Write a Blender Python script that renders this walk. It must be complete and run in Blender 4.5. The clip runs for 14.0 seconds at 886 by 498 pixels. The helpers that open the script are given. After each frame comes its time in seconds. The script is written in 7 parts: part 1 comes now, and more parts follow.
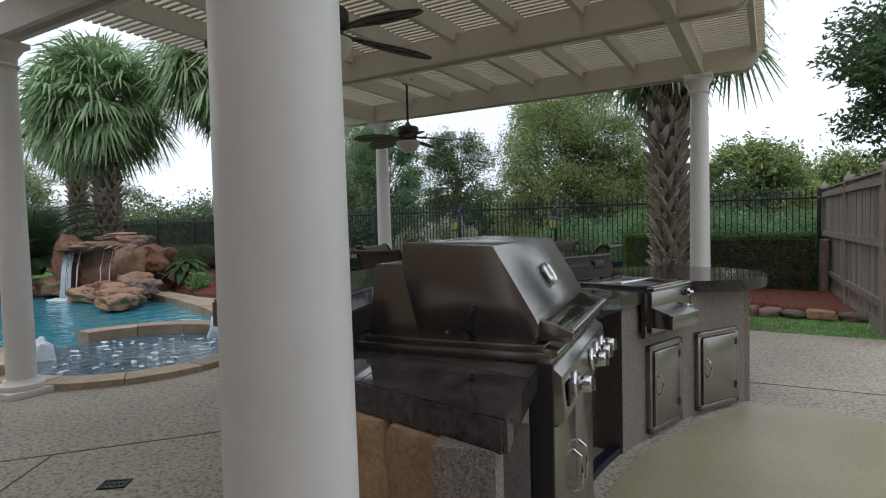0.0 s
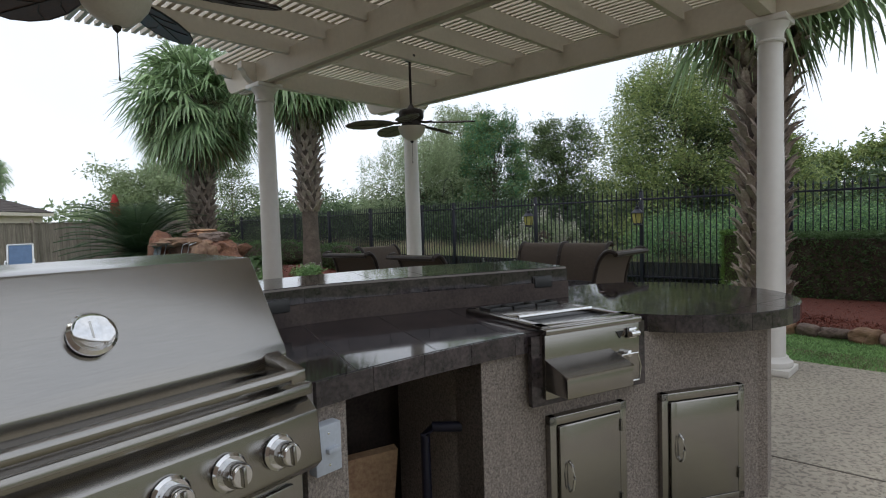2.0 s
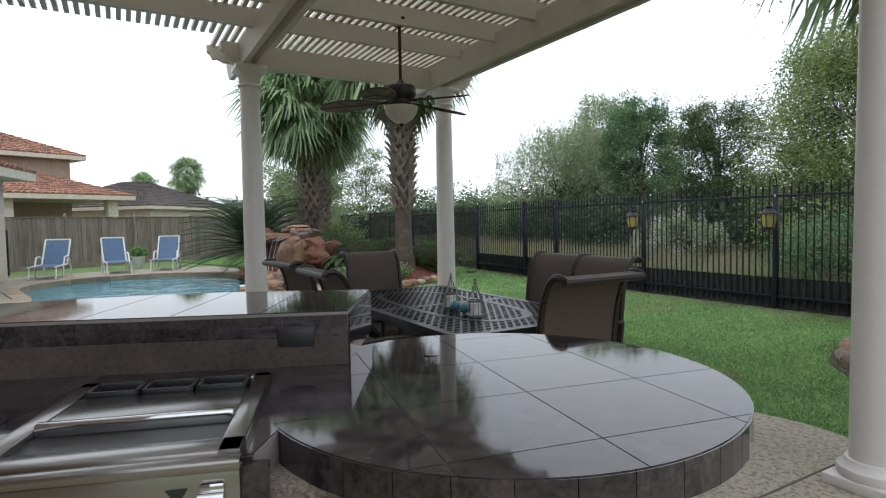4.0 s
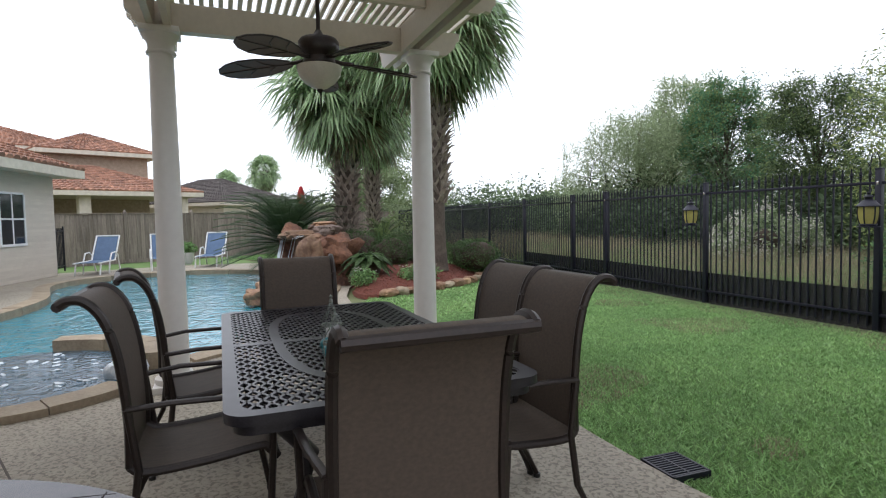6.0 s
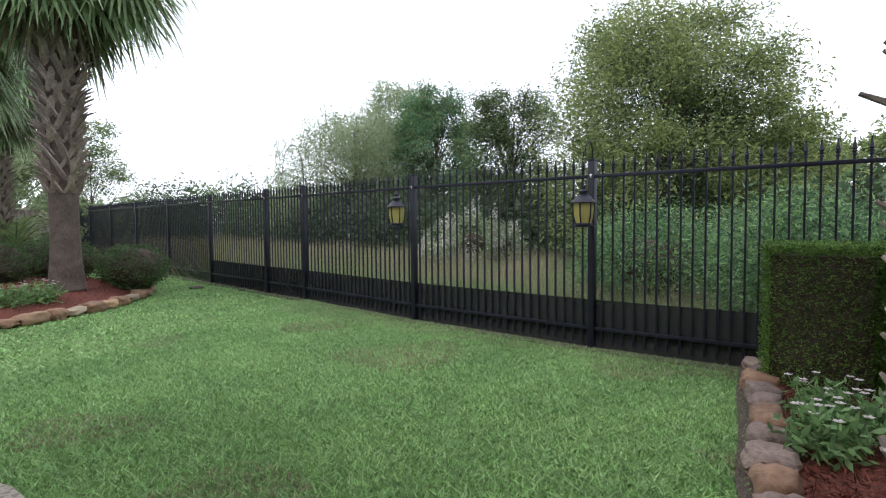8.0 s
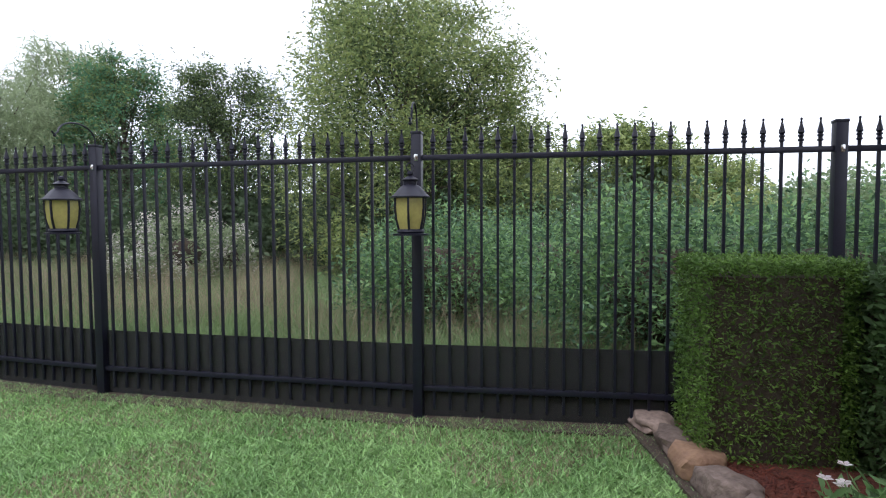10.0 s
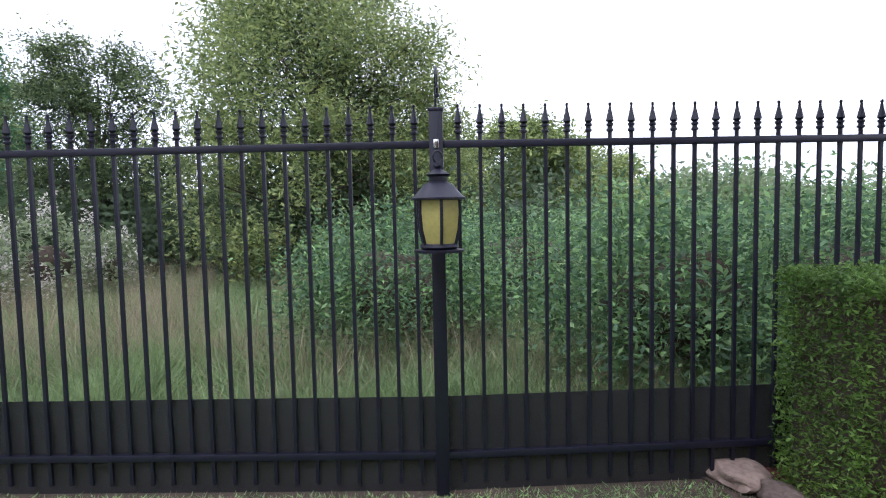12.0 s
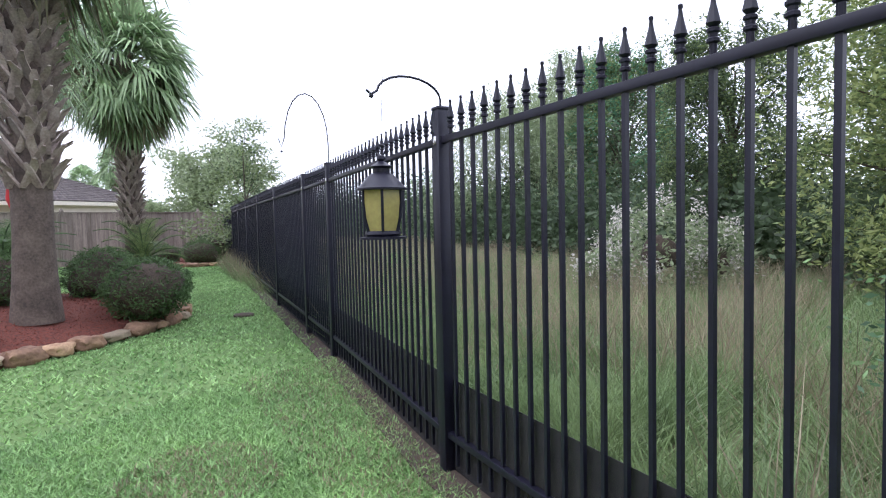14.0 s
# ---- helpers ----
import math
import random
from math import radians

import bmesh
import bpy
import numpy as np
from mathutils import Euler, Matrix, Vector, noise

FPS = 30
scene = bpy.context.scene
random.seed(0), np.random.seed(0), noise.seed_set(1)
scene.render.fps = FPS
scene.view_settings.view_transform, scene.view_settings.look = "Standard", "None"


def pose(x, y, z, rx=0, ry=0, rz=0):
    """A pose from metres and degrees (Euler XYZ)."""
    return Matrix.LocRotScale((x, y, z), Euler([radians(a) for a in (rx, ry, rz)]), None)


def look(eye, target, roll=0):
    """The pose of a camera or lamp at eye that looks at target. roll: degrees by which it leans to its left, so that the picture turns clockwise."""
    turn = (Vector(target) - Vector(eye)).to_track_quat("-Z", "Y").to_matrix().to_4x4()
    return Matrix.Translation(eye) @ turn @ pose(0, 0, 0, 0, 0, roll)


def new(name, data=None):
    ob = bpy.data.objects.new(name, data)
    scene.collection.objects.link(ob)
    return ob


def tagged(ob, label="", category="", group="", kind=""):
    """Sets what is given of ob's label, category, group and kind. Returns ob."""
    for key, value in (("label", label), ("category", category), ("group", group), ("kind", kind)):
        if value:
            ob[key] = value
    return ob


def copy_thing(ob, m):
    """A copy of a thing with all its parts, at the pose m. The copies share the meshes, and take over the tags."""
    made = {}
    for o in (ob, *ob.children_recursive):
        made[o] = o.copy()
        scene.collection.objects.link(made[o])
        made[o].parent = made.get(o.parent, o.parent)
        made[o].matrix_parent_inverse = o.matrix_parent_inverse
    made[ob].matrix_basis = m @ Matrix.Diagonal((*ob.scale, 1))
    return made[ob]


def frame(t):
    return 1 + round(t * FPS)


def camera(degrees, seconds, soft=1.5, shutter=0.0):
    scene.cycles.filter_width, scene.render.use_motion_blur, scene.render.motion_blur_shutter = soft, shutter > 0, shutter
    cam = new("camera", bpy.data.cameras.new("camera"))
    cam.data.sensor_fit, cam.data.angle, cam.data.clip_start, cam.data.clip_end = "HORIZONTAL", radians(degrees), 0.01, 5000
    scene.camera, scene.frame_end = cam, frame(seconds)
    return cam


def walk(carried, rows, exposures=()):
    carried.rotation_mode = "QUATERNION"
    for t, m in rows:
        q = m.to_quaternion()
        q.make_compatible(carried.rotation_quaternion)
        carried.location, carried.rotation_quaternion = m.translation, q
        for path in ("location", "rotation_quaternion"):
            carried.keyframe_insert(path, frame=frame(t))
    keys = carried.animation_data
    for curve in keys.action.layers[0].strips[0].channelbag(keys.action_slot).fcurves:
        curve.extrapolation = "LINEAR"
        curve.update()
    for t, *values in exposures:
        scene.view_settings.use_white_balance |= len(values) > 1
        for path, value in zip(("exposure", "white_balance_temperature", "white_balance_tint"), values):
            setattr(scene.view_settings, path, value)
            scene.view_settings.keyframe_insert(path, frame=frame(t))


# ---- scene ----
cam = camera(76.3, 14.0, 1.15)
PATH = [
    (0, (0.509, -0.217, 1.329), (0.361, 1.776, 1.242), -1.5),
    (0.5, (0.792, 0.005, 1.347), (0.491, 1.98, 1.253), -1.7),
    (1, (1.107, 0.3, 1.335), (0.687, 2.253, 1.238), -1.7),
    (1.5, (1.44, 0.629, 1.326), (0.938, 2.562, 1.229), -1.8),
    (2, (1.766, 1.032, 1.343), (1.154, 2.933, 1.245), -1.8),
    (2.5, (2.086, 1.435, 1.314), (1.35, 3.292, 1.222), -1.4),
    (3, (2.352, 1.91, 1.296), (1.475, 3.705, 1.208), -1.4),
    (3.5, (2.555, 2.408, 1.346), (1.534, 4.125, 1.258), -1.2),
    (3.7, (2.632, 2.59, 1.35), (1.577, 4.285, 1.258), -1.1),
    (4.4, (2.79, 3.22, 1.36), (1.55, 4.79, 1.262), -1.1),
    (5.1, (2.83, 3.8, 1.362), (1.47, 5.27, 1.258), -1.0),
    (5.8, (2.773, 4.36, 1.362), (1.384, 5.795, 1.251), -1.0),
    (6, (2.767, 4.557, 1.349), (1.414, 6.026, 1.241), -1.2),
    (6.5, (2.706, 5.064, 1.316), (1.491, 6.648, 1.203), -1.0),
    (7, (2.562, 5.586, 1.316), (1.484, 7.266, 1.205), -1.1),
    (7.5, (2.332, 6.214, 1.274), (1.481, 8.021, 1.168), -0.7),
    (8, (2.142, 6.795, 1.232), (1.612, 8.721, 1.13), -0.5),
    (8.5, (1.957, 7.416, 1.221), (1.707, 9.398, 1.124), -0.6),
    (9, (1.768, 7.952, 1.189), (1.805, 9.95, 1.108), -0.2),
    (9.2, (1.682, 8.201, 1.188), (1.832, 10.194, 1.107), -0.3),
    (9.9, (1.44, 8.83, 1.24), (1.87, 10.78, 1.14), -0.3),
    (10.7, (1.12, 9.46, 1.31), (1.86, 11.32, 1.19), -0.4),
    (11.5, (0.961, 9.893, 1.396), (1.865, 11.672, 1.263), -0.5),
    (12, (0.997, 10.046, 1.333), (1.838, 11.856, 1.199), -1.2),
    (12.5, (1.148, 10.301, 1.261), (1.666, 12.228, 1.135), -1.4),
    (13, (1.354, 10.583, 1.242), (1.342, 12.58, 1.126), -1.3),
    (13.5, (1.517, 10.902, 1.257), (0.893, 12.799, 1.152), -1.2),
    (14, (1.564, 11.23, 1.25), (0.396, 12.85, 1.146), -1.3),
]
walk(cam, [(t, look(eye, target, roll)) for t, eye, target, roll in PATH],
     [(0, -0.13, 6250, 11), (1.5, -0.18, 6350, 11), (3.0, -0.03, 6350, 10), (3.7, 0.05, 6350, 10), (5.8, 0.24, 6400, 13), (7.0, 0.32, 6350, 15), (8.0, 0.34, 6300, 15), (9.2, 0.38, 6250, 16), (11.3, 0.62, 6000, 20), (12.5, 0.74, 5950, 22), (14, 0.78, 5950, 22)])

# ---- sky and light: a bright overcast day ----
world = bpy.data.worlds.new("overcast_sky")
scene.world = world
world.use_nodes = True
wn, wl = world.node_tree.nodes, world.node_tree.links
wn.clear()
w_out, w_bg = wn.new("ShaderNodeOutputWorld"), wn.new("ShaderNodeBackground")
w_sky = wn.new("ShaderNodeTexSky")
w_sky.sky_type, w_sky.sun_disc = "NISHITA", False
w_sky.sun_elevation, w_sky.sun_rotation = radians(55), radians(150)
w_scale = wn.new("ShaderNodeVectorMath")
w_scale.operation = "SCALE"
w_scale.inputs["Scale"].default_value = 0.1
w_tc, w_noise, w_ramp, w_mix = (wn.new(n) for n in ("ShaderNodeTexCoord", "ShaderNodeTexNoise", "ShaderNodeValToRGB", "ShaderNodeMix"))
w_noise.inputs["Scale"].default_value, w_noise.inputs["Detail"].default_value = 2.2, 6.0
w_ramp.color_ramp.elements[0].position, w_ramp.color_ramp.elements[1].position = 0.3, 0.75
w_ramp.color_ramp.elements[0].color, w_ramp.color_ramp.elements[1].color = (0.83, 0.90, 1.0, 1), (0.96, 0.98, 1.0, 1)
w_mix.data_type = "RGBA"
w_mix.inputs["Factor"].default_value = 0.93
wl.new(w_sky.outputs["Color"], w_scale.inputs[0])
wl.new(w_tc.outputs["Generated"], w_noise.inputs["Vector"])
wl.new(w_noise.outputs["Fac"], w_ramp.inputs["Fac"])
wl.new(w_scale.outputs[0], w_mix.inputs["A"])
wl.new(w_ramp.outputs["Color"], w_mix.inputs["B"])
wl.new(w_mix.outputs["Result"], w_bg.inputs["Color"])
wl.new(w_bg.outputs[0], w_out.inputs[0])
w_bg.inputs["Strength"].default_value = 1.35
sun = new("sun", bpy.data.lights.new("sun", "SUN"))
sun.data.energy, sun.data.angle, sun.data.color = 0.9, radians(25), (1.0, 0.985, 0.96)
sun.matrix_world = look((0, 0, 30), (10, 12, 0))

# ---- mesh helpers ----
class Shape:
    """Vertices and faces gathered into one mesh."""

    def __init__(self):
        self.v, self.f = [], []

    def add(self, verts, faces, m=None):
        n = len(self.v)
        self.v += [tuple(m @ Vector(p)) for p in verts] if m is not None else [tuple(p) for p in verts]
        self.f += [tuple(i + n for i in q) for q in faces]
        return self

    def box(self, x0, x1, y0, y1, z0, z1, m=None, c=0.0):
        if c <= 0:
            p = [(x, y, z) for x in (x0, x1) for y in (y0, y1) for z in (z0, z1)]
            return self.add(p, [(0, 1, 3, 2), (4, 6, 7, 5), (0, 4, 5, 1), (2, 3, 7, 6), (0, 2, 6, 4), (1, 5, 7, 3)], m)
        bm = bmesh.new()
        bmesh.ops.create_cube(bm, size=1)
        for q in bm.verts:
            q.co = Vector(((x0 + x1) / 2 + q.co.x * (x1 - x0), (y0 + y1) / 2 + q.co.y * (y1 - y0), (z0 + z1) / 2 + q.co.z * (z1 - z0)))
        bmesh.ops.bevel(bm, geom=bm.edges[:], offset=c, segments=2, profile=0.5, affect="EDGES", clamp_overlap=True)
        return self.bm(bm, m)

    def bm(self, bm, m=None):
        bm.verts.index_update()
        self.add([q.co.copy() for q in bm.verts], [tuple(q.index for q in g.verts) for g in bm.faces], m)
        bm.free()
        return self

    def prism(self, poly, z0, z1, m=None):
        """A flat outline raised from z0 to z1."""
        n = len(poly)
        area = sum(poly[i][0] * poly[(i + 1) % n][1] - poly[(i + 1) % n][0] * poly[i][1] for i in range(n))
        poly = list(poly) if area > 0 else list(poly)[::-1]
        verts = [(x, y, z0) for x, y in poly] + [(x, y, z1) for x, y in poly]
        faces = [tuple(range(n - 1, -1, -1)), tuple(range(n, 2 * n))] + [(i, (i + 1) % n, n + (i + 1) % n, n + i) for i in range(n)]
        return self.add(verts, faces, m)

    def lathe(self, profile, n=24, m=None, caps=True):
        """A profile of (radius, height), turned about z."""
        verts = [(r * math.cos(2 * math.pi * i / n), r * math.sin(2 * math.pi * i / n), z) for r, z in profile for i in range(n)]
        faces = [(k * n + i, k * n + (i + 1) % n, (k + 1) * n + (i + 1) % n, (k + 1) * n + i) for k in range(len(profile) - 1) for i in range(n)]
        if caps:
            faces += [tuple(range(n - 1, -1, -1)), tuple(range((len(profile) - 1) * n, len(profile) * n))]
        return self.add(verts, faces, m)

    def tube(self, pts, r, n=8, m=None, flat=1.0):
        """A round bar along points; r may be one radius or one for each point."""
        pts = [Vector(p) for p in pts]
        rr = r if isinstance(r, (list, tuple)) else [r] * len(pts)
        verts, up = [], Vector((0, 0, 1))
        for i, p in enumerate(pts):
            d = (pts[min(i + 1, len(pts) - 1)] - pts[max(i - 1, 0)]).normalized()
            a = d.cross(up) if abs(d.dot(up)) < 0.95 else d.cross(Vector((0, 1, 0)))
            a.normalize()
            b = a.cross(d)
            verts += [p + rr[i] * (math.cos(2 * math.pi * k / n) * a + flat * math.sin(2 * math.pi * k / n) * b) for k in range(n)]
        L = len(pts)
        faces = [(k * n + i, k * n + (i + 1) % n, (k + 1) * n + (i + 1) % n, (k + 1) * n + i) for k in range(L - 1) for i in range(n)]
        faces += [tuple(range(n - 1, -1, -1)), tuple(range((L - 1) * n, L * n))]
        return self.add(verts, faces, m)

    def sheet(self, outer, holes, z):
        """A flat outline with holes, filled."""
        bm = bmesh.new()
        edges = []
        for loop in [outer] + list(holes):
            vs = [bm.verts.new((x, y, z)) for x, y in loop]
            edges += [bm.edges.new((vs[i], vs[(i + 1) % len(vs)])) for i in range(len(vs))]
        bmesh.ops.triangle_fill(bm, edges=edges, use_beauty=True)
        bmesh.ops.recalc_face_normals(bm, faces=bm.faces[:])
        for g in bm.faces:
            g.normal_update()
            if g.normal.z < 0:
                g.normal_flip()
        return self.bm(bm)

    def mesh(self, name, smooth=40):
        me = bpy.data.meshes.new(name)
        me.from_pydata(self.v, [], self.f)
        if smooth:
            me.polygons.foreach_set("use_smooth", [True] * len(me.polygons))
            me.set_sharp_from_angle(angle=radians(smooth))
        me.update()
        return me


def part(name, shape, material, parent=None, label="", m=None, smooth=40):
    """One mesh object, under its thing if it has one."""
    me = shape if isinstance(shape, bpy.types.Mesh) else shape.mesh(name, smooth)
    if material and not me.materials:
        me.materials.append(material)
    ob = new(name, me)
    if parent is not None:
        ob.parent = parent
    if m is not None:
        ob.matrix_basis = m
    if label:
        ob["label"] = label
    return ob


def thing(name, label, category, m=None, group="", kind=""):
    ob = new(name)
    if m is not None:
        ob.matrix_basis = m
    return tagged(ob, label, category, group, kind)


def solo(name, shape, material, label, category, group="", kind="", m=None, smooth=40):
    return tagged(part(name, shape, material, m=m, smooth=smooth), label, category, group, kind)


def spline(pts, steps=10, closed=False):
    """A smooth curve through the points."""
    P = [np.array(p, float) for p in pts]
    n, out = len(P), []
    for i in range(n if closed else n - 1):
        a, b, c, d = (P[(i + k) % n] if closed else P[min(max(i + k, 0), n - 1)] for k in (-1, 0, 1, 2))
        for s in range(steps):
            t = s / steps
            out.append(0.5 * (2 * b + (c - a) * t + (2 * a - 5 * b + 4 * c - d) * t * t + (3 * b - a - 3 * c + d) * t ** 3))
    if not closed:
        out.append(P[-1])
    return [tuple(float(x) for x in p) for p in out]


def offset(loop, d):
    """A closed outline moved outwards by d."""
    n = len(loop)
    area = sum(loop[i][0] * loop[(i + 1) % n][1] - loop[(i + 1) % n][0] * loop[i][1] for i in range(n))
    s, out = (1 if area > 0 else -1), []
    for i in range(n):
        t = Vector(loop[(i + 1) % n]) - Vector(loop[i - 1])
        t.normalize()
        out.append((loop[i][0] + s * d * t.y, loop[i][1] - s * d * t.x))
    return out


def inside(x, y, loop):
    n, hit = len(loop), False
    for i in range(n):
        (x0, y0), (x1, y1) = loop[i - 1], loop[i]
        if (y0 > y) != (y1 > y) and x < (x1 - x0) * (y - y0) / (y1 - y0) + x0:
            hit = not hit
    return hit


def quads_mesh(name, co, n):
    """A mesh of loose faces with n corners each, from an array of points."""
    co = np.asarray(co, np.float32).reshape(-1, 3)
    k = len(co) // n
    me = bpy.data.meshes.new(name)
    me.vertices.add(k * n)
    me.vertices.foreach_set("co", co.ravel())
    me.loops.add(k * n)
    me.loops.foreach_set("vertex_index", np.arange(k * n, dtype=np.int32))
    me.polygons.add(k)
    me.polygons.foreach_set("loop_start", np.arange(0, k * n, n, dtype=np.int32))
    me.update(calc_edges=True)
    return me


# ---- materials ----
def material(name, c1, c2=None, rough=0.6, metal=0.0, scale=6.0, fine=80.0, bump=0.2, depth=0.004, stretch=(1, 1, 1), spread=0.0, island=0.0, spec=0.5, rough2=None, coat=0.0):
    """A surface with two colours mixed at two scales, fine relief, and a shift of tone from piece to piece (spread) or leaf to leaf (island)."""
    mt = bpy.data.materials.new(name)
    mt.use_nodes = True
    nt, ln = mt.node_tree.nodes, mt.node_tree.links
    bs = nt["Principled BSDF"]
    c2 = c2 or tuple(x * 0.8 for x in c1)
    tc, mp = nt.new("ShaderNodeTexCoord"), nt.new("ShaderNodeMapping")
    mp.inputs["Scale"].default_value = stretch
    oi = nt.new("ShaderNodeObjectInfo")
    ln.new(tc.outputs["Object"], mp.inputs["Vector"])
    if spread:
        sh = nt.new("ShaderNodeVectorMath")
        sh.operation = "SCALE"
        sh.inputs[0].default_value = (13, 17, 11)
        ln.new(oi.outputs["Random"], sh.inputs["Scale"])
        ln.new(sh.outputs[0], mp.inputs["Location"])
    n1, n2 = nt.new("ShaderNodeTexNoise"), nt.new("ShaderNodeTexNoise")
    n1.inputs["Scale"].default_value, n1.inputs["Detail"].default_value = scale, 4
    n2.inputs["Scale"].default_value, n2.inputs["Detail"].default_value = fine, 3
    for n in (n1, n2):
        ln.new(mp.outputs[0], n.inputs["Vector"])
    av = nt.new("ShaderNodeMath")
    av.operation = "MULTIPLY_ADD"
    av.inputs[1].default_value, av.inputs[2].default_value = 0.45, 0.0
    ln.new(n2.outputs["Fac"], av.inputs[0])
    ad = nt.new("ShaderNodeMath")
    ad.operation = "MULTIPLY_ADD"
    ad.inputs[1].default_value = 0.55
    ln.new(n1.outputs["Fac"], ad.inputs[0])
    ln.new(av.outputs[0], ad.inputs[2])
    rp = nt.new("ShaderNodeValToRGB")
    rp.color_ramp.elements[0].position, rp.color_ramp.elements[1].position = 0.36, 0.64
    rp.color_ramp.elements[0].color, rp.color_ramp.elements[1].color = (*c2, 1), (*c1, 1)
    ln.new(ad.outputs[0], rp.inputs["Fac"])
    out = rp.outputs["Color"]
    for amount, rnd in ((spread, oi.outputs["Random"]), (island, None)):
        if not amount:
            continue
        if rnd is None:
            ge = nt.new("ShaderNodeNewGeometry")
            rnd = ge.outputs["Random Per Island"]
        hs, mr = nt.new("ShaderNodeHueSaturation"), nt.new("ShaderNodeMapRange")
        mr.inputs["To Min"].default_value, mr.inputs["To Max"].default_value = 1 - amount, 1 + amount
        ln.new(rnd, mr.inputs["Value"])
        ln.new(mr.outputs[0], hs.inputs["Value"])
        ln.new(out, hs.inputs["Color"])
        out = hs.outputs["Color"]
    ln.new(out, bs.inputs["Base Color"])
    bs.inputs["Roughness"].default_value, bs.inputs["Metallic"].default_value = rough, metal
    bs.inputs["Specular IOR Level"].default_value = spec
    bs.inputs["Coat Weight"].default_value = coat
    if rough2 is not None:
        rr = nt.new("ShaderNodeMapRange")
        rr.inputs["To Min"].default_value, rr.inputs["To Max"].default_value = rough, rough2
        ln.new(n1.outputs["Fac"], rr.inputs["Value"])
        ln.new(rr.outputs[0], bs.inputs["Roughness"])
    if bump:
        bp = nt.new("ShaderNodeBump")
        bp.inputs["Strength"].default_value, bp.inputs["Distance"].default_value = bump, depth
        ln.new(ad.outputs[0], bp.inputs["Height"])
        ln.new(bp.outputs[0], bs.inputs["Normal"])
    return mt


def leaf(name, c1, c2, island=0.35, rough=0.5, glow=0.45):
    """Foliage: leaves that differ in tone and let some light through."""
    mt = material(name, c1, c2, rough=rough, scale=1.2, fine=9, bump=0, island=island, spec=0.3)
    nt, ln = mt.node_tree.nodes, mt.node_tree.links
    bs = nt["Principled BSDF"]
    tr, mx = nt.new("ShaderNodeBsdfTranslucent"), nt.new("ShaderNodeMixShader")
    mx.inputs[0].default_value = glow
    src = bs.inputs["Base Color"].links[0].from_socket
    ln.new(src, tr.inputs["Color"])
    ln.new(bs.outputs[0], mx.inputs[1])
    ln.new(tr.outputs[0], mx.inputs[2])
    ln.new(mx.outputs[0], nt["Material Output"].inputs[0])
    return mt


def see_through(name, colour, amount):
    """Woven screen: a part of the light passes between the threads."""
    mt = material(name, colour, rough=0.8, bump=0)
    nt, ln = mt.node_tree.nodes, mt.node_tree.links
    tr, mx = nt.new("ShaderNodeBsdfTransparent"), nt.new("ShaderNodeMixShader")
    mx.inputs[0].default_value = amount
    ln.new(nt["Principled BSDF"].outputs[0], mx.inputs[1])
    ln.new(tr.outputs[0], mx.inputs[2])
    ln.new(mx.outputs[0], nt["Material Output"].inputs[0])
    return mt


def deck_material():
    """Sprayed concrete deck: flat raised flakes with small dark pits between them."""
    mt = material("sprayed_concrete", (0.44, 0.39, 0.31), (0.33, 0.29, 0.235), rough=0.8, scale=1.3, fine=30, bump=0)
    nt, ln = mt.node_tree.nodes, mt.node_tree.links
    bs = nt["Principled BSDF"]
    tc, n, rp, mx, bp = (nt.new(k) for k in ("ShaderNodeTexCoord", "ShaderNodeTexNoise", "ShaderNodeValToRGB", "ShaderNodeMix", "ShaderNodeBump"))
    n.inputs["Scale"].default_value, n.inputs["Detail"].default_value, n.inputs["Distortion"].default_value = 38, 3, 0.6
    rp.color_ramp.elements[0].position, rp.color_ramp.elements[1].position = 0.40, 0.50
    ln.new(tc.outputs["Object"], n.inputs["Vector"])
    ln.new(n.outputs["Fac"], rp.inputs["Fac"])
    mx.data_type, mx.blend_type = "RGBA", "MULTIPLY"
    mx.inputs["Factor"].default_value = 0.42
    src = bs.inputs["Base Color"].links[0].from_socket
    ln.new(src, mx.inputs["A"])
    ln.new(rp.outputs["Color"], mx.inputs["B"])
    ln.new(mx.outputs["Result"], bs.inputs["Base Color"])
    bp.inputs["Strength"].default_value, bp.inputs["Distance"].default_value = 0.6, 0.004
    ln.new(rp.outputs["Color"], bp.inputs["Height"])
    ln.new(bp.outputs[0], bs.inputs["Normal"])
    return mt


def water_material(name, colour, scale, strength, rough=0.04):
    mt = material(name, colour, tuple(c * 0.75 for c in colour), rough=rough, scale=0.5, fine=2.5, bump=0, spec=0.5)
    nt, ln = mt.node_tree.nodes, mt.node_tree.links
    tc, n, bp = (nt.new(k) for k in ("ShaderNodeTexCoord", "ShaderNodeTexNoise", "ShaderNodeBump"))
    n.inputs["Scale"].default_value, n.inputs["Detail"].default_value, n.inputs["Distortion"].default_value = scale, 3, 0.8
    bp.inputs["Strength"].default_value, bp.inputs["Distance"].default_value = strength, 0.05
    ln.new(tc.outputs["Object"], n.inputs["Vector"])
    ln.new(n.outputs["Fac"], bp.inputs["Height"])
    ln.new(bp.outputs[0], nt["Principled BSDF"].inputs["Normal"])
    return mt


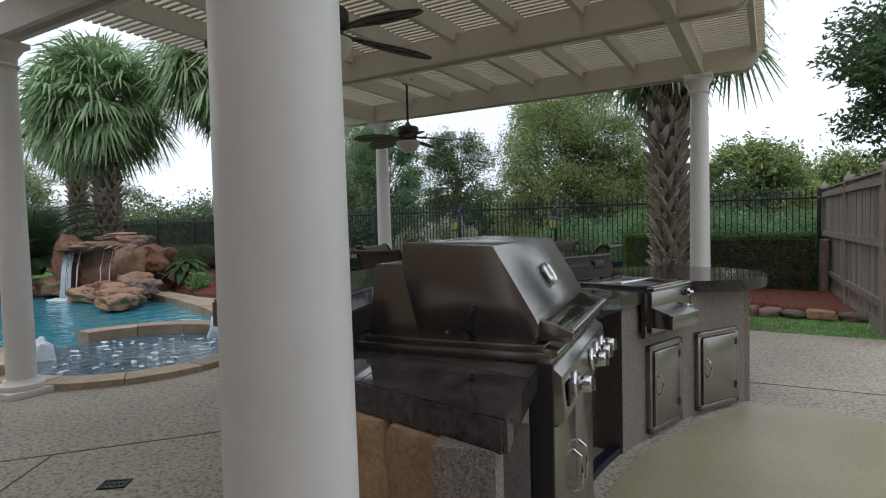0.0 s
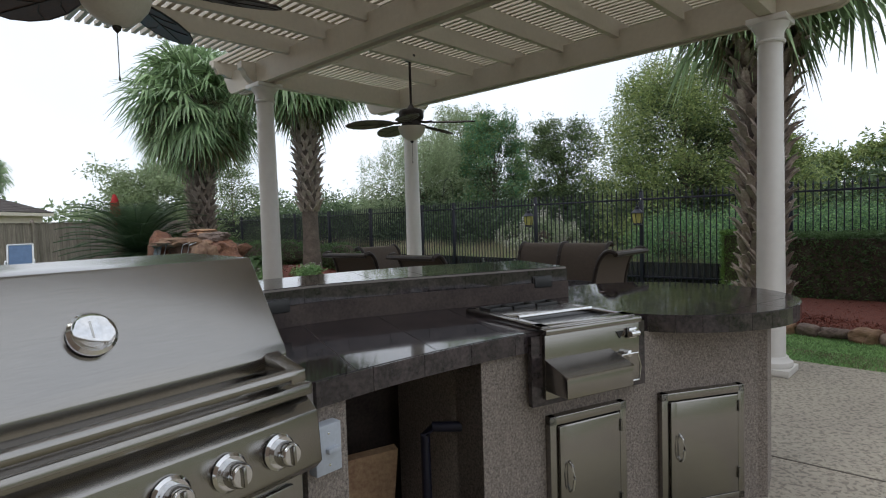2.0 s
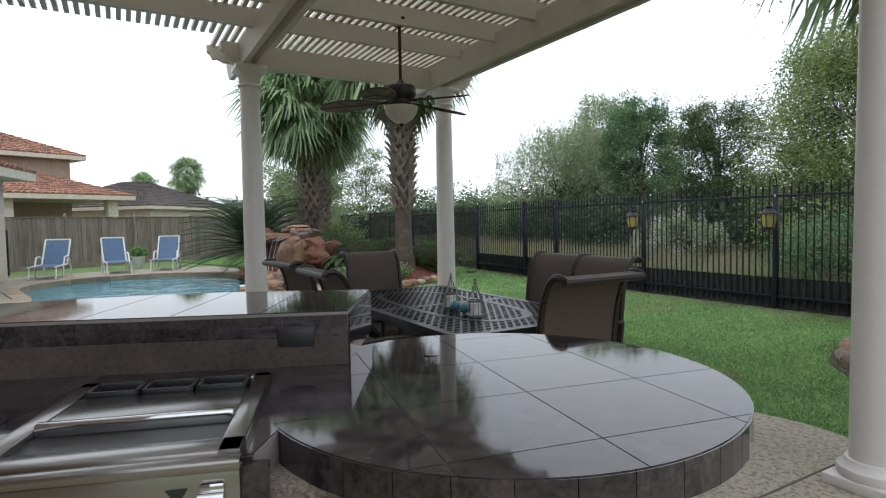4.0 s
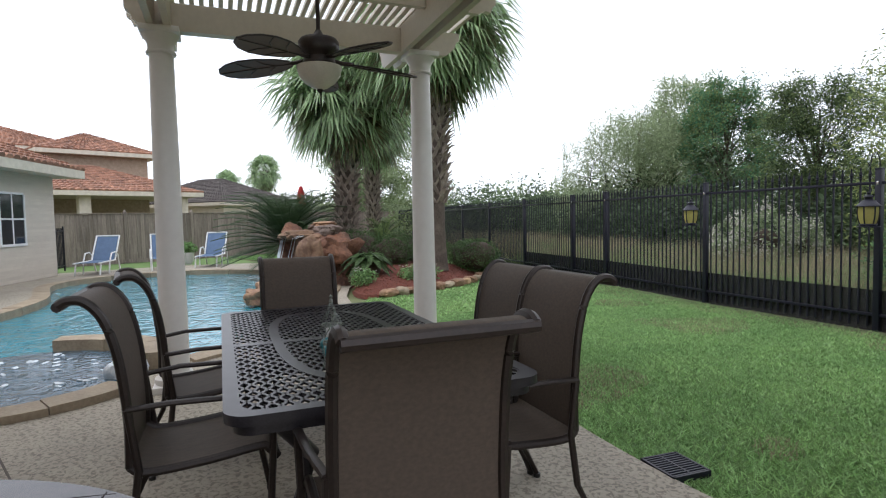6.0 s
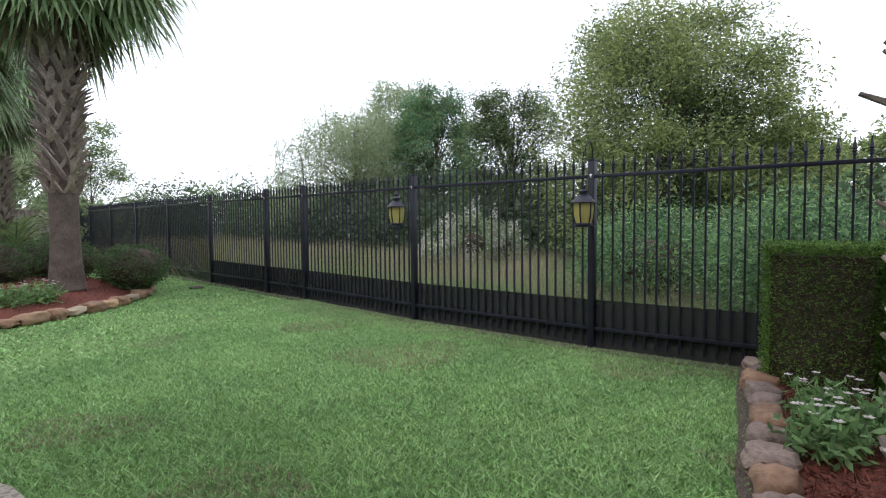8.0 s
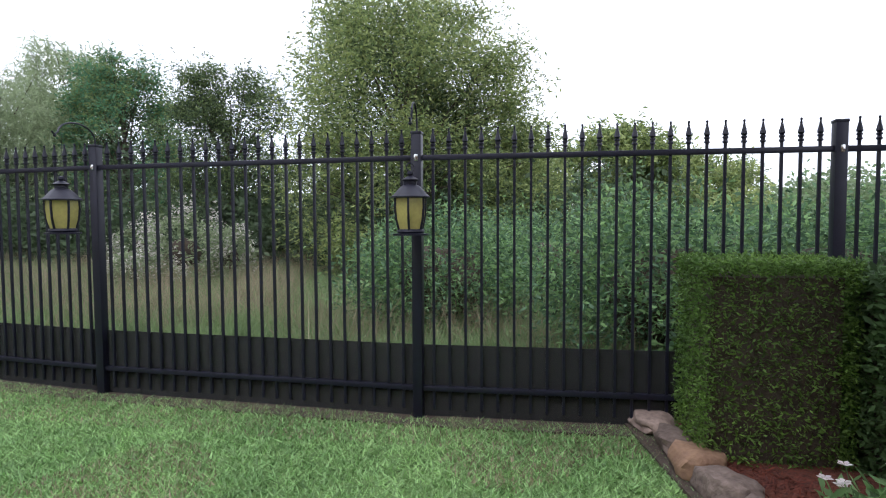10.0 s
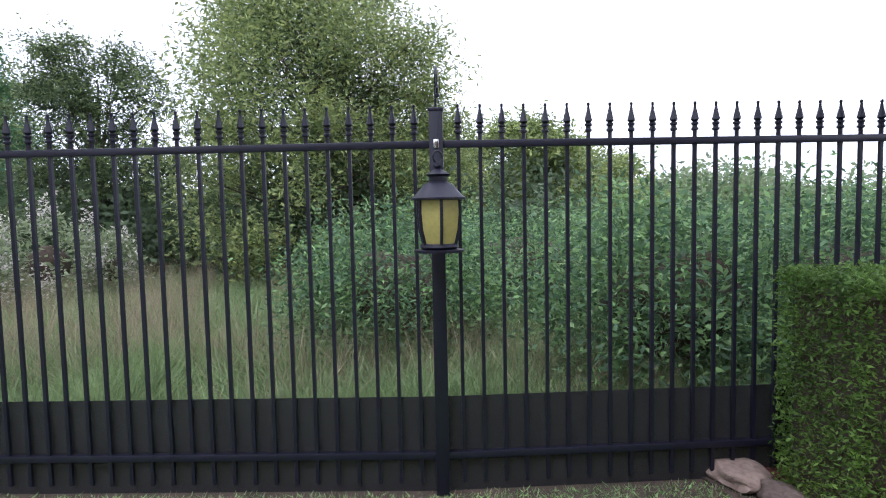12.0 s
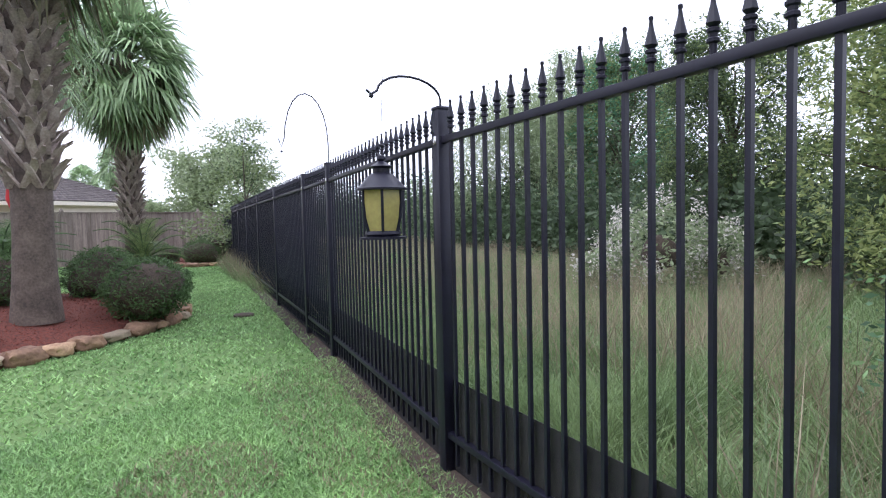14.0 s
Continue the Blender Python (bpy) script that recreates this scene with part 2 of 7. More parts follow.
M_DECK = deck_material()
M_JOINT = material("deck_joint", (0.13, 0.11, 0.09), rough=0.9)
M_TAN = material("sealed_concrete", (0.34, 0.30, 0.19), (0.27, 0.24, 0.155), rough=0.45, scale=1.5, fine=40, bump=0.1)
M_TILE = material("dark_stone_tile", (0.066, 0.052, 0.054), (0.011, 0.010, 0.012), rough=0.03, rough2=0.09, scale=16, fine=75, bump=0.03, depth=0.001, spread=0.25, spec=0.62)
M_GROUT = material("grout", (0.26, 0.23, 0.215), (0.20, 0.18, 0.17), rough=0.8)
M_STUCCO = material("pebble_stucco", (0.33, 0.28, 0.24), (0.10, 0.085, 0.075), rough=0.85, scale=110, fine=240, bump=1.0, depth=0.006)
# cavity lining coloured dark for the recess's shade; also backs the end stones
M_CAVITY = material("shade_dark_block", (0.09, 0.07, 0.06), (0.04, 0.03, 0.028), rough=0.9)
M_SAND = material("sandstone", (0.44, 0.30, 0.17), (0.26, 0.15, 0.09), rough=0.8, scale=5, fine=50, bump=0.6, depth=0.015, spread=0.3)
M_STEEL = material("brushed_steel", (0.33, 0.315, 0.295), (0.295, 0.28, 0.262), rough=0.16, rough2=0.28, metal=1.0, scale=3, fine=420, bump=0.02, depth=0.0006, stretch=(0.04, 1, 1))
M_CHROME = material("chrome", (0.75, 0.75, 0.75), rough=0.08, metal=1.0, bump=0)
M_BLACK = material("black_plastic", (0.02, 0.02, 0.02), rough=0.4, bump=0.1)
M_PAINT = material("cream_paint", (0.56, 0.50, 0.40), (0.50, 0.445, 0.355), rough=0.45, scale=1.5, fine=25, bump=0.04)
M_COLUMN = material("grey_cream_paint", (0.71, 0.685, 0.65), (0.66, 0.635, 0.60), rough=0.42, scale=1.2, fine=18, bump=0.04)
M_BRONZE = material("dark_bronze", (0.035, 0.024, 0.020), (0.02, 0.015, 0.013), rough=0.4, metal=0.3, scale=10, bump=0.05)
M_BLADE = material("brown_fan_blade", (0.075, 0.035, 0.024), (0.045, 0.022, 0.016), rough=0.45, scale=8, fine=60)
M_BOWL = material("frosted_glass", (0.62, 0.58, 0.48), (0.55, 0.51, 0.42), rough=0.35, bump=0.02)
M_IRON = material("black_iron_paint", (0.012, 0.012, 0.026), (0.008, 0.008, 0.017), spec=0.4, rough=0.42, scale=12, fine=90, bump=0.1, depth=0.001)
M_SCREEN = see_through("black_screen_fabric", (0.022, 0.022, 0.024), 0.16)
M_SCREEN2 = see_through("black_mesh_fabric", (0.03, 0.03, 0.035), 0.72)
M_AMBER = material("amber_glass", (0.46, 0.40, 0.13), (0.36, 0.31, 0.11), rough=0.25, scale=12, fine=60, bump=0.15)
M_SLING = material("brown_sling_weave", (0.095, 0.069, 0.050), (0.062, 0.045, 0.034), rough=0.7, scale=60, fine=400, bump=0.4, depth=0.002, stretch=(0.25, 1, 1.6))
M_CAST = material("dark_cast_aluminium", (0.040, 0.036, 0.042), (0.022, 0.020, 0.024), rough=0.32, scale=14, fine=150, bump=0.15, depth=0.001, metal=0.25)
M_TEAL = material("teal_glaze", (0.05, 0.22, 0.25), (0.03, 0.13, 0.16), rough=0.3, scale=40)
M_PATINA = material("grey_green_patina", (0.22, 0.25, 0.22), (0.12, 0.13, 0.11), rough=0.6, scale=60)
# bare soil; also the dark of shrub and hedge cores, for their inner shade
M_SOIL_SHADE = material("dark_soil_and_shade", (0.10, 0.075, 0.055), (0.05, 0.036, 0.028), rough=0.95, scale=12, fine=60, bump=0.8, depth=0.03)
M_MULCH = material("red_mulch", (0.20, 0.052, 0.030), (0.075, 0.022, 0.015), rough=0.9, scale=30, fine=90, bump=1.0, depth=0.03)
M_CHIP = material("mulch_chip", (0.21, 0.055, 0.032), (0.08, 0.022, 0.015), rough=0.9, island=0.5, bump=0)
M_ROCKRED = material("red_brown_rock", (0.25, 0.115, 0.065), (0.085, 0.038, 0.026), rough=0.75, scale=3.0, fine=16, bump=1.0, depth=0.06, spread=0.25)
M_ROCKTAN = material("tan_rock", (0.36, 0.22, 0.13), (0.18, 0.10, 0.065), rough=0.8, scale=3.0, fine=18, bump=0.9, depth=0.05, spread=0.3)
M_ROCKGREY = material("grey_brown_rock", (0.27, 0.20, 0.165), (0.12, 0.085, 0.07), rough=0.85, scale=6, fine=35, bump=0.9, depth=0.03, spread=0.35)
M_COPING = material("flagstone", (0.40, 0.32, 0.22), (0.25, 0.19, 0.13), rough=0.7, scale=4, fine=40, bump=0.4, depth=0.01, spread=0.2)
M_POOL = water_material("pool_water", (0.050, 0.29, 0.37), 3.2, 0.8)
M_SPA = water_material("spa_water", (0.06, 0.12, 0.17), 7.0, 1.0, 0.06)
M_FOAM = material("white_water", (0.80, 0.84, 0.88), (0.60, 0.68, 0.74), rough=0.3, scale=9, fine=60, bump=0.6, depth=0.03)
M_PLASTER = material("pool_plaster", (0.10, 0.30, 0.36), rough=0.7)
M_WOODF = material("weathered_fence_wood", (0.34, 0.285, 0.245), (0.165, 0.135, 0.115), rough=0.9, scale=3, fine=26, bump=0.6, depth=0.006, stretch=(6, 6, 0.5), spread=0.22)
M_BRICKW = material("white_painted_brick", (0.66, 0.60, 0.52), (0.58, 0.52, 0.45), rough=0.8, scale=2, fine=30, bump=0.3, spread=0.05)
M_STUCCOH = material("tan_house_stucco", (0.52, 0.38, 0.27), (0.46, 0.33, 0.24), rough=0.85, scale=1, fine=20)
# only for the added wall out of view; its brown tones the reflections
M_BRICKD = material("unseen_wall_brown", (0.29, 0.215, 0.165), (0.19, 0.135, 0.10), rough=0.85, scale=4, fine=24, bump=0.4)
M_BRICKH = material("tan_brick", (0.46, 0.36, 0.28), (0.32, 0.24, 0.18), rough=0.85, scale=6, fine=20)
M_TRIM = material("cream_trim", (0.72, 0.66, 0.55), rough=0.6, bump=0.05)
M_ROOF = material("red_clay_tile", (0.42, 0.215, 0.135), (0.21, 0.105, 0.075), rough=0.75, scale=3, fine=20, bump=0.3, island=0.3)
M_ROOFG = material("brown_grey_tile", (0.12, 0.10, 0.095), (0.07, 0.06, 0.055), rough=0.8, scale=3, fine=20, bump=0.3, island=0.25)
M_PANE = material("window_glass", (0.03, 0.035, 0.04), rough=0.05, bump=0)
M_SWITCH = material("pale_grey_plastic", (0.42, 0.45, 0.50), (0.36, 0.39, 0.43), rough=0.45, bump=0.05)
M_WHITE = material("white_plastic", (0.80, 0.80, 0.80), (0.72, 0.72, 0.72), rough=0.4, bump=0.05)
M_BLUE = material("blue_sling", (0.10, 0.17, 0.29), (0.075, 0.13, 0.23), rough=0.7, scale=8, fine=200)
M_RED = material("red_fabric", (0.45, 0.02, 0.02), (0.3, 0.015, 0.015), rough=0.8)
M_LAWN = material("lawn_soil", (0.15, 0.25, 0.075), (0.10, 0.17, 0.052), rough=1.0, scale=0.8, fine=14, bump=0.6, depth=0.02)
M_MEADOW = material("meadow_soil", (0.17, 0.20, 0.085), (0.12, 0.125, 0.06), rough=1.0, scale=0.5, fine=6, bump=0.5, depth=0.05)
M_BOOT = material("palm_boot", (0.42, 0.355, 0.305), (0.20, 0.155, 0.13), rough=0.85, scale=6, fine=40, bump=0.6, depth=0.01, island=0.35)
M_PTRUNK = material("palm_trunk", (0.15, 0.115, 0.09), (0.06, 0.045, 0.037), rough=0.9, scale=6, fine=40, bump=0.9, depth=0.02)
M_BARK = material("bark", (0.13, 0.10, 0.08), (0.06, 0.045, 0.035), rough=0.95, scale=8, fine=40, bump=0.8, depth=0.02)
L_GRASS = leaf("grass_blades", (0.335, 0.520, 0.205), (0.210, 0.365, 0.140), island=0.45, glow=0.3)
L_DRY = leaf("dry_grass_blades", (0.400, 0.330, 0.225), (0.240, 0.215, 0.135), island=0.35, glow=0.3)
L_TALL = leaf("meadow_grass", (0.260, 0.350, 0.150), (0.160, 0.240, 0.105), island=0.35, glow=0.3)
L_HEDGE = leaf("box_leaves", (0.190, 0.320, 0.065), (0.080, 0.150, 0.038), island=0.55)
L_HEDGED = leaf("dark_shrub_leaves", (0.120, 0.200, 0.075), (0.060, 0.105, 0.042), island=0.4)
L_TREE = leaf("tree_leaves", (0.235, 0.305, 0.120), (0.135, 0.195, 0.080), island=0.4)
L_TREEY = leaf("yellow_green_leaves", (0.375, 0.430, 0.160), (0.240, 0.300, 0.110), island=0.35)
# colour of the dark trees; also paints the shade inside other crowns
L_DARK = leaf("dark_and_shade_leaves", (0.115, 0.165, 0.085), (0.062, 0.098, 0.052), island=0.4)
L_TEAL = leaf("blue_green_leaves", (0.135, 0.300, 0.165), (0.080, 0.190, 0.105), island=0.35)
L_WILLOW = leaf("grey_green_leaves", (0.350, 0.420, 0.245), (0.245, 0.310, 0.170), island=0.3)
L_VINE = leaf("vine_leaves", (0.260, 0.410, 0.165), (0.150, 0.270, 0.110), island=0.5)
# darker copy of the vine green, for painted shade on the mounds
L_VINED = leaf("shade_vine_leaves", (0.150, 0.260, 0.135), (0.085, 0.160, 0.090), island=0.5)
# distance haze is mixed into this paler, greyer green
L_HAZE = leaf("haze_tinted_leaves", (0.270, 0.345, 0.190), (0.190, 0.260, 0.135), island=0.25)
L_PALM = leaf("palm_leaves", (0.380, 0.500, 0.270), (0.215, 0.320, 0.165), island=0.45, rough=0.36, glow=0.35)
L_PALMD = leaf("dead_palm_leaves", (0.230, 0.210, 0.110), (0.120, 0.115, 0.065), island=0.4)
L_SPRAY = leaf("palm_seed_sprays", (0.272, 0.190, 0.116), (0.140, 0.102, 0.069), island=0.4)
L_SAGO = leaf("sago_leaves", (0.095, 0.150, 0.070), (0.050, 0.085, 0.042), island=0.3, rough=0.35)
L_WHITE = leaf("white_petals", (0.820, 0.780, 0.760), (0.780, 0.660, 0.680), island=0.1)
L_FLUFF = leaf("white_seed_heads", (0.780, 0.745, 0.690), (0.560, 0.530, 0.480), island=0.3)
# ---- plan ----
RIM = (-3.3, 5.55)
POOL = spline([(-2.95, 6.9), (-3.9, 8.5), (-4.9, 9.6), (-5.9, 10.6), (-7.2, 11.6), (-9.3, 12.0), (-11.5, 12.6), (-13.3, 11.4), (-13.6, 9.5), (-12.5, 8.0), (-9.6, 7.2), (-7.8, 6.0), (-6.8, 4.6), (-5.4, 4.3), (-4.5, 5.3), (-4.0, 6.2)], 4, True)
SPA = [(RIM[0] + 1.12 * math.cos(a * math.pi / 14), RIM[1] + 1.12 * math.sin(a * math.pi / 14)) for a in range(28)]
LAWN_EDGE = spline([(4.7, 5.95), (3.2, 6.75), (2.62, 7.15), (1.88, 7.34), (1.0, 7.75), (0.4, 8.17), (-0.5, 8.75), (-1.84, 8.83), (-2.85, 9.26), (-3.65, 9.85), (-4.5, 10.25), (-5.3, 10.75)], 5)
PATIO = LAWN_EDGE + [(-6.3, 11.6), (-7.2, 12.6), (-9.5, 13.0), (-11.8, 13.6), (-14.4, 14.2), (-15.9, 12.4), (-16.4, 9.0), (-13.4, 6.4), (-9, 3), (-9, -5), (5.6, -5), (5.9, 5.4)]
BED_R = spline([(3.45, 12.0), (3.26, 11.2), (3.10, 10.4), (2.92, 9.6), (2.94, 9.0), (3.22, 8.4), (3.75, 8.0), (4.6, 7.45), (5.4, 7.0)], 5) + [(6.4, 9.3), (6.75, 10.5)]
BED_P = spline([(-5.0, 10.9), (-4.75, 11.9), (-4.8, 13.0), (-5.0, 13.9), (-5.5, 14.9), (-6.2, 15.6), (-7.5, 15.9), (-9.0, 15.6), (-11.0, 15.2), (-12.0, 14.2), (-9.5, 13.1), (-7.2, 12.6), (-6.1, 11.5)], 4, True)
BED_F = [(-14.0, 21.6), (-15.2, 20.2), (-19.4, 19.0), (-19.4, 24.7)]
E1, E2 = Vector((-0.900, 0.436, 0)), Vector((-0.436, -0.900, 0))
FENCE = [(6.62, 10.60), (4.356, 11.524), (2.088, 12.444), (-0.085, 13.522), (-2.394, 14.923), (-3.493, 15.564)]
FENCE += [(-3.493 - 2.44 * 0.864 * k, 15.564 + 2.44 * 0.503 * k) for k in range(1, 8)]
rng = np.random.default_rng(4)

# ---- ground ----
far = [(900 * math.cos(a * math.pi / 12), 900 * math.sin(a * math.pi / 12)) for a in range(24)]
hole = offset(POOL, 0.12)
HOLE2 = [(RIM[0] + 1.25 * math.cos(a * math.pi / 12), RIM[1] + 1.25 * math.sin(a * math.pi / 12)) for a in range(24)]
BASIN = [p for p in hole if math.dist(p, RIM) > 1.26] 
solo("ground", Shape().sheet(far, [BASIN], -0.06), M_MEADOW, "rough grassy ground that runs to the horizon", "ground", kind="structure")
deck = Shape().sheet(PATIO, [BASIN, HOLE2] if not any(inside(x, y, BASIN) for x, y in HOLE2) else [BASIN], 0.0)
solo("patio", deck, M_DECK, "cream sprayed concrete pool deck with flake texture", "patio", kind="structure", smooth=0)
rimband = Shape()
for i in range(len(LAWN_EDGE) - 1):
    (x0, y0), (x1, y1) = LAWN_EDGE[i], LAWN_EDGE[i + 1]
    rimband.add([(x0, y0, -0.06), (x1, y1, -0.06), (x1, y1, 0), (x0, y0, 0)], [(0, 1, 2, 3)])
solo("patio_edge", rimband, M_DECK, "cut edge of the concrete patio beside the lawn", "patio edge", kind="structure", smooth=0)
LAWN = LAWN_EDGE[::-1][6:] + [(5.0, 6.3), (5.5, 6.9)] + BED_R[::-1][2:] + [(4.356, 11.5), (2.088, 12.42), (-0.085, 13.5), (-2.394, 14.9), (-3.493, 15.54), (-14.2, 21.8), (-15.2, 20.0), (-19.3, 18.9), (-19.3, 15.5), (-12, 14.4), (-11, 15.3), (-9, 15.7), (-7.5, 16.0), (-6.2, 15.7), (-5.5, 15.0), (-4.95, 13.9), (-4.72, 13.0), (-4.68, 11.9), (-4.9, 10.95)]
solo("lawn", Shape().sheet(LAWN, [], -0.035), M_LAWN, "green mown lawn with a few dry patches", "lawn", kind="structure", smooth=0)
solo("lounger_lawn", Shape().prism([(-19.4, 8.6), (-16.5, 9.2), (-16.0, 12.5), (-14.5, 14.4), (-19.4, 15.4)], -0.05, -0.03), M_LAWN, "strip of lawn along the wooden fence", "lawn", kind="structure", smooth=0)


def blades(name, loop, count, h0, h1, mat, label, z=-0.035, width=0.005, lean=0.5, patches=(), keep=None):
    """Grass: loose bent blades over an outline."""
    xs, ys = [p[0] for p in loop], [p[1] for p in loop]
    pts, lp = [], [tuple(p) for p in loop]
    while len(pts) < count:
        x, y = rng.uniform(min(xs), max(xs)), rng.uniform(min(ys), max(ys))
        if inside(x, y, lp) and (keep is None or keep(x, y)):
            pts.append((x, y))
    p = np.array(pts)
    k = len(p)
    h, a, d = rng.uniform(h0, h1, k), rng.uniform(0, 2 * np.pi, k), rng.uniform(0, 2 * np.pi, k)
    ln = rng.uniform(0.1, lean, k) * h
    w = width * rng.uniform(0.6, 1.4, k)
    co = np.zeros((k, 3, 3))
    co[:, 0] = np.stack([p[:, 0] - w * np.cos(a), p[:, 1] - w * np.sin(a), np.full(k, z)], 1)
    co[:, 1] = np.stack([p[:, 0] + w * np.cos(a), p[:, 1] + w * np.sin(a), np.full(k, z)], 1)
    co[:, 2] = np.stack([p[:, 0] + ln * np.cos(d), p[:, 1] + ln * np.sin(d), z + h], 1)
    return tagged(part(name, quads_mesh(name, co, 3), mat), label, "grass", kind="stuff")


NEARLAWN = LAWN_EDGE[::-1][18:] + [(5.0, 6.3), (5.5, 6.9)] + BED_R[::-1][2:] + [(4.356, 11.5), (2.088, 12.42), (-0.085, 13.5), (-2.394, 14.9), (-2.5, 9.1)]
blades("lawn_grass", NEARLAWN, 200000, 0.015, 0.036, L_GRASS, "dense short green lawn grass", width=0.006, lean=2.2)
blades("far_lawn_grass", LAWN, 70000, 0.015, 0.036, L_GRASS, "short green lawn grass", width=0.011, lean=2.2, keep=lambda x, y: x < -2.0)
blades("dry_lawn_grass", NEARLAWN, 16000, 0.02, 0.04, L_DRY, "dry straw-coloured patches in the lawn", width=0.005, lean=1.2,
       keep=lambda x, y: noise.noise(Vector((x * 0.9, y * 0.9, 3))) > 0.28 or (abs((y - 12.444) + 0.43 * (x - 2.088)) < 0.5 and rng.random() < 0.6))


def meadow_keep(x, y):
    return y > 12.9 - 0.45 * (x - 2.088) + (0.25 if x > -3 else 0.6) and noise.noise(Vector((x * 0.5, y * 0.5, 7))) > -0.75


MEADOW = [(-30, 30), (-2, 14.5), (2, 12.6), (7, 10.6), (12, 18), (2, 24), (-8, 30), (-20, 38)]
blades("meadow_grass", MEADOW, 190000, 0.12, 0.42, L_TALL, "tall green meadow grass behind the iron fence", z=-0.06, width=0.006, lean=1.6, keep=meadow_keep)
blades("meadow_straw", MEADOW, 70000, 0.25, 0.75, L_DRY, "tall straw-coloured seeding grass behind the iron fence", z=-0.06, width=0.004, lean=1.0,
       keep=lambda x, y: meadow_keep(x, y) and noise.noise(Vector((x * 0.8, y * 0.8, 1))) + 0.25 * noise.noise(Vector((x * 4, y * 4, 2))) > 0.02)
blades("fresh_meadow_grass", [(-3, 14.9), (2, 12.7), (4.4, 11.7), (5.2, 13.2), (1, 15.6), (-3, 17.2)], 26000, 0.12, 0.38, L_TALL, "fresh green grass tufts close behind the iron fence", z=-0.06, width=0.007, lean=1.5,
       keep=lambda x, y: meadow_keep(x, y) and noise.noise(Vector((x * 1.3, y * 1.3, 5))) > -0.05)

# ---- patio joints and drains ----
for (x0, y0), (x1, y1) in [((-3.6, 2.3), (-0.5, 3.67)), ((-1.7, 0.6), (-2.12, 2.95)), ((2.5, 4.47), (5.5, 3.1)), ((2.2, 5.35), (2.85, 6.7)), ((-2.75, 8.3), (-2.3, 9.15)), ((-2.3, 5.2), (2.2, 5.0))]:
    d = Vector((x1 - x0, y1 - y0, 0))
    solo("control_joint", Shape().box(0, d.length, -0.006, 0.006, -0.01, 0.003), M_JOINT, "narrow dark control joint in the concrete", "joint", kind="structure", m=Matrix.Translation((x0, y0, 0)) @ Matrix.Rotation(math.atan2(d.y, d.x), 4, "Z"))
arc = spline([(0.62, 0.6), (0.80, 1.6), (1.05, 2.45), (1.42, 3.05), (1.95, 3.55), (2.5, 3.85), (3.1, 3.2), (2.9, 1.5), (2.2, -1.0), (0.9, -1.2)], 6, True)
solo("worn_patio_strip", Shape().prism(arc, -0.02, 0.004), M_TAN, "smooth sealed tan concrete before the outdoor kitchen", "patio", kind="structure", smooth=0)


def drain(x, y, w, d, turn):
    t = thing("drain_grate", "dark slotted drain grate set flush in the ground", "drain grate", pose(x, y, 0.0, 0, 0, turn))
    fr = Shape()
    fr.box(-w / 2, w / 2, -d / 2, -d / 2 + 0.012, -0.03, 0.008).box(-w / 2, w / 2, d / 2 - 0.012, d / 2, -0.03, 0.008)
    fr.box(-w / 2, -w / 2 + 0.012, -d / 2, d / 2, -0.03, 0.008).box(w / 2 - 0.012, w / 2, -d / 2, d / 2, -0.03, 0.008)
    part("frame", fr, M_IRON, t)
    part("sump", Shape().box(-w / 2, w / 2, -d / 2, d / 2, -0.02, -0.012), M_BLACK, t)
    k = int(w / 0.022)
    for i in range(1, k):
        part("bar", Shape().box(-w / 2 + i * w / k - 0.005, -w / 2 + i * w / k + 0.005, -d / 2, d / 2, -0.01, 0.006), M_IRON, t)
    part("cross_bar", Shape().box(-w / 2, w / 2, -0.005, 0.005, -0.01, 0.007), M_IRON, t)


drain(1.66, 7.56, 0.26, 0.24, -28)
drain(-1.47, 2.57, 0.14, 0.10, 10)
solo("valve_cover", Shape().lathe([(0.0, -0.03), (0.14, -0.03), (0.14, 0.0), (0.12, 0.008), (0.0, 0.012)], 20), M_SOIL_SHADE, "round brown valve cover in the lawn", "valve cover", m=pose(-5.3, 15.95, -0.01))

# ---- pool and spa ----
solo("pool_water", Shape().sheet(offset(POOL, 0.1), [], -0.10), M_POOL, "turquoise rippled swimming pool water", "pool water", kind="structure", smooth=0)
solo("pool_shell", Shape().prism(offset(POOL, 0.14), -1.3, -0.4), M_PLASTER, "blue plastered pool shell", "pool", kind="structure")
solo("spa_water", Shape().lathe([(0.0, 0.045), (0.5, 0.05), (1.02, 0.045), (1.02, 0.0)], 40, Matrix.Translation((*RIM, 0)), False), M_SPA, "churning dark blue spa water", "spa water", kind="structure")
